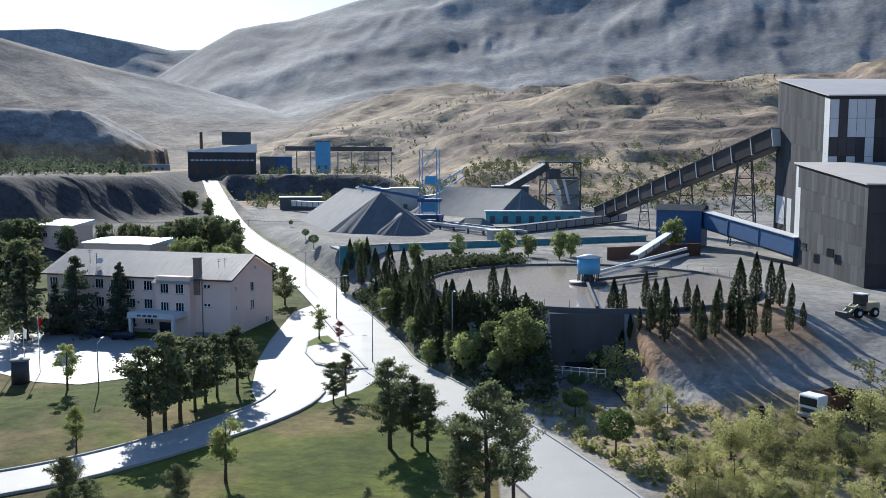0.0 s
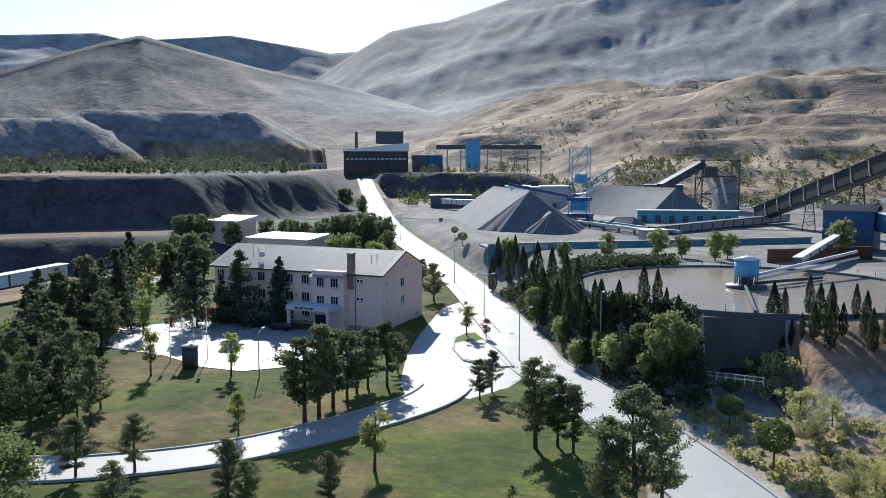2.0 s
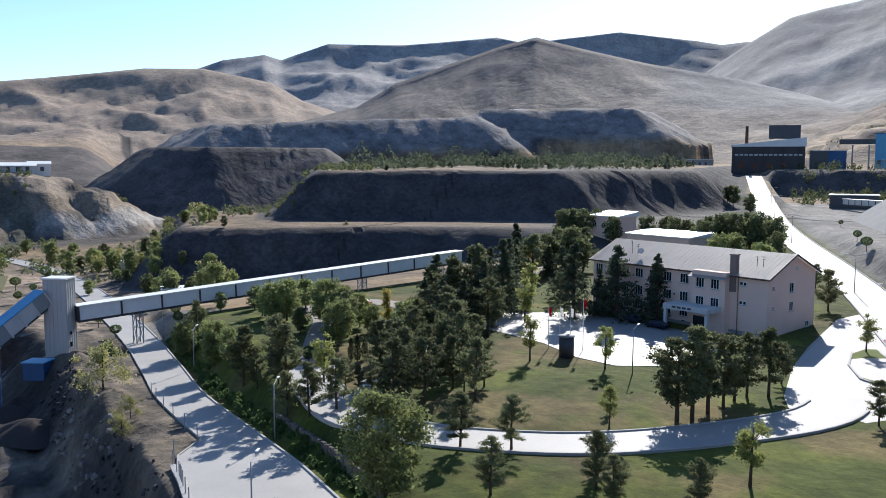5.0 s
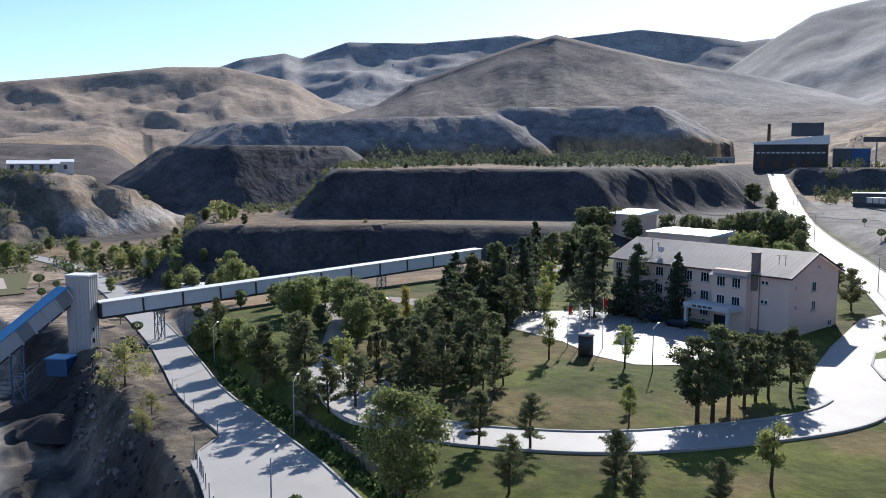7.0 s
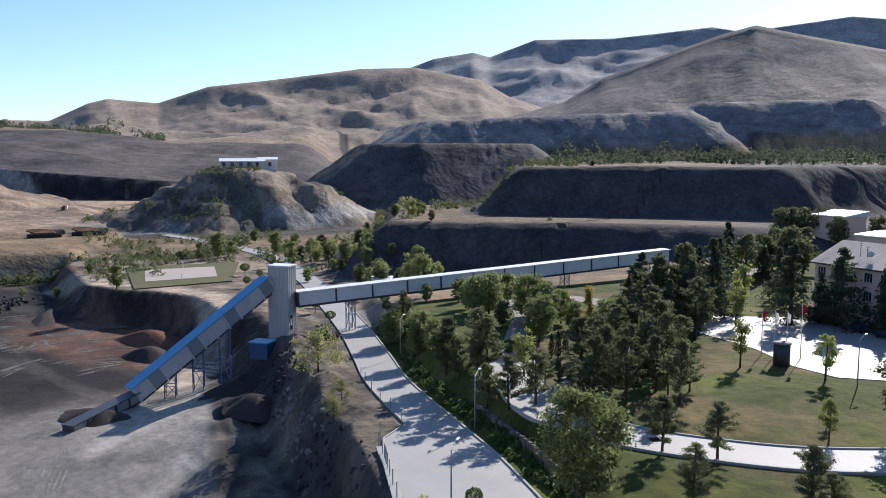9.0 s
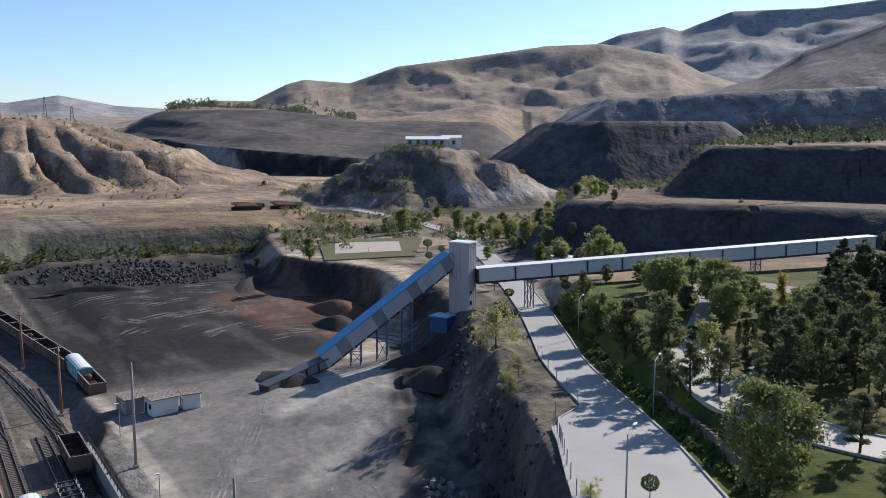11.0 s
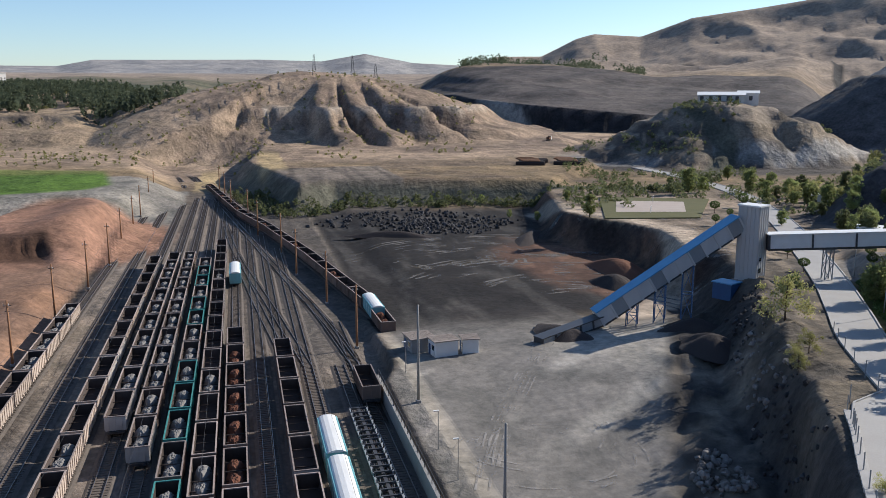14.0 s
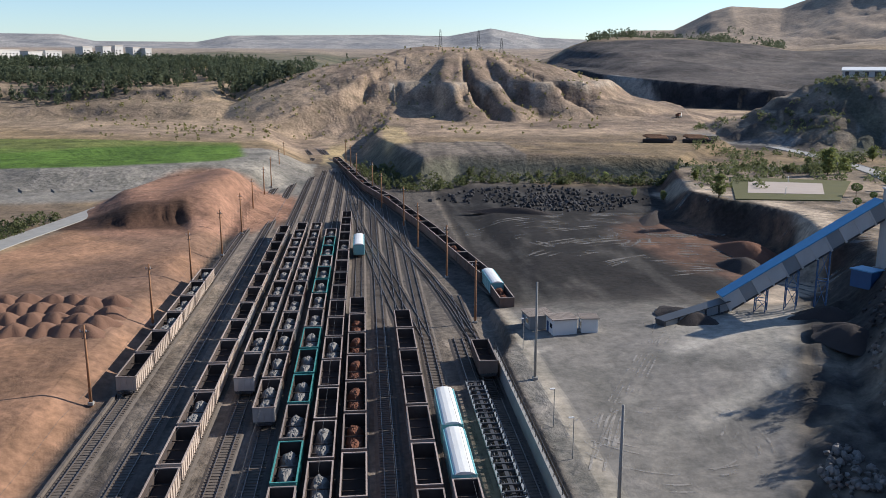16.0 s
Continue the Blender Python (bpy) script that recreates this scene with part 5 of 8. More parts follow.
    if load:
        bm = bmesh.new()
        rng = np.random.default_rng(seed)
        heap(bm, 0, 0, z0 + 0.3, 4.9, 1.22, 0.8, seed + 2, 7, 24, True)
        heap(bm, -2.5 + rng.uniform(-0.5, 0.5), 0, z0 + 0.32, 2.3, 1.24, 1.55, seed, 9, 20, True)
        heap(bm, 2.3 + rng.uniform(-0.5, 0.5), 0, z0 + 0.32, 2.0, 1.2, 1.35, seed + 1, 9, 20, True)
        for vt in bm.verts:
            vt.co += Vector(rng.normal(0, 0.045, 3))
        for f in bm.faces:
            f.smooth = False
        part("ore_load", bm, load, ob)
    return ob


WAGONS = [wagon_template(*a) for a in (
    (wagon_brown, None, "empty rust-brown open ore wagon on the rails", 1), (wagon_brown, pellet, "rust-brown ore wagon part filled with grey pellets", 2),
    (wagon_brown, red_ore, "rust-brown ore wagon part filled with red ore", 3), (wagon_grey, pellet, "grey ore wagon part filled with grey pellets", 4),
    (wagon_teal, pellet, "teal ore wagon part filled with grey pellets", 5), (wagon_grey, None, "empty grey open ore wagon on the rails", 6),
    (wagon_cream, None, "empty faded cream ore wagon on the rails", 7), (wagon_cream, pellet, "faded cream ore wagon part filled with grey pellets", 8))]
for k, ob in enumerate(WAGONS):
    ob.matrix_basis = pose(*place(53.5 - 11.9 * (k % 3), (-2.0, -6.0, -10.0)[k // 3]), 0, 0, 0, 3.6)


def train(v, u0, u1, kinds, seed):
    """Wagons coupled along one track."""
    rng = np.random.default_rng(seed)
    n = max(1, round((u1 - u0) / 11.9))
    for k in range(n):
        x, y = place(u0 + 11.9 * (k + 0.5), v)
        copy_thing(WAGONS[kinds[int(rng.integers(0, len(kinds)))]], pose(x, y, 0, 0, 0, 3.6 + (180 if rng.random() < 0.5 else 0)))


train(-37.0, 126, 193, [7, 6, 7], 1)
train(-24.0, 60, 252, [6, 6, 5, 7], 2)
train(-19.0, 124, 256, [3, 7, 3, 5], 3)
train(-14.7, 112, 256, [3, 7, 3, 1], 4)
train(-10.0, 66, 246, [4, 1, 4, 4, 3], 5)
train(-6.0, 72, 270, [0, 0, 1, 5], 6)
train(-2.0, 74, 168, [2, 0, 2], 7)
train(6.6, 64, 155, [0, 0, 5], 8)
train(10.8, 66, 89, [0, 5], 9)
train(19.2, 128, 140, [0], 10)
far_train = np.array(CURVES[4])
for k in range(25):  # the long train along the ore yard
    u = 171 + 11.0 * k
    if 1 <= k <= 1:
        continue
    v = float(np.interp(u, far_train[:, 0], far_train[:, 1]))
    v2 = float(np.interp(u + 4, far_train[:, 0], far_train[:, 1]))
    x, y = place(u, v)
    copy_thing(WAGONS[0 if k % 4 else 2], pose(x, y, 0, 0, 0, 3.6 - math.degrees(math.atan2(v2 - v, 4))))


def covered_wagon(u, v, turn=0.0, length=12.5):
    """A pale blue covered car with a white arched roof."""
    ob = empty("covered_wagon", *place(u, v), 0, 3.6 + turn, label="pale blue covered rail car with a white roof", category="rail car", group="covered cars in the yard")
    part("body", blocks((0, 0, 2.4, length, 2.9, 2.7), bevel=0.06), loco_blue, ob)
    part("skirt", blocks((0, 0, 1.0, length - 0.4, 2.5, 0.35)), steel_dark, ob)
    bm = bmesh.new()
    prof = [(-1.2, 3.74), (-1.0, 3.92), (-0.6, 4.06), (0, 4.12), (0.6, 4.06), (1.0, 3.92), (1.2, 3.74)]
    rows = [[bm.verts.new((x, y, z)) for y, z in prof] for x in (-length / 2 - 0.1, length / 2 + 0.1)]
    for k in range(6):
        bm.faces.new((rows[0][k], rows[1][k], rows[1][k + 1], rows[0][k + 1]))
    bm.faces.new(rows[0])
    bm.faces.new(rows[1][::-1])
    part("roof", bm, white_paint, ob, "white arched roof")
    for s in (-1, 1):
        bm = bmesh.new()
        for k in range(5):
            box(bm, -length / 2 + 1.2 + k * (length - 2.4) / 4, s * 1.475, 2.3, 0.12, 0.06, 2.0)
        part("door_posts", bm, white_paint, ob)
        bm = bmesh.new()
        for w in (-0.9, 0.9):
            for q in (-0.75, 0.75):
                tube(bm, (s * length * 0.32 + w, q - 0.07, 0.87), (s * length * 0.32 + w, q + 0.07, 0.87), 0.46, sides=12)
        part("bogie", bm, steel_dark, ob)
    return ob


covered_wagon(110.0, 10.8)
covered_wagon(96.0, 10.8)
covered_wagon(182.5, 27.9, 1.5)
covered_wagon(226, -2.0, 0, 14)


def flat_wagon(u, v):
    """An empty skeleton wagon: a ladder frame with cross bars and stakes."""
    ob = empty("skeleton_wagon", *place(u, v), 0, 3.6, label="empty skeleton wagon with open steel frame", category="rail wagon", group="skeleton wagons")
    for s in (-1, 1):
        part("side_beam", blocks((0, s * 1.3, 1.2, 11.4, 0.3, 0.35)), grey_sheet, ob)
        bm = bmesh.new()
        for w in (-0.9, 0.9):
            for q in (-0.75, 0.75):
                tube(bm, (s * 3.8 + w, q - 0.07, 0.87), (s * 3.8 + w, q + 0.07, 0.87), 0.46, sides=12)
        part("bogie", bm, steel_dark, ob)
    for k in range(7):
        part("cross_bar", blocks((-5.4 + 1.8 * k, 0, 1.25, 0.25, 2.4, 0.3), (-5.4 + 1.8 * k, 1.3, 1.6, 0.15, 0.15, 0.6), (-5.4 + 1.8 * k, -1.3, 1.6, 0.15, 0.15, 0.6)), steel_dark, ob)
    part("centre_sill", blocks((0, 0, 1.1, 11.8, 0.5, 0.35)), steel_dark, ob)
    return ob


for k in range(5):
    flat_wagon(119.5 - 12.2 * k, 16.5)


def mast(u, v, h, mat, label, arm=1.3, r=0.25, z=0.0):
    x, y = place(u, v)
    ob = empty("line_mast", x, y, z, 3.6, label=label, category="line mast", group="masts along the tracks")
    bm = bmesh.new()
    tube(bm, (0, 0, -0.3), (0, 0, h), r, r * 0.62, 8)
    part("pole", bm, mat, ob)
    part("base", blocks((0, 0, 0.2, 0.8, 0.8, 0.5), bevel=0.05), concrete, ob)
    if arm:
        part("cross_arm", blocks((0, 0, h - 1.0, 0.1, arm, 0.12), (0, 0, h - 2.0, 0.1, arm * 0.7, 0.1)), steel_dark, ob)
        for s in (-1, 0.4):
            bm = bmesh.new()
            tube(bm, (0, s * arm * 0.45, h - 0.94), (0, s * arm * 0.45, h - 0.6), 0.08, 0.05, 6)
            part("insulator", bm, white_paint, ob)
    return ob


for u, v in ((122.8, -40.8), (162, -41), (195, -40), (223.5, -37.6), (253, -36.5), (285, -37), (318, -37), (352, -38), (388, -38), (84, -41), (424, -39)):
    mast(u, v - 0.4, 12.3, wood_pole, "brown timber line mast with cross arms", z=0.6)
for u, v in ((159.8, 21.7), (196.7, 19.6), (230.4, 14.8), (262, 12.4), (296, 6.2), (331, 3.4), (366, -3), (402, -6), (440, -9)):
    mast(u, v - 0.6, 12.8, wood_pole, "brown timber line mast beside the long train")
for u, v, h in ((122.7, 25.6, 15.6), (81.2, 26.4, 13.0)):
    mast(u, v, h, concrete, "tall grey concrete light mast on the lot", 0, 0.24, gz(*place(u, v)))
for u, v in ((105, 24.6), (95.5, 24.9), (137, 26.4)):
    x, y = place(u, v)
    ob = empty("yard_lamp", x, y, gz(x, y), 3.6, label="thin grey lamp post on the lot edge", category="lamp post", group="yard lamps")
    bm = bmesh.new()
    tube(bm, (0, 0, 0), (0, 0, 5.5), 0.07, 0.05, 6)
    part("post", bm, concrete, ob)
    part("lamp_head", blocks((0, -0.3, 5.5, 0.25, 0.7, 0.12)), white_paint, ob)

wire_mat = material("wire", (0.05, 0.05, 0.05), (0.03, 0.03, 0.03), 1, 0.6, bump=0)


def wires(name, pts, label, r=0.025, sag=0.6):
    """Overhead wires hung from point to point."""
    cu = bpy.data.curves.new(name, "CURVE")
    cu.dimensions, cu.bevel_depth, cu.bevel_resolution = "3D", r, 0
    for a, b in zip(pts, pts[1:]):
        sp = cu.splines.new("POLY")
        sp.points.add(6)
        for k in range(7):
            t = k / 6
            q = Vector(a).lerp(Vector(b), t)
            sp.points[k].co = (q.x, q.y, q.z - sag * 4 * t * (1 - t), 1)
    cu.materials.append(wire_mat)
    tagged(new(name, cu), label, "wire")


for v0, z in ((-36, 9.6), (-23.5, 6.4), (-14.2, 6.4), (-5.8, 6.4), (2.6, 6.4), (11, 6.4)):
    wires("overhead_wire", [(*place(u, v0), z) for u in range(20, 440, 38)], "thin overhead wire above the tracks", 0.02)

# lot edge: wall and railing above the tracks
ob = empty("yard_railing", *place(0, 21.4), 0, 3.6, label="rusty steel railing along the lot edge", category="railing")
part("edge_wall", blocks((-88, 0, 1.15, 96, 0.5, 2.9)), concrete, ob, "stained concrete edge wall")
for k in range(44):
    part("railing_post", blocks((-42 - 2.2 * k, 0, 3.2, 0.08, 0.08, 1.25)), steel_dark, ob)
for z in (3.1, 3.8):
    part("rail_bar", blocks((-88, 0, z, 95, 0.06, 0.06)), steel_dark, ob)


ob = empty("edge_kerb", *place(0, -38.8), 0, 3.6, label="low pale concrete edge beside the track", category="kerb wall")
for k in range(12):
    part("kerb_block", blocks((-35 - 8 * k, 0, 0.25, 7.9, 0.4, 0.7)), sleeper_mat, ob)

# wheel marks pressed into the dust
def wheel_marks(name, lines, mat, label, w=0.55, gauge=1.0):
    """Pairs of pale strips along lines given in rail coordinates, lying on the ground."""
    vs, fs = [], []
    for pts in lines:
        p = np.array(smooth_line(pts, 7))
        x, y = place_many(p[:, 0], p[:, 1])
        tx, ty = np.gradient(x), np.gradient(y)
        ln = np.hypot(tx, ty)
        for side in (-gauge, gauge):
            e = [(x - ty / ln * (side + o), y + tx / ln * (side + o)) for o in (-w / 2, w / 2)]
            z = [height(*q) + 0.06 for q in e]
            b, n = len(vs), len(x)
            for k in range(n):
                vs += [(e[0][0][k], e[0][1][k], z[0][k]), (e[1][0][k], e[1][1][k], z[1][k])]
            fs += [(b + 2 * k, b + 2 * k + 1, b + 2 * k + 3, b + 2 * k + 2) for k in range(n - 1)]
    tagged(mesh_object(name, vs, fs, mat), label, "wheel marks", kind="stuff")


def turning_lines(n, cu, cv, r0, r1, a0, a1, seed, stretch=1.0):
    """Arcs of vehicles that turned round a point."""
    g = np.random.default_rng(seed)
    out = []
    for _ in range(n):
        r, a, da = g.uniform(r0, r1), radians(g.uniform(a0, a1)), radians(g.uniform(25, 80))
        du, dv = g.normal(0, 3, 2)
        out.append([(cu + du + r * stretch * math.cos(a + da * k / 5), cv + dv + r * math.sin(a + da * k / 5)) for k in range(6)])
    return out


def place_many(u, v):
    return -np.sin(UA) * u + np.cos(UA) * v, np.cos(UA) * u + np.sin(UA) * v


def dust(name, c1, c2, size, share):
    """Dust that lies in patches, with bare ground showing between."""
    m = material(name, c1, c2, size, 0.95, bump=0.03, fine=6)
    nt = m.node_tree
    n, link = nt.nodes, nt.links.new
    t, mr, mx = n.new("ShaderNodeTexNoise"), n.new("ShaderNodeMapRange"), n.new("ShaderNodeMixShader")
    t.inputs["Scale"].default_value, t.inputs["Detail"].default_value = 1 / size, 6.0
    link(n["Texture Coordinate"].outputs["Object"], t.inputs["Vector"])
    mr.inputs["From Min"].default_value, mr.inputs["From Max"].default_value = 0.58 - share * 0.3, 0.68 - share * 0.1
    mr.inputs["To Max"].default_value = 0.8
    link(t.outputs["Fac"], mr.inputs["Value"])
    link(mr.outputs[0], mx.inputs[0])
    link(n.new("ShaderNodeBsdfTransparent").outputs[0], mx.inputs[1])
    link(n["Principled BSDF"].outputs[0], mx.inputs[2])
    link(mx.outputs[0], n["Material Output"].inputs["Surface"])
    return m


lot_dust = dust("lot_dust", (0.36, 0.335, 0.305), (0.27, 0.25, 0.23), 4.0, 0.35)
yard_dust = dust("ore_yard_dust", (0.20, 0.188, 0.175), (0.11, 0.103, 0.098), 9.0, 0.3)
wheel_marks("wheel_marks", turning_lines(15, 100, 38, 4, 13, 0, 360, 5) + [[(92 + 3 * k, 27 + 1.5 * k), (110 + 2 * k, 34 + 2 * k), (132, 46 + k), (142, 50 + 2 * k), (158, 56 + 3 * k)] for k in range(3)], lot_dust, "pale curved wheel marks on the dusty lot", 0.32, 0.85)
wheel_marks("wheel_marks", turning_lines(44, 160, 78, 18, 95, -50, 30, 6, 1.25) + turning_lines(12, 236, 60, 8, 34, 0, 360, 7), yard_dust, "pale streaks of dust across the black ore yard", 0.9, 1.3)

# huts by the lot
hut_roof = material("weathered_hut_roof", (0.34, 0.29, 0.25), (0.20, 0.17, 0.15), 1.2, 0.8, bump=0.04)
def hut(u, v, sx, sy, h, turn, mat, label):
    x, y = place(u, v)
    ob = empty("yard_hut", x, y, gz(x, y), 3.6 + turn, label=label, category="hut", group="yard huts")
    part("wall", blocks((0, 0, h / 2, sx, sy, h), bevel=0.04), mat, ob)
    top = part("roof", blocks((0, 0, h + 0.12, sx + 0.5, sy + 0.5, 0.18)), hut_roof, ob, "weathered sheet roof")
    for k in range(int(sx / 0.5)):
        part("roof_rib", blocks((-sx / 2 + 0.25 + 0.5 * k, 0, h + 0.23, 0.06, sy + 0.5, 0.05)), hut_roof, top)
    w = part("window", blocks((sx * 0.2, -sy / 2 - 0.02, h * 0.58, 1.0, 0.06, 0.9)), glass_dark, ob)
    part("window_frame", blocks((sx * 0.2, -sy / 2 - 0.03, h * 0.58 + 0.5, 1.2, 0.08, 0.1), (sx * 0.2, -sy / 2 - 0.03, h * 0.58 - 0.5, 1.2, 0.08, 0.1)), white_paint, w)
    part("door", blocks((-sx * 0.25, -sy / 2 - 0.02, 1.0, 0.9, 0.06, 2.0)), blue_steel, ob)
    return ob


hut(145.5, 35.0, 3.8, 4.5, 2.8, 8, white_paint, "white site hut with sheet roof")
hut(149.6, 31.4, 4.6, 4.6, 2.5, 8, concrete, "grey weighbridge hut with weathered roof")
hut(145.6, 40.0, 3.0, 3.0, 2.6, -4, white_paint, "small white cabin with flat roof")

# ---- ore heaps and boulders ----
black_rock = material("dark_boulders", (0.07, 0.068, 0.07), (0.03, 0.03, 0.032), 1.2, 0.85, bump=0.3, vary=0.4)


def boulder(seed, mat=None):
    bm = bmesh.new()
    bmesh.ops.create_icosphere(bm, subdivisions=1, radius=0.5)
    rng = np.random.default_rng(seed)
    for vt in bm.verts:
        vt.co *= rng.uniform(0.65, 1.2)
    me = bpy.data.meshes.new("boulder")
    bm.to_mesh(me)
    bm.free()
    me.materials.append(mat or black_rock)
    return me


pale_rock = material("pale_boulders", (0.26, 0.24, 0.22), (0.13, 0.12, 0.11), 1.0, 0.9, bump=0.3, vary=0.3)
ROCKS = [boulder(k) for k in range(6)]
PALE = [boulder(k + 10, pale_rock) for k in range(6)]


def rock_field(name, polygon, n, s0, s1, label, seed, stones=None):
    """Boulders tipped over an area given in rail coordinates."""
    rng = np.random.default_rng(seed)
    us, vs = [p[0] for p in polygon], [p[1] for p in polygon]
    ob = empty(name, *place(sum(us) / len(us), sum(vs) / len(vs)), 0, 0, label=label, category="boulders")
    base = ob.matrix_basis.translation
    c = np.stack([rng.uniform(min(us), max(us), n * 3), rng.uniform(min(vs), max(vs), n * 3)], 1)
    c = c[inside(c[:, 0], c[:, 1], polygon) > 0][:n]
    x, y = place_many(c[:, 0], c[:, 1])
    z = height(x, y)
    for k in range(min(len(c), 280)):
        s = rng.uniform(s0, s1)
        o = new("boulder", (stones or ROCKS)[int(rng.integers(0, 6))])
        o.parent = ob
        o.matrix_basis = Matrix.Translation((x[k] - base.x, y[k] - base.y, z[k] + s * 0.2)) @ Euler(rng.uniform(0, 6, 3)).to_matrix().to_4x4() @ Matrix.Diagonal((s, s, s * 0.8, 1))
    return ob


rock_field("boulder_heap", [(313, 22), (281, 69), (312, 97), (338, 72), (330, 32)], 280, 0.9, 2.0, "heap of dark boulders in the ore yard", 1)
rock_field("boulder_heap", [(285, 45), (268, 75), (300, 104), (312, 60)], 250, 0.8, 1.8, "heap of dark boulders in the ore yard", 4)
rock_field("rubble", [(80, 50), (88, 52), (90, 57), (80, 57)], 90, 0.4, 1.3, "pale rubble at the foot of the slope", 2, PALE)


for k, (u0, seed) in enumerate(((70, 31), (92, 32), (114, 33))):
    vv = [float(np.interp(u0 + d, VT_U, VT_V)) for d in (0, 24)]
    rock_field("rubble", [(u0, vv[0] - 7), (u0 + 24, vv[1] - 7), (u0 + 24, vv[1] - 0.5), (u0, vv[0] - 0.5)], 85, 0.3, 1.1, "broken rock on the bank below the road", seed, PALE if k % 2 else None)


def ore_heap(name, u, v, rx, ry, h, mat, label, seed, turn=0.0, group=""):
    x, y = place(u, v)
    ob = part(name, heap(bmesh.new(), 0, 0, -0.4, rx, ry, h + 0.4, seed, 10, 28), mat, None)
    ob.matrix_basis = pose(x, y, gz(x, y), 0, 0, 3.6 + turn)
    return tagged(ob, label, "ore heap", group)


red_soil = material("red_soil", (0.17, 0.085, 0.055), (0.10, 0.05, 0.035), 5.0, 0.95, bump=0.2)
brown_soil = material("brown_ore_soil", (0.21, 0.118, 0.08), (0.12, 0.07, 0.05), 5.0, 0.95, bump=0.2)
dark_soil = material("dark_ore_soil", (0.06, 0.05, 0.047), (0.03, 0.026, 0.026), 4.0, 0.95, bump=0.25)
rng = np.random.default_rng(9)
for i in range(4):
    for j in range(6):
        ore_heap("tipped_load", 150 + 6.5 * i + rng.uniform(-1, 1) + j * 0.8, -50 - 4.4 * j + rng.uniform(-0.8, 0.8), 4.4, 3.7, 1.7, brown_soil, "small tipped load of brown ore", 20 + 6 * i + j, rng.uniform(0, 90), "tipped loads")
ore_heap("ore_mound", 208, 99, 13, 7, 3.2, red_soil, "red ore ledge under the court", 6, 10)
ore_heap("ore_mound", 193, 91, 9, 6, 2.6, dark_soil, "dark dug ore bank in the yard", 8)
ore_heap("ore_mound", 262, 92, 20, 4, 1.8, dark_soil, "long dark ore bank in the yard", 14, -28)
ore_heap("ore_mound", 276, 50, 17, 3.5, 1.8, dark_soil, "low dark ore bank beside the boulders", 15, 70)
ore_heap("ore_mound", 147, 60, 10, 4.5, 1.6, dark_soil, "dark ore spilled at the conveyor foot", 10, 20)
ore_heap("ore_mound", 138, 82, 9, 6, 3.0, dark_soil, "grey spoil mound below the road", 12, 30)
ore_heap("ore_mound", 122, 76, 8, 5, 2.4, dark_soil, "dark dusty spoil mound on the slope", 13, 10)

# ---- office building ----
def window(parent, x, y, z, w, h, face="front", panes=2):
    """A casement window set on a wall; its sash bars and sill are parts."""
    m = Matrix.Translation((x, y, z)) if face == "front" else Matrix.Translation((x, y, z)) @ pose(0, 0, 0, 0, 0, 90)
    ob = part("window", box(bmesh.new(), 0, 0.02, 0, w, 0.08, h, m), glass_dark, parent, "dark glazed casement window")
    bm = bmesh.new()
    for s in (-1, 1):
        box(bm, s * (w / 2), -0.02, 0, 0.1, 0.12, h + 0.1, m)
        box(bm, 0, -0.02, s * (h / 2), w - 0.1, 0.12, 0.1, m)
    for k in range(1, panes):
        box(bm, -w / 2 + w * k / panes, -0.02, 0, 0.07, 0.1, h - 0.1, m)
    part("window_frame", bm, white_paint, ob)
    part("window_sill", box(bmesh.new(), 0, -0.1, -h / 2 - 0.1, w + 0.3, 0.25, 0.08, m), kerb_mat, ob)
    return ob


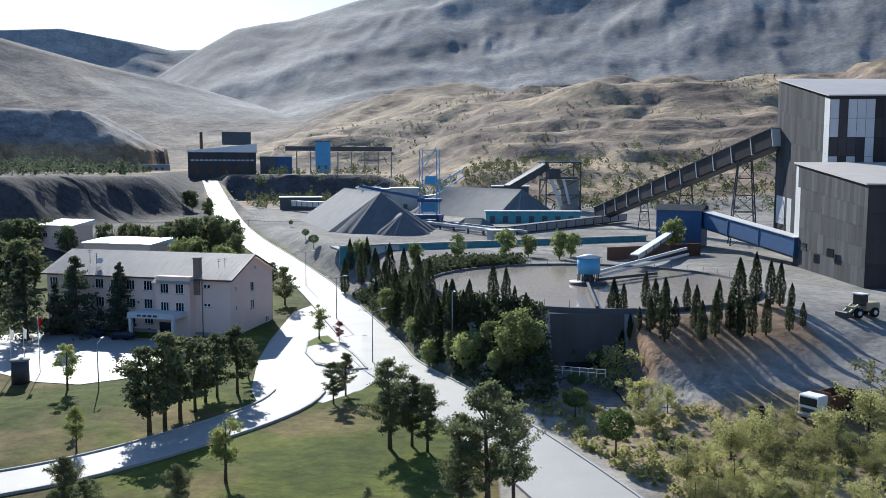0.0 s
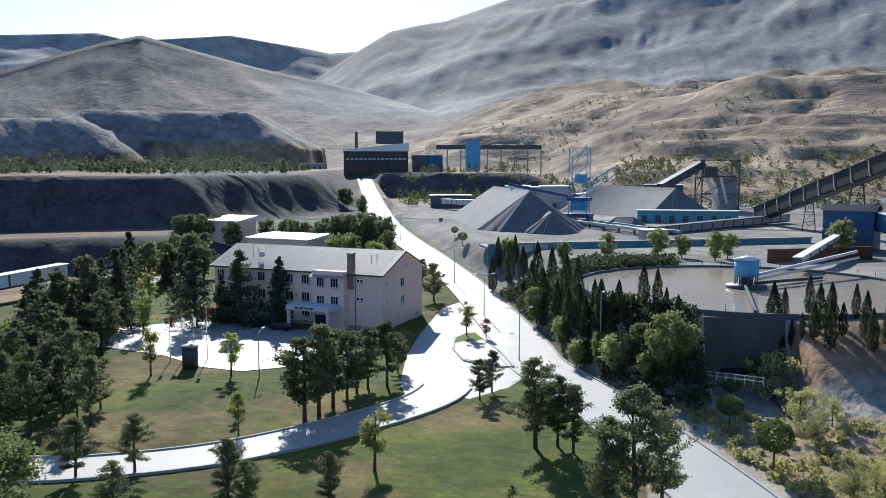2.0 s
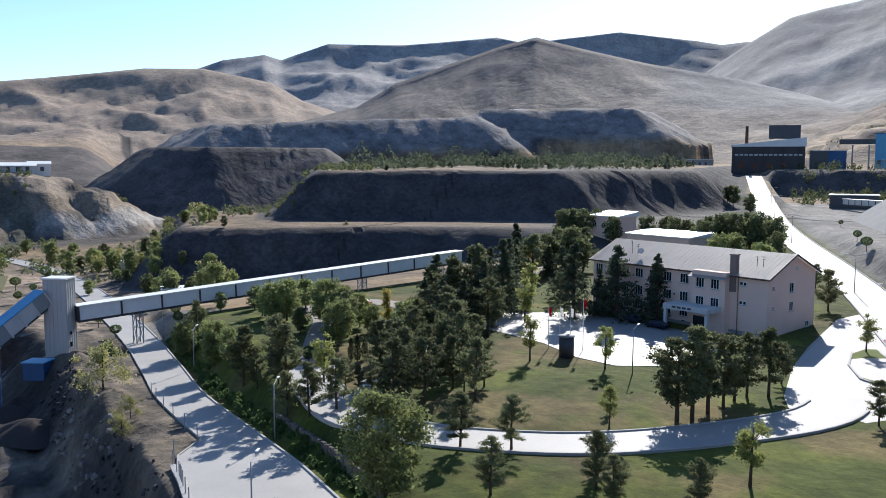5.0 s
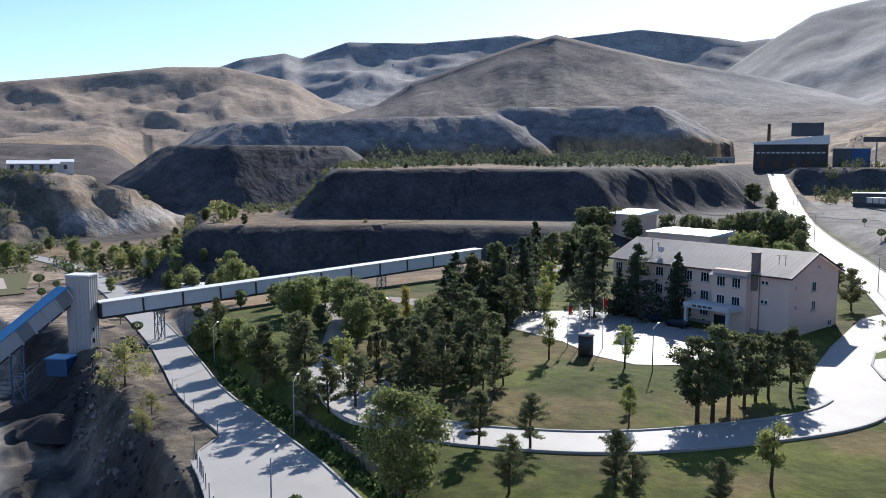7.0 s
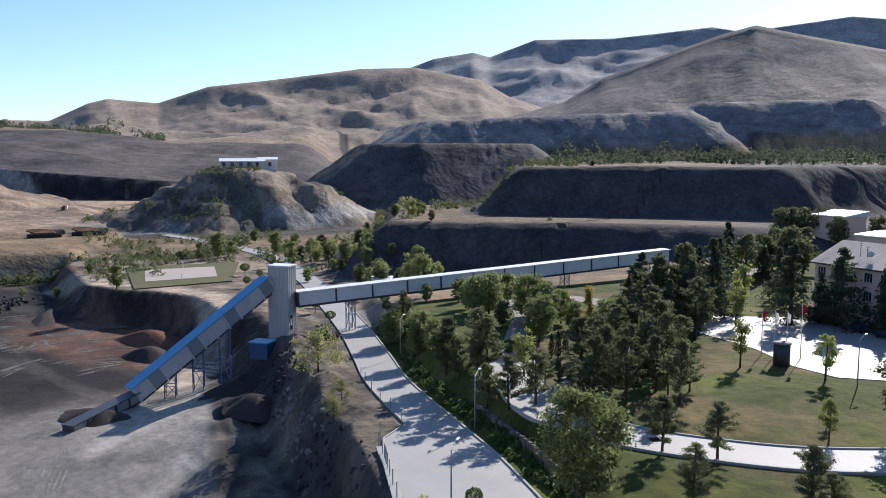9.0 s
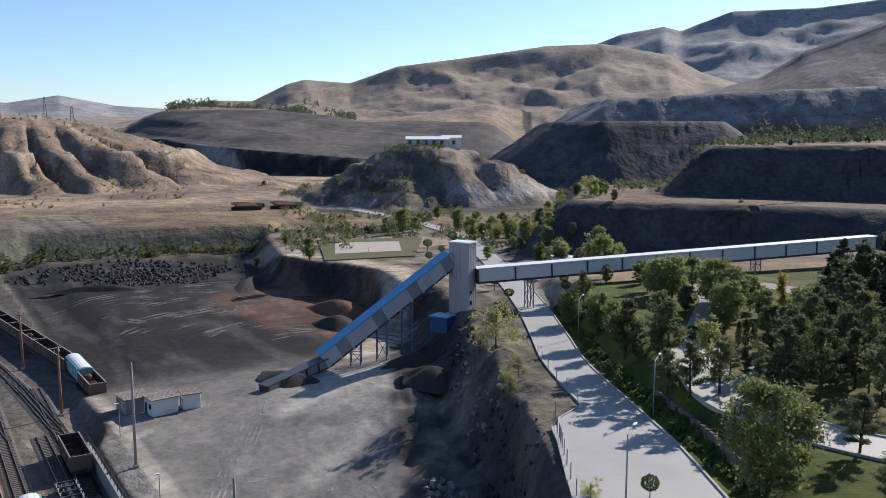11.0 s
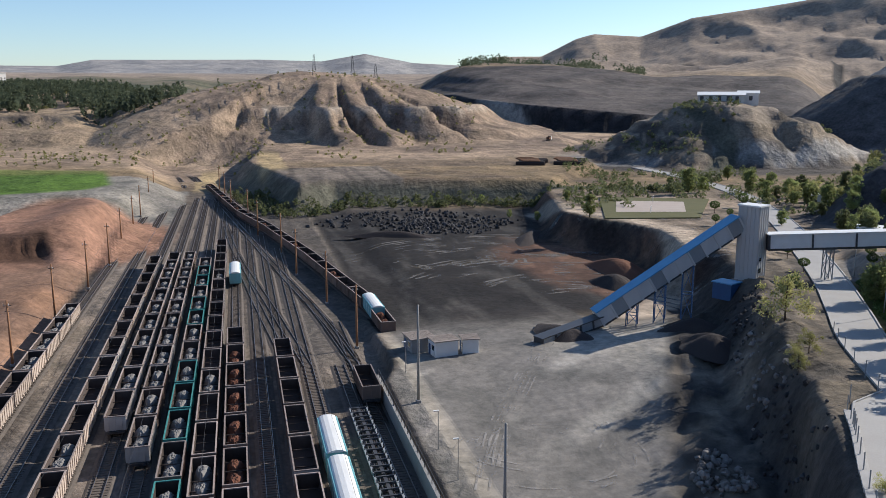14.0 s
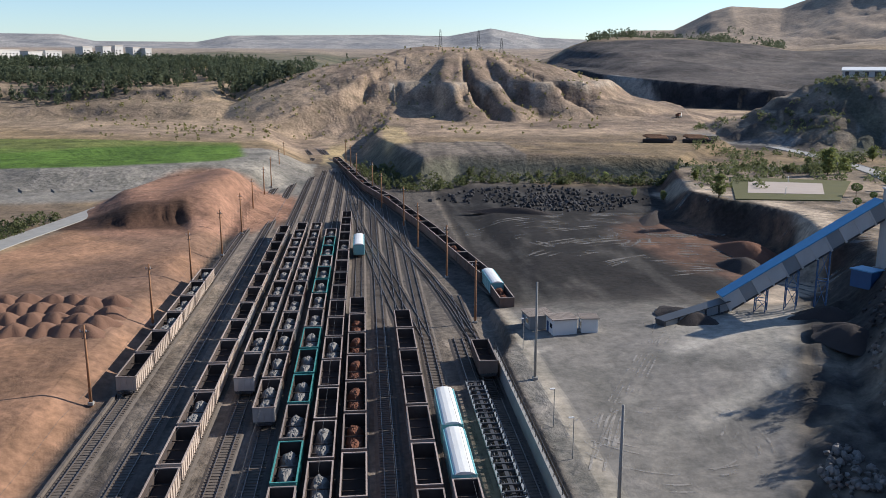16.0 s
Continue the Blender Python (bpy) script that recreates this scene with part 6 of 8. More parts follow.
def office():
    L, D, e, r = 37.85, 16.0, 10.6, 14.0
    ob = empty("office_building", -73.5, 156.5, 20.0, -15.32, label="three-storey pink office block with grey gable roof", category="office building")
    bm = bmesh.new()
    prism(bm, [(0, 0), (L, 0), (L, D), (0, D)], -0.6, e)
    lo = [bm.verts.new(p) for p in ((0, 0, e), (0, D, e), (0, D / 2, r - 0.25), (L, 0, e), (L, D, e), (L, D / 2, r - 0.25))]
    bm.faces.new((lo[0], lo[2], lo[1]))
    bm.faces.new((lo[3], lo[4], lo[5]))
    part("wall", bm, plaster_pink, ob)
    part("bay_wall", blocks((27.5, -0.8, 5.0, 6.7, 1.6, 11.4)), plaster_pink, ob, "projecting stair bay in pink plaster")
    bm = bmesh.new()
    slope = (r - e) / (D / 2)
    o = 0.7
    f = [bm.verts.new(p) for p in ((-o, -o, e - slope * o), (L + o, -o, e - slope * o), (L + o, D / 2, r), (-o, D / 2, r), (-o, D + o, e - slope * o), (L + o, D + o, e - slope * o))]
    bm.faces.new((f[0], f[1], f[2], f[3]))
    bm.faces.new((f[3], f[2], f[5], f[4]))
    bmesh.ops.solidify(bm, geom=bm.faces[:], thickness=0.22)
    part("roof", bm, roof_tile, ob, "grey weathered sheet roof")
    bm = bmesh.new()
    for k in range(int(L / 0.9)):
        beam(bm, (0.3 + 0.9 * k, -o, e - slope * o + 0.01), (0.3 + 0.9 * k, D / 2, r + 0.01), 0.04, 0.04)
    tagged(part("roof_seams", bm, roof_tile, ob), kind="stuff")
    bm = bmesh.new()
    g = [bm.verts.new(p) for p in ((23.7, -2.4, e - slope * 2.4), (31.3, -2.4, e - slope * 2.4), (31.3, 0.5, e + slope * 0.5 + 0.05), (23.7, 0.5, e + slope * 0.5 + 0.05))]
    bm.faces.new(g)
    bmesh.ops.solidify(bm, geom=bm.faces[:], thickness=0.2)
    part("bay_roof", bm, roof_tile, ob)
    part("eaves_board", blocks((L / 2, -o - 0.04, e - slope * o - 0.12, L + 2 * o, 0.08, 0.3)), material("brown_board", (0.10, 0.06, 0.045), None, 1.0, 0.7), ob, "dark brown eaves board")
    for a, b in (((L + o + 0.05, -o, e - slope * o - 0.1), (L + o + 0.05, D / 2, r - 0.1)), ((L + o + 0.05, D / 2, r - 0.1), (L + o + 0.05, D + o, e - slope * o - 0.1))):
        part("barge_board", beam(bmesh.new(), a, b, 0.08, 0.3), steel_dark, ob)
    part("chimney", blocks((31.4, 0.2, 10.6, 1.15, 1.0, 6.4), (31.4, 0.2, 13.9, 1.4, 1.25, 0.2)), material("sooty_render", (0.27, 0.215, 0.185), (0.16, 0.13, 0.115), 1.0, 0.85), ob, "plain brown-grey chimney stack")
    part("drain_pipe", tube(bmesh.new(), (32.4, -0.12, 0), (32.4, -0.12, e - 0.2), 0.08), wood_pole, ob)
    for x in (1.6, 4.6, 8.1, 11.4, 14.6, 17.9, 21.5):
        for z, h in ((8.7, 1.7), (5.4, 1.7), (2.6, 1.7)):
            window(ob, x, -0.03, z, 1.7, h, panes=3)
        window(ob, x, -0.03, 0.75, 0.9, 0.5, panes=1)
    for x in (25.9, 28.9):
        for z in (8.6, 5.3):
            window(ob, x, -1.63, z, 1.6, 1.7, panes=3)
    for z in (8.6, 5.3):
        window(ob, 23.6, -0.03, z, 0.6, 1.6, panes=1)
        for x in (32.0 - 0.9, 33.7):
            window(ob, x if x > 32 else 33.0, -0.03, z + 0.4, 0.6, 0.6, panes=1)
    for y, z, w, h in ((7.7, 8.2, 1.3, 1.6), (7.7, 4.9, 1.3, 1.6), (1.8, 8.6, 0.5, 0.6), (1.8, 5.2, 0.5, 0.6), (9.2, 11.6, 0.4, 0.4), (13.5, 1.2, 1.2, 1.0)):
        window(ob, L + 0.03, y, z, w, h, "side", 2 if w > 1 else 1)
    # porch
    porch = part("porch", blocks((25.6, -3.6, 4.25, 9.2, 4.2, 0.9), bevel=0.04), pale_panel, ob, "pale grey-blue entrance canopy")
    for x in (21.4, 29.8):
        part("porch_post", blocks((x, -5.3, 1.9, 0.5, 0.5, 3.9)), pale_panel, porch)
    part("sign_bars", blocks(*[(23.4 + 1.05 * k, -5.72, 4.3, 0.75, 0.04, 0.35) for k in range(4)]), steel_dark, porch, "dark lettering bars")
    part("door", blocks((26.0, -1.66, 1.3, 2.6, 0.08, 2.5)), glass_dark, ob, "dark glazed entrance door")
    part("plinth", blocks((L / 2, -0.06, 0.1, L, 0.12, 1.4)), concrete, ob)
    for x, h in ((7.2, 2.6), (8.6, 2.0), (34.0, 1.8), (35.2, 1.9)):
        a = part("aerial", tube(bmesh.new(), (x, 3.0, e + 1.2), (x, 3.0, e + 1.2 + h), 0.05), steel_dark, ob)
        part("aerial_arm", blocks((x, 3.0, e + 1.1 + h, 0.9, 0.05, 0.05), (x, 3.0, e + 0.7 + h, 0.6, 0.05, 0.05)), steel_dark, a)
    bm = bmesh.new()
    bmesh.ops.create_cone(bm, cap_ends=True, segments=20, radius1=0.6, radius2=0.5, depth=0.12, matrix=Matrix.Translation((9.6, 2.6, e + 2.0)) @ pose(0, 0, 0, 70, 0, 20))
    part("dish", bm, pale_panel, ob, "pale satellite dish")


office()


def annex(x, y, rz, sx, sy, h, mat, roof, label, mono=0.0):
    z = gz(x, y)
    ob = empty("annex_building", x, y, z, rz, label=label, category="building", group="annex buildings")
    bm = bmesh.new()
    prism(bm, [(-sx / 2, -sy / 2), (sx / 2, -sy / 2), (sx / 2, sy / 2), (-sx / 2, sy / 2)], -2.0, [h, h, h + mono, h + mono])
    part("wall", bm, mat, ob)
    bm = bmesh.new()
    prism(bm, [(-sx / 2 - 0.5, -sy / 2 - 0.5), (sx / 2 + 0.5, -sy / 2 - 0.5), (sx / 2 + 0.5, sy / 2 + 0.5), (-sx / 2 - 0.5, sy / 2 + 0.5)], h - 0.02, [h + 0.3, h + 0.3, h + mono + 0.3, h + mono + 0.3])
    part("roof", bm, roof, ob)
    n = max(2, int(sx / 3.5))
    for k in range(n):
        window(ob, -sx / 2 + sx * (k + 0.5) / n, -sy / 2 - 0.03, h * 0.6, min(1.5, sx / n * 0.5), 1.3)
    return ob


annex(-111, 250, -15, 11, 9, 6.5, plaster_pink, white_paint, "pink annex with bright white roof", 1.2)
annex(-84, 226, -15, 20, 10, 5.6, plaster_pink, white_paint, "pink annex with pale roof edge", 0.8)
annex(-80, 250, -15, 12, 9, 3.6, white_paint, white_paint, "low white annex with bright roof", 1.0)

# ---- forecourt, drum, flags, lamps, car ----
plaza_mat = material("court_paving", (0.275, 0.265, 0.25), (0.205, 0.198, 0.19), 3.0, 0.65, bump=0.02)


def slab(name, pts, mat, label, lift=0.05, thick=0.5):
    bm = bmesh.new()
    zs = [gz(*p) + lift for p in pts]
    lo = [bm.verts.new((p[0], p[1], z - thick)) for p, z in zip(pts, zs)]
    hi = [bm.verts.new((p[0], p[1], z)) for p, z in zip(pts, zs)]
    k = len(pts)
    bm.faces.new(hi)
    for i in range(k):
        bm.faces.new((lo[i], lo[(i + 1) % k], hi[(i + 1) % k], hi[i]))
    bmesh.ops.recalc_face_normals(bm, faces=bm.faces[:])
    return tagged(part(name, bm, mat, None), label, "paving", kind="structure")


slab("forecourt", [(-39.5, 140.5), (-44, 118.5), (-50, 114.5), (-57, 116), (-66, 122), (-84, 128), (-88, 140), (-74, 151), (-46, 144.5)], plaza_mat, "pale paved forecourt of the office", 0.08)
slab("office_apron", [(-21.2, 99.3), (-19.6, 109.4), (-15.3, 106.2), (-10.9, 112.3), (-7.1, 125.3), (-14.9, 154.0), (-26.6, 176.8), (-29.9, 168.6), (-29.9, 145.1), (-28.6, 128.9), (-25.8, 112.2)], concrete_road, "concrete apron where drive and road meet", 0.02)
ISLAND = [(-23.5, 146.2), (-20.3, 147.7), (-14.3, 133.7), (-11.2, 123.9), (-14.3, 122.8), (-19.2, 126.7), (-22.1, 134.5)]
island_lawn = material("island_lawn", (0.13, 0.16, 0.035), (0.08, 0.105, 0.026), 1.5, 0.95, bump=0.1)
slab("traffic_island", ISLAND, island_lawn, "grassy teardrop traffic island", 0.2)
for p, q in zip(ISLAND, ISLAND[1:] + ISLAND[:1]):
    tagged(part("kerb", beam(bmesh.new(), (*p, 20.1), (*q, 20.1), 0.3, 0.35), kerb_mat, None), "pale kerb round the island", "kerb", kind="structure")

x, y = -58.5, 115.5
ob = empty("concrete_drum", x, y, gz(x, y), 0, label="dark round concrete planter drum on the lawn", category="monument drum")
part("drum", tube(bmesh.new(), (0, 0, -0.2), (0, 0, 3.2), 1.15, 1.15, 24), steel_dark, ob)
bm = bmesh.new()
tube(bm, (0, 0, 3.2), (0, 0, 3.35), 1.3, 1.3, 24)
part("rim", bm, concrete, ob)
flag_red = material("red_cloth", (0.45, 0.03, 0.03), (0.3, 0.02, 0.02), 0.5, 0.8)
for k, (x, y) in enumerate(((-63.5, 119), (-61.8, 119.6), (-60.2, 120.2), (-58.4, 121.0))):
    ob = empty("flagpole", x, y, gz(x, y), 10, label="white flagpole with a hanging flag", category="flagpole", group="flagpoles")
    part("pole", tube(bmesh.new(), (0, 0, 0), (0, 0, 8.5 if k == 3 else 7.0), 0.07, 0.04), white_paint, ob)
    bm = bmesh.new()
    n = 8
    top = 8.3 if k == 3 else 6.8
    vs = [[bm.verts.new((0.05 + 0.5 * i / n * (1 - 0.3 * j), 0.12 * math.sin(i * 1.4 + j), top - 1.4 * j - 0.25 * i / n)) for i in range(n + 1)] for j in (0, 1)]
    for i in range(n):
        bm.faces.new((vs[0][i], vs[0][i + 1], vs[1][i + 1], vs[1][i]))
    bmesh.ops.solidify(bm, geom=bm.faces[:], thickness=0.02)
    part("flag", bm, flag_red if k in (0, 3) else white_paint, ob)


def street_lamp(x, y, h, rz, arms=1, label="grey steel street lamp with curved arm"):
    ob = empty("street_lamp", x, y, gz(x, y), rz, label=label, category="street lamp", group="street lamps")
    part("post", tube(bmesh.new(), (0, 0, -0.2), (0, 0, h), 0.1, 0.06), grey_sheet, ob)
    for s in ((1,), (1, -1))[arms - 1]:
        part("arm", tube(bmesh.new(), (0, 0, h - 0.1), (s * 1.5, 0, h + 0.35), 0.045, 0.04, 6), grey_sheet, ob)
        part("lamp_head", blocks((s * 1.8, 0, h + 0.38, 0.8, 0.25, 0.14), bevel=0.04), white_paint, ob)
    return ob


for x, y, h, rz, arms in ((-46.2, 111.8, 6.4, 90, 1), (-10.8, 128.5, 8, 20, 2), (1.4, 124.5, 8, 100, 2), (-20.5, 162, 8, 20, 2), (-32, 197, 8, 20, 2), (-60, 262, 8, 20, 2), (-82, 330, 8, 20, 2), (-96, 380, 8, 20, 2),
                          (-75, 70.5, 7, 120, 1), (-118, 92.5, 7, 120, 1), (-150, 110, 7, 120, 1), (-53.5, 47.5, 7, 120, 1), (-65, 88, 5, 120, 1)):
    street_lamp(x, y, h, rz, arms)

car_paint = material("dark_car_paint", (0.02, 0.03, 0.05), (0.015, 0.02, 0.04), 2.0, 0.25, metal=0.2, bump=0)
red_paint = material("red_car_paint", (0.35, 0.03, 0.03), (0.28, 0.02, 0.02), 2.0, 0.3, bump=0)
tyre_mat = material("tyre_rubber", (0.02, 0.02, 0.02), (0.012, 0.012, 0.012), 0.5, 0.9, bump=0.05)


def car(x, y, rz, paint, label):
    ob = empty("parked_car", x, y, gz(x, y) + 0.08, rz, label=label, category="car", group="parked cars")
    bm = bmesh.new()
    prof = [(-2.15, 0.35), (-2.2, 0.8), (-1.5, 0.95), (-0.9, 1.42), (0.75, 1.45), (1.5, 0.98), (2.15, 0.85), (2.2, 0.4)]
    a = [[bm.verts.new((px, s * (0.85 if pz < 1.1 else 0.68), pz)) for px, pz in prof] for s in (-1, 1)]
    bm.faces.new(a[0])
    bm.faces.new(a[1][::-1])
    for k in range(len(prof)):
        k2 = (k + 1) % len(prof)
        bm.faces.new((a[0][k], a[1][k], a[1][k2], a[0][k2]))
    bmesh.ops.recalc_face_normals(bm, faces=bm.faces[:])
    part("body", bm, paint, ob)
    part("side_glass", blocks((-0.05, 0, 1.2, 1.9, 1.56, 0.34), bevel=0.03), glass_dark, ob)
    for sx in (-1.35, 1.35):
        for sy in (-0.78, 0.78):
            part("wheel", tube(bmesh.new(), (sx, sy - 0.1, 0.33), (sx, sy + 0.1, 0.33), 0.33, sides=14), tyre_mat, ob)


car(-55.5, 145.2, -12, car_paint, "dark blue parked car before the office")
car(-61.5, 147.2, -12, car_paint, "dark parked car in the shade")
car(-115, 133, 20, red_paint, "red parked car between the trees")
car(-104, 140, 20, red_paint, "dark red parked car in the park")

# park steps and paths
step_ob = empty("park_steps", -70, 80.5, 0, 40, label="pale concrete garden steps on the lawn bank", category="steps")
for k in range(5):
    x, y = -70 + 1.2 * k * math.cos(2.2), 80.5 + 2.2 * k
    part("tread", blocks((k * 0.3, 1.9 * k, gz(-70, 80.5) + 0.15 + 0.06 * k, 2.6, 1.5, 0.3)), plaza_mat, step_ob)
path_mat = material("path_paving", (0.27, 0.235, 0.20), (0.19, 0.165, 0.145), 3.0, 0.8, bump=0.03)


def path(pts, w, label):
    p = [(*q, gz(*q) + 0.06) for q in smooth_line(pts, 5)]
    ribbon("path", p, w, path_mat, 0.0, label, "path", False)


path([(-78, 78), (-88, 90), (-100, 104), (-112, 118), (-128, 128), (-150, 136)], 1.8, "paved path winding through the park")
path([(-85, 118), (-92, 140), (-100, 170), (-112, 210), (-120, 238)], 1.6, "narrow paved path up between the trees")
path([(-96, 132), (-110, 138), (-128, 139), (-142, 150)], 3.0, "parking strip inside the park")

# ---- works: thickener, stockpiles, stacker, mill ----
tx, ty = TANK
ob = empty("thickener_tank", tx, ty, 0, 0, label="round concrete thickener tank full of grey slurry", category="settling tank")
bm = bmesh.new()
R = 28.5
n = 96
for (r0, z0), (r1, z1) in (((R, 18.5), (R, 29.9)), ((R, 29.9), (R - 0.5, 29.9)), ((R - 0.5, 29.9), (R - 0.5, 29.0))):
    a = [bm.verts.new((r0 * math.cos(2 * math.pi * k / n), r0 * math.sin(2 * math.pi * k / n), z0)) for k in range(n)]
    b = [bm.verts.new((r1 * math.cos(2 * math.pi * k / n), r1 * math.sin(2 * math.pi * k / n), z1)) for k in range(n)]
    for k in range(n):
        bm.faces.new((a[k], a[(k + 1) % n], b[(k + 1) % n], b[k])).smooth = z0 != z1
bmesh.ops.remove_doubles(bm, verts=bm.verts[:], dist=0.001)
part("tank_wall", bm, shaded_concrete, ob)
bm = bmesh.new()
bmesh.ops.create_circle(bm, cap_ends=True, segments=n, radius=R - 0.45)
bmesh.ops.translate(bm, verts=bm.verts[:], vec=(0, 0, 29.5))
part("slurry", bm, pond_water, ob, "smooth grey-brown slurry surface")
for k in range(48):
    a = 2 * math.pi * k / 48
    part("railing_post", tube(bmesh.new(), ((R - 0.25) * math.cos(a), (R - 0.25) * math.sin(a), 29.9), ((R - 0.25) * math.cos(a), (R - 0.25) * math.sin(a), 30.9), 0.04, sides=5), steel_dark, ob)
well = part("centre_well", tube(bmesh.new(), (0, 0, 31.4), (0, 0, 34.2), 2.0, 2.0, 20), sky_blue_steel, ob, "pale blue drive housing")
part("well_roof", tube(bmesh.new(), (0, 0, 34.2), (0, 0, 34.8), 2.3, 0.3, 20), white_paint, well)
part("deck", tube(bmesh.new(), (0, 0, 29.3), (0, 0, 30.0), 3.3, 3.3, 24), steel_dark, ob)
for k in range(8):
    a = math.pi * k / 4
    part("deck_leg", tube(bmesh.new(), (1.8 * math.cos(a), 1.8 * math.sin(a), 29.9), (1.8 * math.cos(a), 1.8 * math.sin(a), 31.5), 0.12, sides=6), steel_dark, ob)
part("drive_gear", tube(bmesh.new(), (0, 0, 29.9), (0, 0, 31.3), 1.1, 0.8, 12), steel_dark, ob)
br = part("bridge", beam(beam(bmesh.new(), (2, 0.6, 31.6), (24, 24, 33.5), 0.35, 0.5), (2, -0.6, 31.0), (24, 22.6, 32.5), 0.35, 0.4), pale_panel, ob, "pale pipe bridge to the centre")
part("rake_arm", beam(bmesh.new(), (1.5, 0.5, 30.2), (15, 12, 29.9), 0.5, 0.5), steel_dark, ob)
part("walk_beam", beam(bmesh.new(), (-0.6, -2.5, 30.2), (-3.5, -R + 0.4, 30.1), 0.4, 0.3), steel_dark, ob)
# front retaining wall and culvert
ob = empty("culvert_wall", 20.5, 119.3, 20, 0, label="dark concrete buttress wall under the tank with a culvert", category="retaining wall")
part("wall_panel", blocks((0, 0.6, 5.2, 11, 0.8, 8.0)), shaded_concrete, ob)
# solid dark block on an uncut wall; its colour stands for the shade inside
part("culvert_mouth", blocks((-0.5, 0.15, 1.0, 5.0, 0.3, 2.4)), glass_dark, ob, "black culvert opening")
for s in (-1, 1):
    part("buttress", beam(bmesh.new(), (s * 5.5, -3.5, -0.5), (s * 5.6, 0.4, 9.0), 0.6, 0.8), concrete, ob)
ob = empty("culvert_railing", 14.5, 108.5, gz(14.5, 108.5), -20, label="pale steel railing at the culvert", category="railing")
for k in range(7):
    part("railing_post", blocks((k * 1.1, 0, 0.5, 0.08, 0.08, 1.0)), pale_panel, ob)
for z in (0.5, 1.0):
    part("rail_bar", blocks((3.3, 0, z, 6.8, 0.06, 0.06)), pale_panel, ob)


def ridge_pile(name, a, b, base, top, label, slope=0.72, seed=1):
    """A stockpile with a long crest from a to b."""
    rng = np.random.default_rng(seed)
    a, b = np.array(a, float), np.array(b, float)
    d = (b - a) / np.linalg.norm(b - a)
    nrm = np.array([-d[1], d[0]])
    w = (top - base + 1.0) / slope
    m, k = 90, 16
    vs, fs = [], []
    outline = []
    for i in range(m):
        t = i / m
        ang = 2 * math.pi * t
        c, s = math.cos(ang), math.sin(ang)
        end = b if c > 0 else a
        outline.append((end + (b - a) * 0, c * d + s * nrm))
    for i, (end, way) in enumerate(outline):
        rough = 1 + 0.05 * math.sin(i * 2.1) + 0.05 * rng.uniform(-1, 1)
        for j in range(k + 1):
            q = j / k
            p = end + way * w * q * (rough if q > 0.1 else 1)
            z = top - (top - base + 1.0) * q + 0.35 * math.sin(i * 0.9 + 3) * q * (1 - q)
            vs.append((p[0], p[1], z))
    for i in range(m):
        i2 = (i + 1) % m
        for j in range(k):
            fs.append((i * (k + 1) + j, i * (k + 1) + j + 1, i2 * (k + 1) + j + 1, i2 * (k + 1) + j))
    ob = mesh_object(name, vs, fs, ore_pile, None, True)
    return tagged(ob, label, "stockpile", "ore stockpiles")


ridge_pile("ore_stockpile", (-21, 287), (-40, 345), 28.0, 41.3, "long grey-black concentrate stockpile with furrowed flanks", seed=1)
ridge_pile("ore_stockpile", (-13, 272), (-14, 278), 28.0, 35.0, "smaller cone of grey concentrate", seed=2)
ridge_pile("ore_stockpile", (33, 358), (2, 398), 28.0, 40.6, "second concentrate stockpile with a dug face", seed=3)
ridge_pile("ore_stockpile", (8, 300), (14, 298), 28.0, 32.0, "low heap beside the conveyor", seed=4)


def frame_tower(name, x, y, z0, z1, w, d, rz, mat, levels, label, category="tower", taper=1.0):
    """A steel frame with legs, girts and diagonal braces."""
    ob = empty(name, x, y, 0, rz, label=label, category=category)
    c0 = [(-w / 2, -d / 2), (w / 2, -d / 2), (w / 2, d / 2), (-w / 2, d / 2)]

    def at(k, z):
        t = (z - z0) / (z1 - z0)
        s = 1 + (taper - 1) * t
        return (c0[k][0] * s, c0[k][1] * s, z)
    th = max(0.18, w * 0.035)
    for k in range(4):
        part("leg", beam(bmesh.new(), at(k, z0 - 0.5), at(k, z1), th), mat, ob)
    hs = [z0 + (z1 - z0) * i / levels for i in range(levels + 1)]
    for k in range(4):
        k2 = (k + 1) % 4
        for i in range(levels):
            part("brace", beam(bmesh.new(), at(k, hs[i]), at(k2, hs[i + 1]), th * 0.6), mat, ob)
            part("girt", beam(bmesh.new(), at(k, hs[i + 1]), at(k2, hs[i + 1]), th * 0.7), mat, ob)
    return ob


def gallery(name, a, b, w, h, wall, roof, label, step=6.0, ribs=None, stripe=None):
    """A covered conveyor bridge from a to b, with roof and frames along it."""
    a, b = Vector(a), Vector(b)
    ob = empty(name, label=label, category="conveyor gallery", group="conveyor galleries")
    d = b - a
    L = d.length
    m = Matrix.Translation(a) @ d.to_track_quat("X", "Z").to_matrix().to_4x4()
    n = max(2, int(L / step))
    for k in range(n):
        part("panel", box(bmesh.new(), (k + 0.5) * L / n, 0, h / 2, L / n - 0.05, w, h, m), stripe if stripe and k % 3 == 1 else wall, ob)
    part("roof", box(bmesh.new(), L / 2, 0, h + 0.1, L + 0.4, w + 0.5, 0.2, m), roof, ob)
    part("floor_beam", box(bmesh.new(), L / 2, 0, -0.25, L, w * 0.8, 0.5, m), steel_dark, ob)
    for k in range(n + 1):
        part("frame_rib", box(bmesh.new(), k * L / n, 0, h / 2 - 0.15, 0.35, w + 0.3, h + 0.25, m), ribs or steel_dark, ob)
    return ob


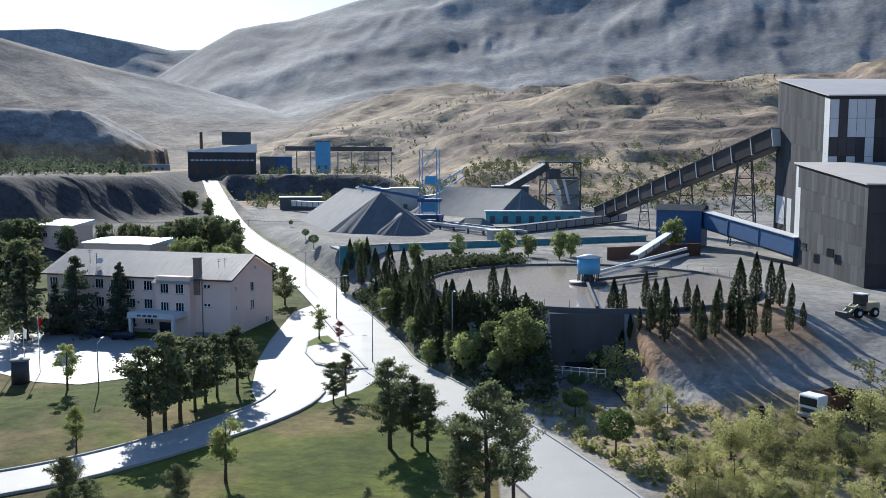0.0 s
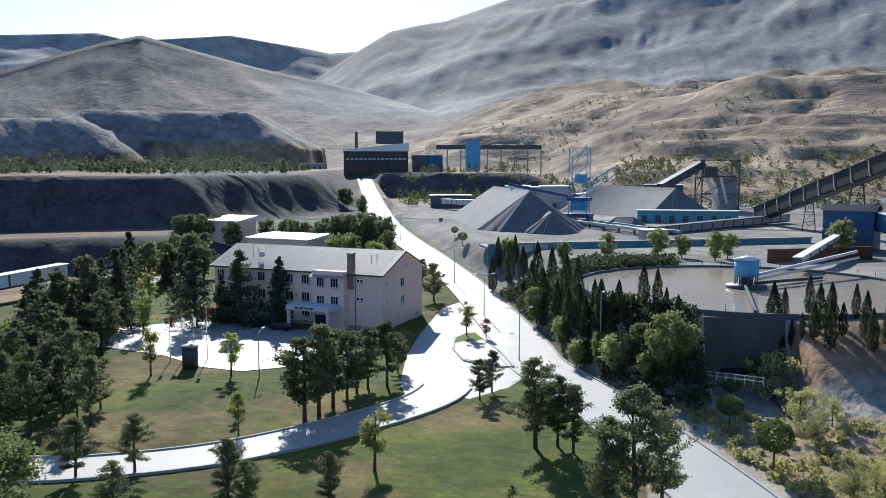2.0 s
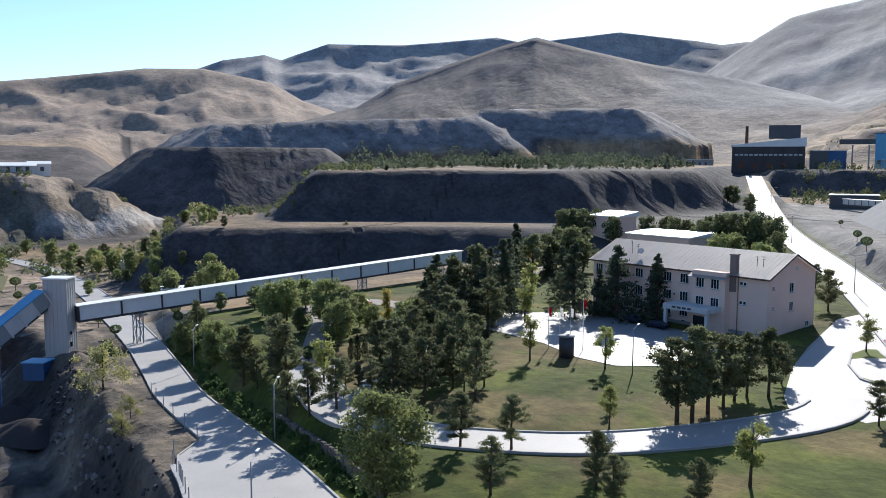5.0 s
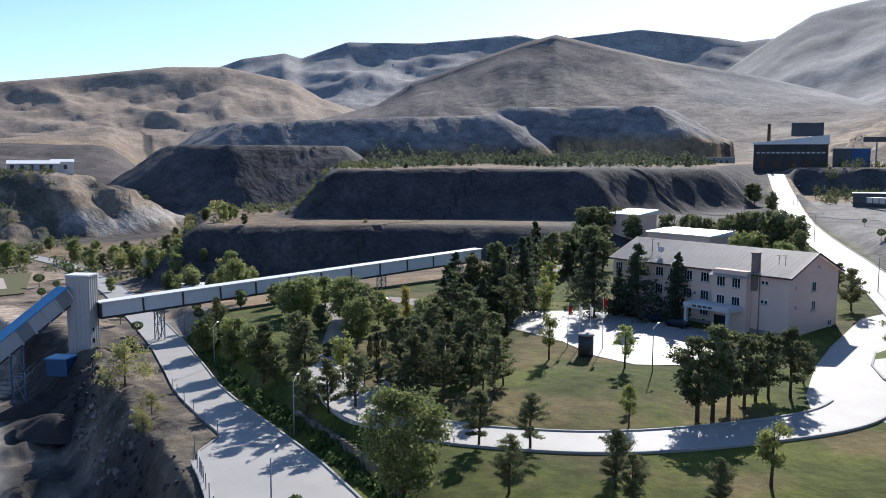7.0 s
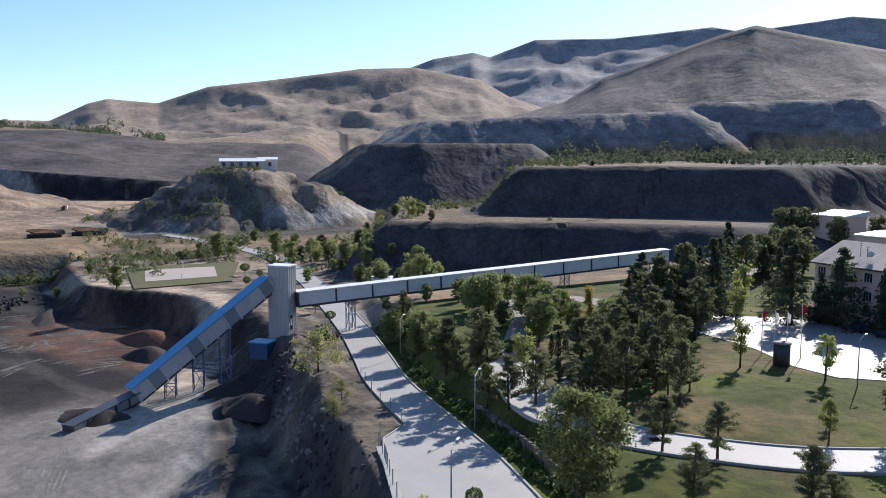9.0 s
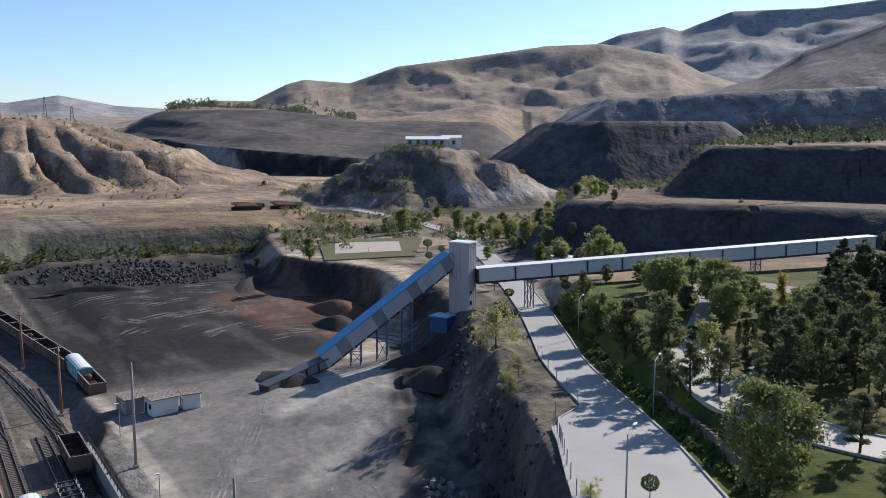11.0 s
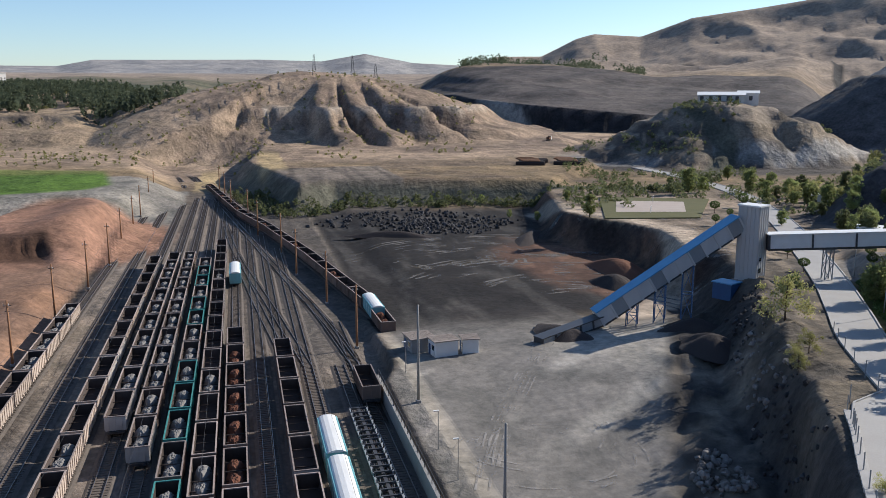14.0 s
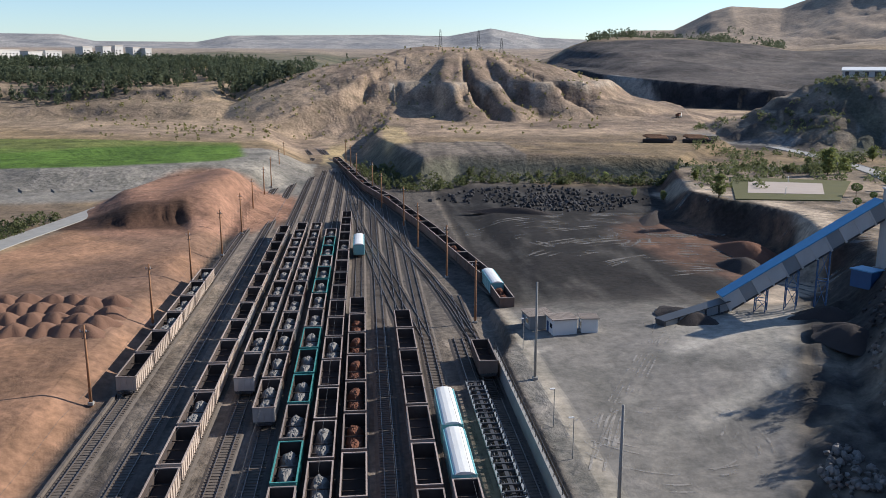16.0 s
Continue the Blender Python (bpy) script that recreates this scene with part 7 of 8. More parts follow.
# stacker between the piles
ob = frame_tower("stacker_machine", -5, 315, 31, 56, 6.5, 5.5, -12, sky_blue_steel, 4, "blue steel stacker machine between the stockpiles", "stacker")
part("slew_deck", blocks((0, 0, 31.5, 9, 8, 1.4), (0, 0, 37.5, 8, 6, 1.2)), blue_steel, ob)
bm = bmesh.new()
for s in (-0.9, 0.9):
    beam(bm, (-2, s, 38.0), (-25, s - 6, 42.8), 0.5, 0.9)
for k in range(9):
    t = k / 8
    beam(bm, (-2 - 23 * t, -0.9 - 6 * t, 38 + 4.8 * t), (-2 - 23 * t, 0.9 - 6 * t, 38 + 4.8 * t), 0.3)
part("boom", bm, blue_steel, ob, "dark blue conveyor boom")
bm = bmesh.new()
for z in (43.5, 46.5):
    beam(bm, (3, 0, z - 3), (12, 3, z + 2.6), 0.45)
for k in range(5):
    t = k / 4
    beam(bm, (3 + 9 * t, 3 * t, 40.5 + 5.6 * t), (3 + 9 * t, 3 * t, 43.5 + 5.6 * t), 0.25)
part("counter_boom", bm, sky_blue_steel, ob)
part("mast", beam(bmesh.new(), (-1.5, 0, 50.5), (2.5, 0, 57), 0.4), pale_panel, ob)
part("stay_cable", beam(bmesh.new(), (-1.5, 0, 52.5), (-20, -5, 42.5), 0.12), pale_panel, ob)
part("machine_house", blocks((0, 0, 35, 5.5, 4.5, 3.2), (0.5, 0, 45, 3.5, 3.5, 3)), sky_blue_steel, ob)
part("travel_legs", blocks((-4, -3, 29.5, 1, 1, 4), (4, -3, 29.5, 1, 1, 4), (-4, 3, 29.5, 1, 1, 4), (4, 3, 29.5, 1, 1, 4)), blue_steel, ob)
# its track and belts
ob = empty("yard_conveyor", label="ground conveyor belts running past the stockpiles", category="conveyor")
for k, (a, b) in enumerate((((-26, 338, 30.2), (15, 262, 30.4)), ((-22, 340, 30.0), (20, 262, 30.0)), ((-18, 342, 29.8), (26, 264, 29.8)))):
    part("belt_frame", beam(bmesh.new(), a, b, 1.2, 0.8), (pale_panel, steel_dark, grey_sheet)[k], ob)
    for i in range(9):
        t = (i + 0.5) / 9
        p = Vector(a).lerp(Vector(b), t)
        part("support", blocks((p.x, p.y, p.z - 1.2, 0.6, 1.4, 2.0)), steel_dark, ob)
gallery("conveyor_gallery", (18, 268, 28.6), (70, 330, 29.5), 2.6, 2.2, grey_sheet, dark_sheet, "low grey conveyor housing on the ground")

# turquoise wall in front of the stockpile yard
ob = empty("yard_wall", -26, 213, 0, 22, label="long turquoise-painted yard wall with pale panels", category="wall")
L = 92.0
for k in range(23):
    part("wall_panel", blocks((L * (k + 0.5) / 23, 0, 27.4 + 0.02 * k, L / 23 - 0.06, 0.5, 4.6)), pale_panel if k in (1, 2, 3, 15) else turquoise, ob)
    part("pilaster", blocks((L * k / 23, -0.3, 27.3 + 0.02 * k, 0.4, 0.3, 4.6)), turquoise, ob)
part("coping", blocks((L / 2, 0, 30.0, L, 1.6, 0.35)), concrete, ob)
part("service_deck", blocks((L / 2, 5.0, 28.9, L, 9, 0.5)), concrete, ob)
ob = empty("pump_shed", 17, 250, 28.5, 20, label="small white-roofed pump shed by the belts", category="shed")
part("wall", blocks((0, 0, 1.4, 7, 4, 2.8)), grey_sheet, ob)
part("roof", blocks((0, 0, 2.95, 8, 5, 0.25)), white_paint, ob)


def shed(name, az, r, sx, sy, h, mat, roof, label, rz=0.0, z=None, mono=0.0):
    x, y = -math.sin(radians(az)) * r, math.cos(radians(az)) * r
    zz = gz(x, y) if z is None else z
    ob = empty(name, x, y, zz, rz + az, label=label, category="shed")
    bm = bmesh.new()
    prism(bm, [(-sx / 2, -sy / 2), (sx / 2, -sy / 2), (sx / 2, sy / 2), (-sx / 2, sy / 2)], -3, [h, h, h + mono, h + mono])
    part("wall", bm, mat, ob)
    bm = bmesh.new()
    prism(bm, [(-sx / 2 - 0.5, -sy / 2 - 0.5), (sx / 2 + 0.5, -sy / 2 - 0.5), (sx / 2 + 0.5, sy / 2 + 0.5), (-sx / 2 - 0.5, sy / 2 + 0.5)], h + 0.01, [h + 0.35, h + 0.35, h + mono + 0.35, h + mono + 0.35])
    part("roof", bm, roof, ob)
    for k in range(max(1, int(sx / 5))):
        part("door", blocks((-sx / 2 + 2.5 + 5 * k, -sy / 2 - 0.03, 1.3, 2.0, 0.08, 2.6)), dark_sheet, ob)
    return ob


shed("equipment_shed", 2.6, 432, 14, 12, 10.5, grey_sheet, white_paint, "grey sheet shed with white roof behind the piles")
shed("equipment_shed", 5.0, 400, 11, 8, 11.5, white_paint, white_paint, "white box shed behind the stockpile")
shed("equipment_shed", 4.4, 470, 16, 10, 9, concrete, white_paint, "long low concrete shed with white roof")
shed("equipment_shed", -4.5, 470, 20, 12, 9, dark_sheet, pale_panel, "dark sheet shed behind the stockpile")
shed("equipment_shed", -6.0, 330, 36, 7, 4.2, turquoise, grey_sheet, "long low turquoise shed behind the second pile", 4)
shed("equipment_shed", 9.5, 430, 20, 10, 6, dark_sheet, pale_panel, "low dark shed beside the climbing road")
gallery("conveyor_gallery", (10, 420, 36), (-8, 400, 34), 2.5, 2.2, pale_panel, white_paint, "pale conveyor bridge behind the piles")
gallery("conveyor_gallery", (-72, 410, 31), (-48, 372, 32), 2.5, 2.2, pale_panel, white_paint, "pale conveyor bridge from the road side")
gallery("conveyor_gallery", (30, 392, 38.5), (50, 412, 49), 3, 3, dark_sheet, dark_sheet, "dark inclined conveyor into the screen tower")

# screen tower
ob = frame_tower("screen_tower", 57, 416, 28.5, 52, 17, 12, 8, steel_dark, 3, "open steel screening tower with concrete core", "screen tower")
part("canopy", blocks((0, 0, 52.6, 19, 14, 0.5)), grey_sheet, ob, "flat sheet canopy")
part("core", blocks((4, 1, 36, 9, 9, 15)), concrete, ob, "bare concrete core")
part("screen_deck", blocks((-1, 0, 44.5, 16, 11, 1.0), (-4, -2, 47, 6, 5, 4)), dark_sheet, ob)
part("chute", beam(beam(bmesh.new(), (-6, -5, 44), (-1, -6.5, 31), 1.6), (0, -6, 44), (3, -6.5, 32), 1.2), pale_panel, ob)

# mill buildings
def clad_wall(ob, a, b, z0, za, zb, mat, cols, rows, name="cladding", gap=0.045, off=0.07, pale=()):
    """A wall from a to b divided into sheet panels that stand a little proud."""
    a, b = np.array(a, float), np.array(b, float)
    d = b - a
    n = np.array([d[1], -d[0]]) / np.hypot(*d)
    for i in range(cols):
        for j in range(rows):
            t0, t1 = i / cols, (i + 1) / cols
            p0, p1 = a + d * t0, a + d * t1
            h0, h1 = za + (zb - za) * t0, za + (zb - za) * t1
            q0, q1 = j / rows, (j + 1) / rows
            w = np.hypot(*(p1 - p0))
            g = gap / w
            p0, p1 = p0 + (p1 - p0) * g, p1 - (p1 - p0) * g
            bm = bmesh.new()
            zs = [z0 + (h0 - z0) * q0 + gap, z0 + (h1 - z0) * q0 + gap, z0 + (h1 - z0) * q1 - gap, z0 + (h0 - z0) * q1 - gap]
            ins = [bm.verts.new((p0[0], p0[1], zs[0])), bm.verts.new((p1[0], p1[1], zs[1])), bm.verts.new((p1[0], p1[1], zs[2])), bm.verts.new((p0[0], p0[1], zs[3]))]
            out = [bm.verts.new((vt.co.x + n[0] * off, vt.co.y + n[1] * off, vt.co.z)) for vt in ins]
            bm.faces.new(out)
            for k in range(4):
                bm.faces.new((ins[k], ins[(k + 1) % 4], out[(k + 1) % 4], out[k]))
            part(name, bm, pale_panel if (i, j) in pale else mat, ob)


mill_sheet = material("mill_sheet", (0.085, 0.088, 0.092), (0.03, 0.032, 0.035), 2.2, 0.85, metal=0.0, bump=0.03, stretch=(1, 1, 0.07), vary=0.35)
mill_dark = material("mill_dark_sheet", (0.08, 0.072, 0.07), (0.035, 0.032, 0.032), 3.0, 0.82, bump=0.03, stretch=(1, 1, 0.1), vary=0.3)
mill_roof = material("weathered_roof_sheet", (0.50, 0.455, 0.405), (0.36, 0.325, 0.29), 3.0, 0.6, bump=0.03)


def mill_block(name, pts, z0, tops, label, rooftop):
    ob = empty(name, label=label, category="mill building", group="mill buildings")
    bm = bmesh.new()
    prism(bm, pts, z0, tops)
    part("wall", bm, mill_dark, ob)
    bm = bmesh.new()
    c = np.mean(np.array(pts), axis=0)
    big = [tuple(c + (np.array(p) - c) * 1.02) for p in pts]
    lo = [bm.verts.new((p[0], p[1], t + 0.05)) for p, t in zip(big, tops)]
    hi = [bm.verts.new((p[0], p[1], t + 0.35)) for p, t in zip(big, tops)]
    bm.faces.new(hi)
    bm.faces.new(lo[::-1])
    for k in range(len(big)):
        k2 = (k + 1) % len(big)
        bm.faces.new((lo[k], lo[k2], hi[k2], hi[k]))
    part("roof", bm, rooftop, ob, "pale sheet roof")
    return ob


F, N, NR = (76.8, 185.4), (75.0, 150.0), (128.0, 141.0)
low = mill_block("mill_building", [F, N, NR, (130, 185)], 27.5, [50.7, 46.8, 46.8, 50.7], "low mill hall clad in dark sheets", mill_roof)
clad_wall(low, F, N, 28.5, 50.2, 46.3, mill_sheet, 24, 5, gap=0.02, pale=((0, 1), (0, 2), (0, 3), (0, 4), (1, 1), (1, 2), (1, 3)))
clad_wall(low, N, NR, 28.5, 46.3, 46.3, mill_dark, 8, 4, pale=((2, 2), (2, 3), (4, 3)))
for k in (3, 6):
    part("louvre", beam(bmesh.new(), (N[0] - 0.2, N[1] + 4 * k, 33.5), (N[0] - 0.1, N[1] + 4 * k + 3, 33.5), 0.2, 1.6), glass_dark, low)
T2, T1, TR = (86.5, 222.0), (86.0, 191.0), (150.0, 183.0)
tall = mill_block("mill_tower", [T2, T1, TR, (152, 222)], 27.5, [72.3, 65.6, 65.6, 72.3], "tall mill tower with patched pale panels", mill_roof)
clad_wall(tall, T2, T1, 28.5, 71.8, 65.0, mill_sheet, 22, 6, gap=0.02, pale=((1, 1), (2, 1), (3, 1), (4, 1), (6, 1), (7, 1), (6, 0), (7, 0), (20, 3), (20, 4), (20, 5), (21, 3), (21, 4), (21, 5)))
clad_wall(tall, T1, TR, 44.0, 65.0, 65.0, mill_dark, 34, 5, pale=[(i, j) for i in range(34) for j in range(5) if (i * 7 + (i // 3) * 5) % 11 < (6, 4, 3, 6, 7)[j] - (3 if i < 2 else 0)])
for k in range(2):
    part("ladder_rail", blocks((99 + 0.6 * k, 189.0, 56, 0.1, 0.1, 20)), steel_dark, tall)
gallery("conveyor_gallery", (60, 325, 30.0), (86.3, 219, 55.5), 4.2, 4.4, mill_dark, dark_sheet, "long dark inclined conveyor gallery into the mill tower", 9.0, pale_panel)
for t, w in ((0.33, 4), (0.58, 6), (0.86, 7)):
    px_, py_, pz_ = 60 + 26.3 * t, 325 - 106 * t, 30 + 25.5 * t
    frame_tower("trestle", px_, py_, 28.5, pz_ - 0.5, w, w, -14, steel_dark, 3 if t < 0.5 else 5, "lattice steel trestle under the gallery", "trestle", 0.5)
# blue transfer house and its gallery
ob = empty("transfer_house", 65, 231, 28.3, -28, label="bright blue sheet transfer house with pitched roof", category="transfer house")
bm = bmesh.new()
prism(bm, [(-6, -4), (6, -4), (6, 4), (-6, 4)], -0.5, 10.2)
part("wall", bm, blue_steel, ob)
bm = bmesh.new()
for s in (-1, 1):
    vs = [bm.verts.new(p) for p in ((-6.4, s * 4.4, 10.1), (6.4, s * 4.4, 10.1), (6.4, 0, 11.6), (-6.4, 0, 11.6))]
    bm.faces.new(vs if s < 0 else vs[::-1])
bmesh.ops.solidify(bm, geom=bm.faces[:], thickness=0.15)
part("roof", bm, dark_sheet, ob)
for k in range(12):
    part("sheet_rib", blocks((-5.8 + k * 1.05, -4.05, 4.9, 0.08, 0.08, 10.2)), blue_steel, ob)
part("door", blocks((3.5, -4.06, 1.3, 1.8, 0.1, 2.4)), dark_sheet, ob)
gallery("conveyor_gallery", (70, 227, 34.2), (76.9, 183, 30.8), 2.4, 4.0, blue_steel, pale_panel, "blue conveyor gallery falling to the mill hall", 14.0, blue_steel)
gallery("conveyor_gallery", (38, 168, 31.5), (62, 226, 32.5), 1.2, 1.0, pale_panel, white_paint, "slim pale pipe bridge to the thickener", 9.0)
ob = empty("brick_wall", 40, 196, 28.5, 24, label="long low brown wall behind the tank", category="wall")
for k in range(6):
    part("wall_panel", blocks((4.5 * k, 0, 1.3, 4.4, 0.5, 3.4)), rust, ob)

# machines in the gravel yard
yellow = material("faded_yellow_paint", (0.42, 0.36, 0.22), (0.22, 0.19, 0.13), 1.0, 0.6, bump=0.03)


def loader(x, y, rz):
    ob = empty("wheel_loader", x, y, gz(x, y), rz, label="dusty pale wheel loader parked on gravel", category="wheel loader")
    part("rear_body", blocks((-1.2, 0, 1.6, 2.6, 1.9, 1.2), bevel=0.1), yellow, ob)
    cab = part("cab", blocks((0.4, 0, 2.6, 1.4, 1.6, 1.6), bevel=0.08), glass_dark, ob, "dark glazed cab")
    part("cab_roof", blocks((0.4, 0, 3.5, 1.6, 1.8, 0.15)), white_paint, cab)
    part("front_frame", blocks((1.7, 0, 1.3, 1.6, 1.1, 0.8)), yellow, ob)
    part("lift_arm", beam(beam(bmesh.new(), (1.4, 0.6, 2.0), (3.3, 0.6, 0.7), 0.25), (1.4, -0.6, 2.0), (3.3, -0.6, 0.7), 0.25), yellow, ob)
    part("bucket", blocks((3.6, 0, 0.6, 0.9, 2.4, 0.9), bevel=0.1), steel_dark, ob)
    for a in (-1.4, 1.6):
        for s in (-1, 1):
            w = part("wheel", tube(bmesh.new(), (a, s * 0.95 - 0.25, 0.75), (a, s * 0.95 + 0.25, 0.75), 0.75, sides=18), tyre_mat, ob)
            part("rim", tube(bmesh.new(), (a, s * 1.0 - 0.24, 0.75), (a, s * 1.0 + 0.24, 0.75), 0.35, sides=12), pale_panel, w)


def lorry(x, y, rz):
    ob = empty("tipper_lorry", x, y, gz(x, y), rz, label="white cabbed tipper lorry behind the shrubs", category="lorry")
    cab = part("cab", blocks((2.9, 0, 1.9, 1.9, 2.4, 2.3), bevel=0.12), white_paint, ob, "white lorry cab")
    part("windscreen", blocks((3.86, 0, 2.35, 0.06, 2.1, 0.9)), glass_dark, cab)
    part("grille", blocks((3.87, 0, 1.35, 0.06, 1.8, 0.5)), steel_dark, cab)
    part("bumper", blocks((3.95, 0, 0.75, 0.3, 2.4, 0.35), bevel=0.05), concrete, cab)
    part("chassis", blocks((-0.6, 0, 0.95, 7.4, 1.0, 0.35)), steel_dark, ob)
    part("tipper_body", blocks((-1.4, 1.15, 2.0, 5.4, 0.12, 1.5), (-1.4, -1.15, 2.0, 5.4, 0.12, 1.5), (-4.05, 0, 2.0, 0.12, 2.3, 1.5), (1.3, 0, 2.2, 0.12, 2.3, 1.9), (-1.4, 0, 1.3, 5.4, 2.3, 0.12)), rust, ob)
    for a in (2.8, -1.6, -2.9):
        for s in (-1, 1):
            w = part("wheel", tube(bmesh.new(), (a, s * 1.0 - 0.18, 0.52), (a, s * 1.0 + 0.18, 0.52), 0.52, sides=16), tyre_mat, ob)
            part("rim", tube(bmesh.new(), (a, s * 1.02 - 0.18, 0.52), (a, s * 1.02 + 0.18, 0.52), 0.26, sides=10), pale_panel, w)


loader(62.6, 125.5, 200)
lorry(43.6, 94.2, 215)
bm = bmesh.new()
bmesh.ops.create_cone(bm, cap_ends=False, segments=24, radius1=1.0, radius2=1.0, depth=0.7)
bmesh.ops.solidify(bm, geom=bm.faces[:], thickness=0.45)
ob = tagged(part("old_tyre", bm, tyre_mat, None), "large discarded lorry tyre lying on gravel", "tyre")
ob.matrix_basis = pose(36.5, 95, gz(36.5, 95) + 0.35)

# far concentrator with its chimney, box and annex
zf = 44.5
ob = empty("concentrator", -176, 589, zf, 14.3, label="large dark concentrator building at the road's head", category="mill building")
part("wall", prism(bmesh.new(), [(0, 0), (46, 0), (46, 26), (0, 26)], -4, [15.5, 20.5, 20.5, 15.5]), mill_dark, ob)
part("roof", prism(bmesh.new(), [(-0.6, -0.6), (46.6, -0.6), (46.6, 26.6), (-0.6, 26.6)], 15.0, [16.1, 21.1, 21.1, 16.1]), white_paint, ob)
part("roof_box", blocks((33, 15, 25, 20, 12, 9)), dark_sheet, ob, "black penthouse box")
part("chimney", tube(bmesh.new(), (9, 8, 15), (9, 8, 29), 1.2, 1.0, 14), rust, ob, "rusty steel chimney")
for k in range(14):
    part("window", blocks((3 + 3.1 * k, -0.05, 9.5, 2.2, 0.1, 1.0)), pale_panel, ob)
for k in range(4):
    part("gate", blocks((6 + 9 * k, -0.06, 2.2, 3.4, 0.1, 4.4)), glass_dark, ob)
ob = empty("blue_annex", -128, 601, zf, 14.3, label="blue sheet annex beside the concentrator", category="mill building")
for k in range(2):
    part("wall", blocks((5 + 11 * k, 6, 4.5, 10.8, 14, 15)), blue_steel if k else dark_sheet, ob)
part("roof", blocks((10.5, 6, 12.2, 22.5, 15, 0.4)), pale_panel, ob)
gallery("conveyor_gallery", (-118, 640, 62), (-40, 660, 62), 3, 2.6, dark_sheet, dark_sheet, "long elevated conveyor behind the concentrator", 8)
for k in range(8):
    x, y = -110 + 10 * k, 642 + 2.6 * k
    tagged(part("conveyor_pier", blocks((x, y, (gz(x, y) + 61) / 2 - 1, 0.9, 0.9, 63 - gz(x, y))), concrete, None), "concrete pier under the far conveyor", "pier", "conveyor piers")
shed("blue_tower", 8.0, 640, 11, 10, 20, sky_blue_steel, blue_steel, "light blue sheet transfer tower", z=48)
for az, r, sx, h in ((18.6, 800, 24, 5), (-8.2, 1120, 20, 4)):
    shed("hill_shed", az, r, sx, 16, h, concrete, white_paint, "pale roofed shed far up the slope")

# ---- transfer tower and belts over the lower road ----
tower_sheet = material("weathered_tower_sheet", (0.50, 0.50, 0.485), (0.36, 0.36, 0.35), 2.0, 0.65, bump=0.02, stretch=(1, 1, 0.15))
TX, TY = -153.0, 89.0
tz = 12.4
ob = empty("belt_tower", TX, TY, tz, 30, label="tall white sheet transfer tower beside the road", category="transfer tower")
part("wall", blocks((0, 0, 7.4, 4.6, 3.4, 15.2)), tower_sheet, ob)
for k in range(6):
    part("sheet_rib", blocks((-2.2 + k * 0.88, -1.73, 7.4, 0.07, 0.08, 15.0)), tower_sheet, ob)
for k in range(5):
    part("sheet_rib", blocks((2.33, -1.55 + k * 0.77, 7.4, 0.08, 0.07, 15.0)), tower_sheet, ob)
part("roof", blocks((0, 0, 15.12, 5.0, 3.8, 0.28)), white_paint, ob)
part("opening", blocks((2.36, -0.6, 2.4, 0.06, 0.7, 0.9), (2.36, -0.6, 4.6, 0.06, 0.5, 0.6)), glass_dark, ob)
part("plinth", blocks((0, 0, -0.6, 5.4, 4.2, 1.4)), concrete, ob)
# gallery over the trees
gal = gallery("conveyor_gallery", (-151.5, 91.5, 19.2), (-127, 187, 23.2), 2.8, 2.7, white_paint, white_paint, "long pale conveyor gallery crossing the park", 8.2, steel_dark)
for t in (0.12, 0.4, 0.68, 0.93):
    x, y, z = -151.5 + 24.5 * t, 91.5 + 95.5 * t, 19.2 + 4.0 * t
    g = gz(x, y)
    if z - g > 1.0:
        frame_tower("gallery_trestle", x, y, g, z, 1.8, 1.4, -14, grey_sheet, 2, "steel trestle under the pale gallery", "trestle")
# inclined belt from the lot
lo, hi = Vector((*place(150.5, 68.4), 4.6)), Vector((-154.5, 87.5, 22.6))
gallery("conveyor_gallery", lo, hi, 3.0, 3.0, pale_panel, sky_blue_steel, "inclined conveyor gallery with blue roof and patched sides", 3.0, pale_panel, grey_sheet)
ramp = Vector((*place(145, 53.5), 2.6))
gallery("conveyor_hood", ramp, lo, 2.2, 1.6, grey_sheet, dark_sheet, "open grey conveyor ramp on the ground", 3.0)
for t in (0.22, 0.42, 0.62):
    p = lo.lerp(hi, t)
    g = gz(p.x, p.y)
    if p.z - g > 1.2:
        frame_tower("belt_trestle", p.x, p.y, g, p.z - 0.1, 2.0, 2.4, 60, blue_steel, 2, "blue steel trestle under the inclined belt", "trestle")
ob = empty("drive_house", -149, 82, gz(-149, 82), 30, label="small blue drive house below the belt", category="drive house")
part("wall", blocks((0, 0, 1.6, 4, 3.4, 3.2)), blue_steel, ob)
part("roof", blocks((0, 0, 3.3, 4.4, 3.8, 0.2)), sky_blue_steel, ob)

# ---- retaining wall along the lower road ----
ob = empty("road_wall", label="stained concrete retaining wall below the road", category="retaining wall")


def left_edge(k, off):
    (x0, y0, _), (x1, y1, z) = LOWER_ROAD[k], LOWER_ROAD[k + 1]
    ln, w = math.hypot(x1 - x0, y1 - y0), LOWER_LEFT[k + 1] + off
    return x1 - (y1 - y0) / ln * w, y1 + (x1 - x0) / ln * w, z


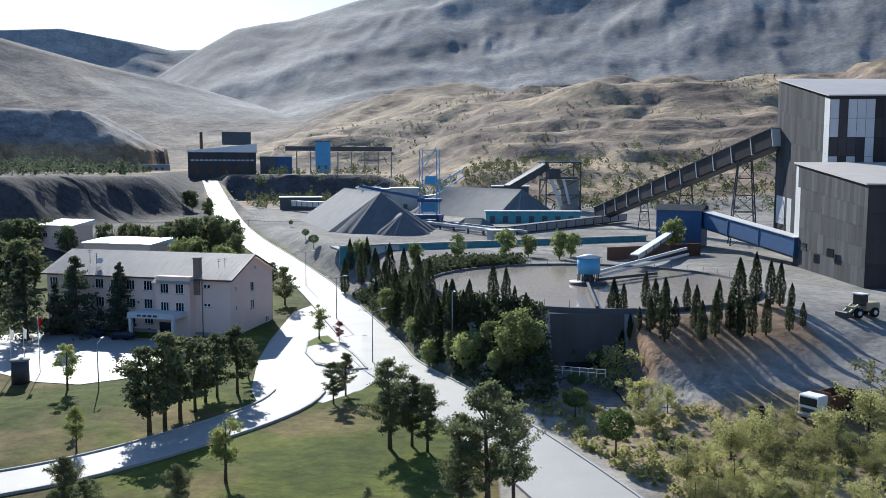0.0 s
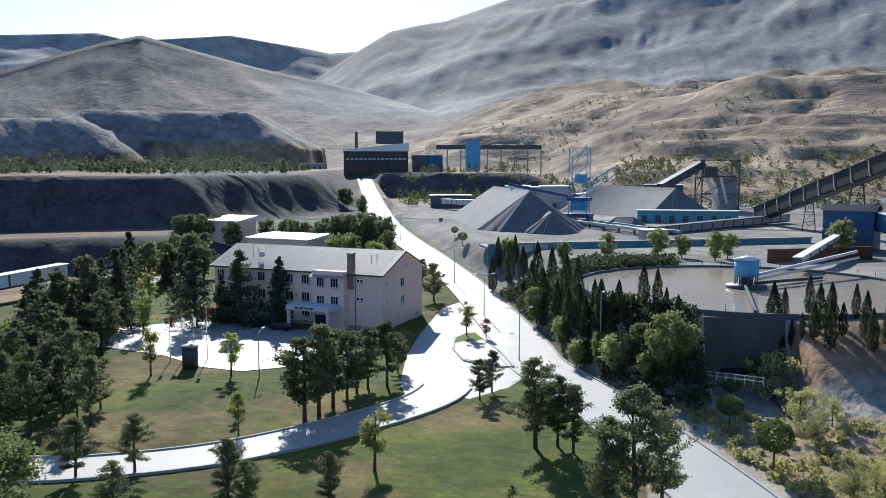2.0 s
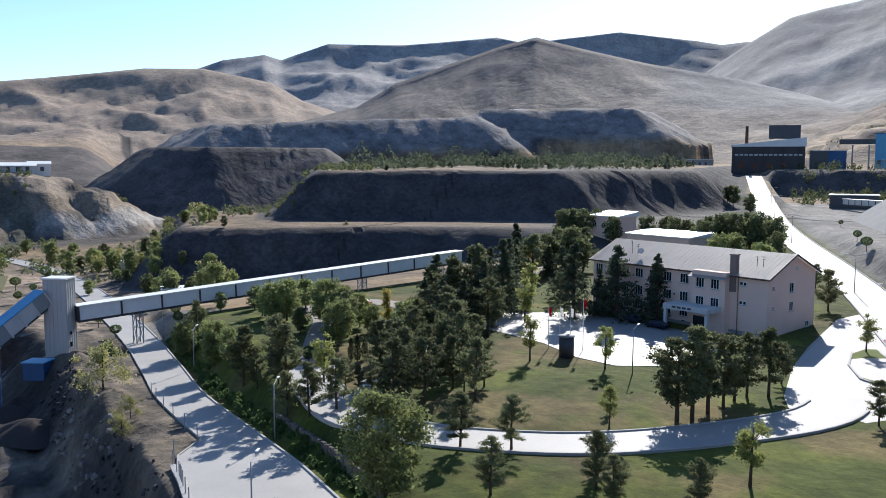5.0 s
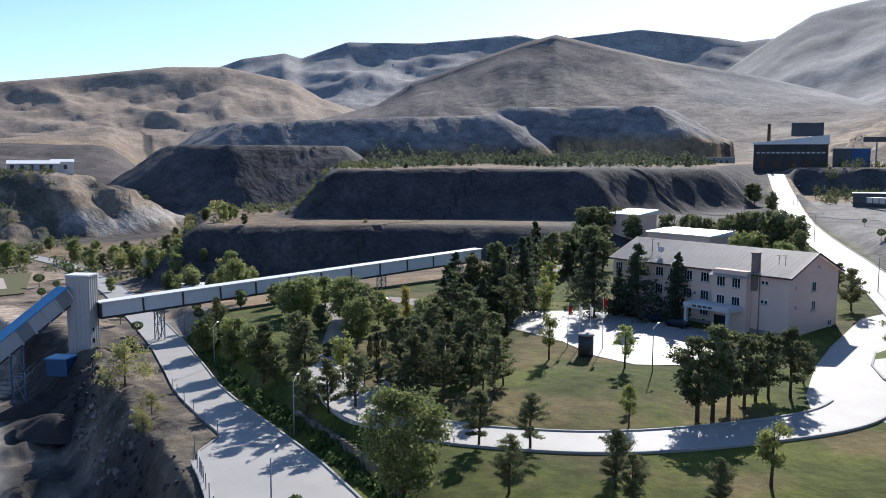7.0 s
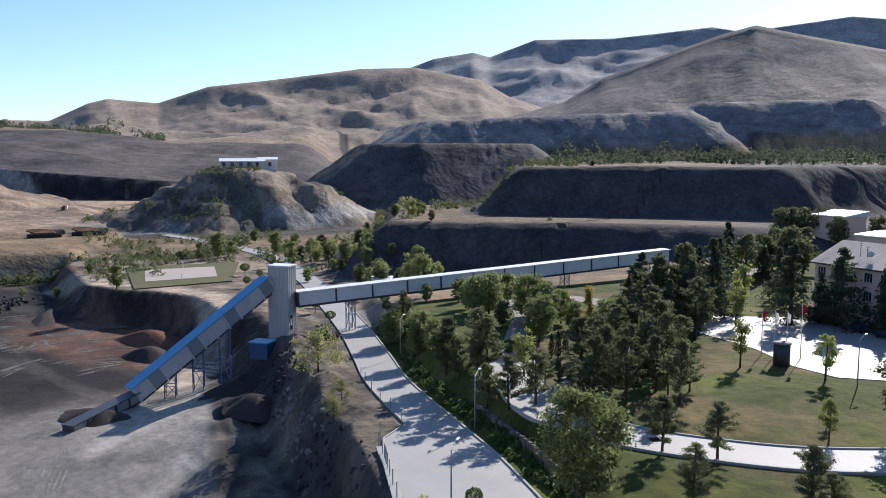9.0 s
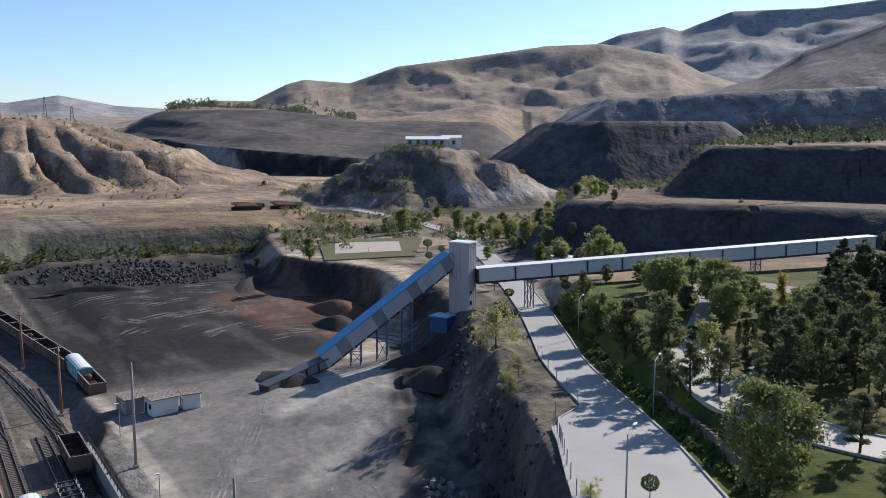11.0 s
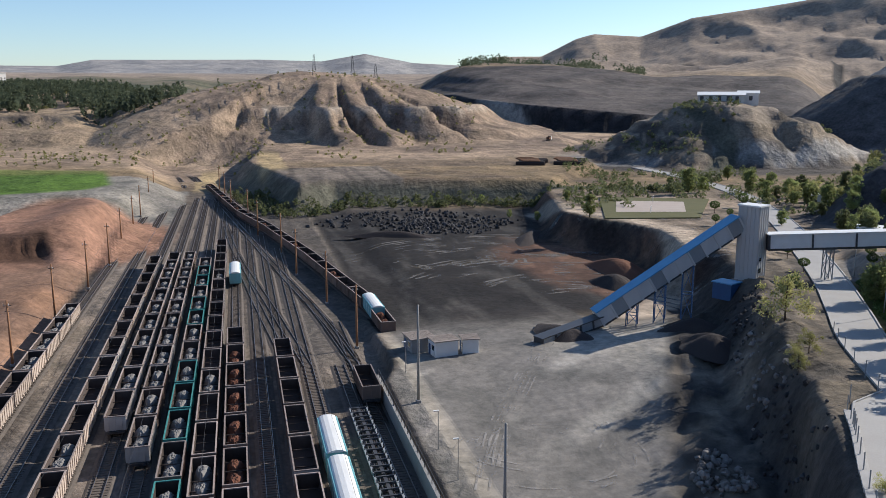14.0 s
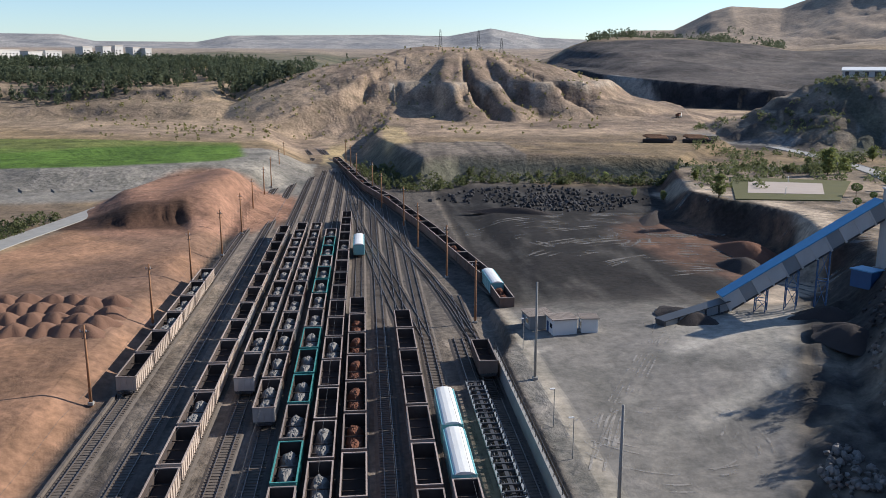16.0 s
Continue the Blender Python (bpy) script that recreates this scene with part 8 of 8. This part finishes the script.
near = [k for k in range(len(LOWER_ROAD) - 1) if 52 < LOWER_R[k + 1] < 101]
pts = [left_edge(k, 0.6) for k in near]
for (x0, y0, z0), (x1, y1, z1) in zip(pts, pts[1:]):
    m = Matrix.Translation((x0, y0, 0)) @ pose(0, 0, 0, 0, 0, math.degrees(math.atan2(y1 - y0, x1 - x0)))
    ln, zm = math.hypot(x1 - x0, y1 - y0), (z0 + z1) / 2
    part("wall_panel", box(bmesh.new(), ln / 2, 0, zm - 5.0, ln, 0.5, 10.2, m), concrete, ob)
    part("coping", box(bmesh.new(), ln / 2, 0, zm + 0.22, ln + 0.1, 0.7, 0.25, m), kerb_mat, ob)
ob = empty("road_fence", label="thin wire fence on posts beside the road", category="fence")
for k in range(len(LOWER_ROAD) - 1):
    if LOWER_R[k + 1] < 135:
        x, y, z = left_edge(k, 0.6)
        part("fence_post", blocks((x, y, max(gz(x, y), z - 0.2) + 1.1, 0.08, 0.08, 2.2)), grey_sheet, ob)

# ---- low stone wall between the lower road and the park ----
stone = material("rubble_stone", (0.20, 0.165, 0.135), (0.10, 0.083, 0.07), 0.8, 0.9, bump=0.2, vary=0.25)
ob = empty("garden_wall", label="low brown rubble wall between road and park", category="garden wall")
for k in range(len(LOWER_ROAD) - 1):
    if 78 < LOWER_R[k + 1] < 112:
        x0, y0, z0 = left_edge(k - 1, -LOWER_LEFT[k] - 7.4)
        x1, y1, z1 = left_edge(k, -LOWER_LEFT[k + 1] - 7.4)
        m = Matrix.Translation((x0, y0, 0)) @ pose(0, 0, 0, 0, 0, math.degrees(math.atan2(y1 - y0, x1 - x0)))
        ln = math.hypot(x1 - x0, y1 - y0)
        for i in range(5):
            part("wall_block", box(bmesh.new(), ln * (i + 0.5) / 5, 0.04 * (i % 2), (z0 + z1) / 2 + 0.55, ln / 5 - 0.05, 0.5, 2.3 + 0.08 * ((i * 3) % 4), m, bevel=0.06), stone, ob)

# ---- sports court ----
lawn_mat = material("court_lawn", (0.125, 0.12, 0.055), (0.085, 0.085, 0.04), 4.0, 0.95, bump=0.1)
court_mat = material("court_slab", (0.44, 0.375, 0.325), (0.35, 0.295, 0.255), 4.0, 0.8, bump=0.02)
slab("court_lawn", [(-309, 115), (-293, 152), (-242, 123), (-247, 94)], lawn_mat, "dry lawn round the sports court", 0.35, 1.5)
slab("sports_court", [(-294, 116), (-285, 138), (-256, 125), (-261, 103)], court_mat, "pale concrete sports court", 0.42, 0.6)
for x, y in ((-289, 128), (-257.5, 113.5)):
    ob = empty("goal_frame", x, y, gz(x, y) + 0.4, 63, label="small steel goal frame on the court", category="goal", group="goals")
    part("post", blocks((0, -1.5, 1, 0.1, 0.1, 2)), white_paint, ob)
    part("post", blocks((0, 1.5, 1, 0.1, 0.1, 2)), white_paint, ob)
    part("crossbar", blocks((0, 0, 2.0, 0.1, 3.1, 0.1)), white_paint, ob)

# ---- things across the valley ----
shed("knoll_hut", 62.2, 545, 27, 12, 3.0, pale_panel, white_paint, "long pale roofed hut on the knoll", z=43.2, mono=1.8)
shed("knoll_hut", 60.6, 552, 12, 8, 4.0, white_paint, white_paint, "small white hut on the knoll", z=43.2, mono=1.5)
shed("valley_hut", 56.0, 330, 9, 5, 2.8, white_paint, white_paint, "white roofed hut in the valley trees")
shed("valley_hut", 52.5, 232, 10, 5, 3.0, white_paint, white_paint, "white canopy by the lower road")
for k in range(5):
    for j in range(2):
        a, q = radians(74.2 - 2.5 * j), 440 + 5.5 * k + 4 * j
        x, y = -math.sin(a) * q, math.cos(a) * q
        ob = empty("timber_stack", x, y, gz(x, y), 74 + 4 * ((k * 3) % 4), label="long dark stack of stored material", category="stack", group="material stacks")
        part("stack_row", blocks((0.6 * k, 0, 0.9, 15 - 0.8 * ((k * 2) % 3), 2.8, 2.0), bevel=0.4), dark_soil, ob)
        part("stack_top", blocks((0.5 - 0.8 * k, 0.2, 2.1, 9 + (k * 5) % 4, 1.6, 0.8), bevel=0.3), wood_pole, ob)
x, y = -math.sin(radians(73.0)) * 620, math.cos(radians(73.0)) * 620
lorry(x, y, 150)
block_white = material("pale_block", (0.6, 0.58, 0.56), (0.45, 0.44, 0.43), 6.0, 0.8, bump=0)
for k, (az, r, w, h) in enumerate(((115, 1180, 40, 16), (113.6, 1170, 26, 14), (112.6, 1190, 30, 15), (110.7, 1180, 18, 20), (109.6, 1190, 16, 22), (108.9, 1200, 16, 22), (107.9, 1180, 14, 20), (107.2, 1180, 12, 18))):
    x, y = -math.sin(radians(az)) * r, math.cos(radians(az)) * r
    z, h, w = gz(x, y) + 5, h * 0.8, w * 0.8
    ob = empty("apartment_block", x, y, z - 3, az + 40, label="pale apartment block on the far ridge", category="apartment block", group="town blocks")
    part("wall", blocks((0, 0, h / 2 + 1, w, 14, h + 4)), block_white, ob)
    part("roof", blocks((0, 0, h + 3.2, w + 1, 15, 0.8)), roof_tile, ob)
    for j in range(int(h / 3)):
        for i in range(max(2, int(w / 5))):
            part("window", blocks((-w / 2 + 2.5 + 5 * i, -7.05, 2.5 + 3 * j, 1.8, 0.1, 1.4)), glass_dark, ob)
for az, r in ((88.5, 700), (86.0, 712), (84.5, 720)):
    x, y = -math.sin(radians(az)) * r, math.cos(radians(az)) * r
    frame_tower("power_pylon", x, y, gz(x, y), gz(x, y) + (16 if az > 85 else 12), 3.0, 3.0, 0, steel_dark, 4, "lattice power pylon on the hill top", "pylon", 0.25)
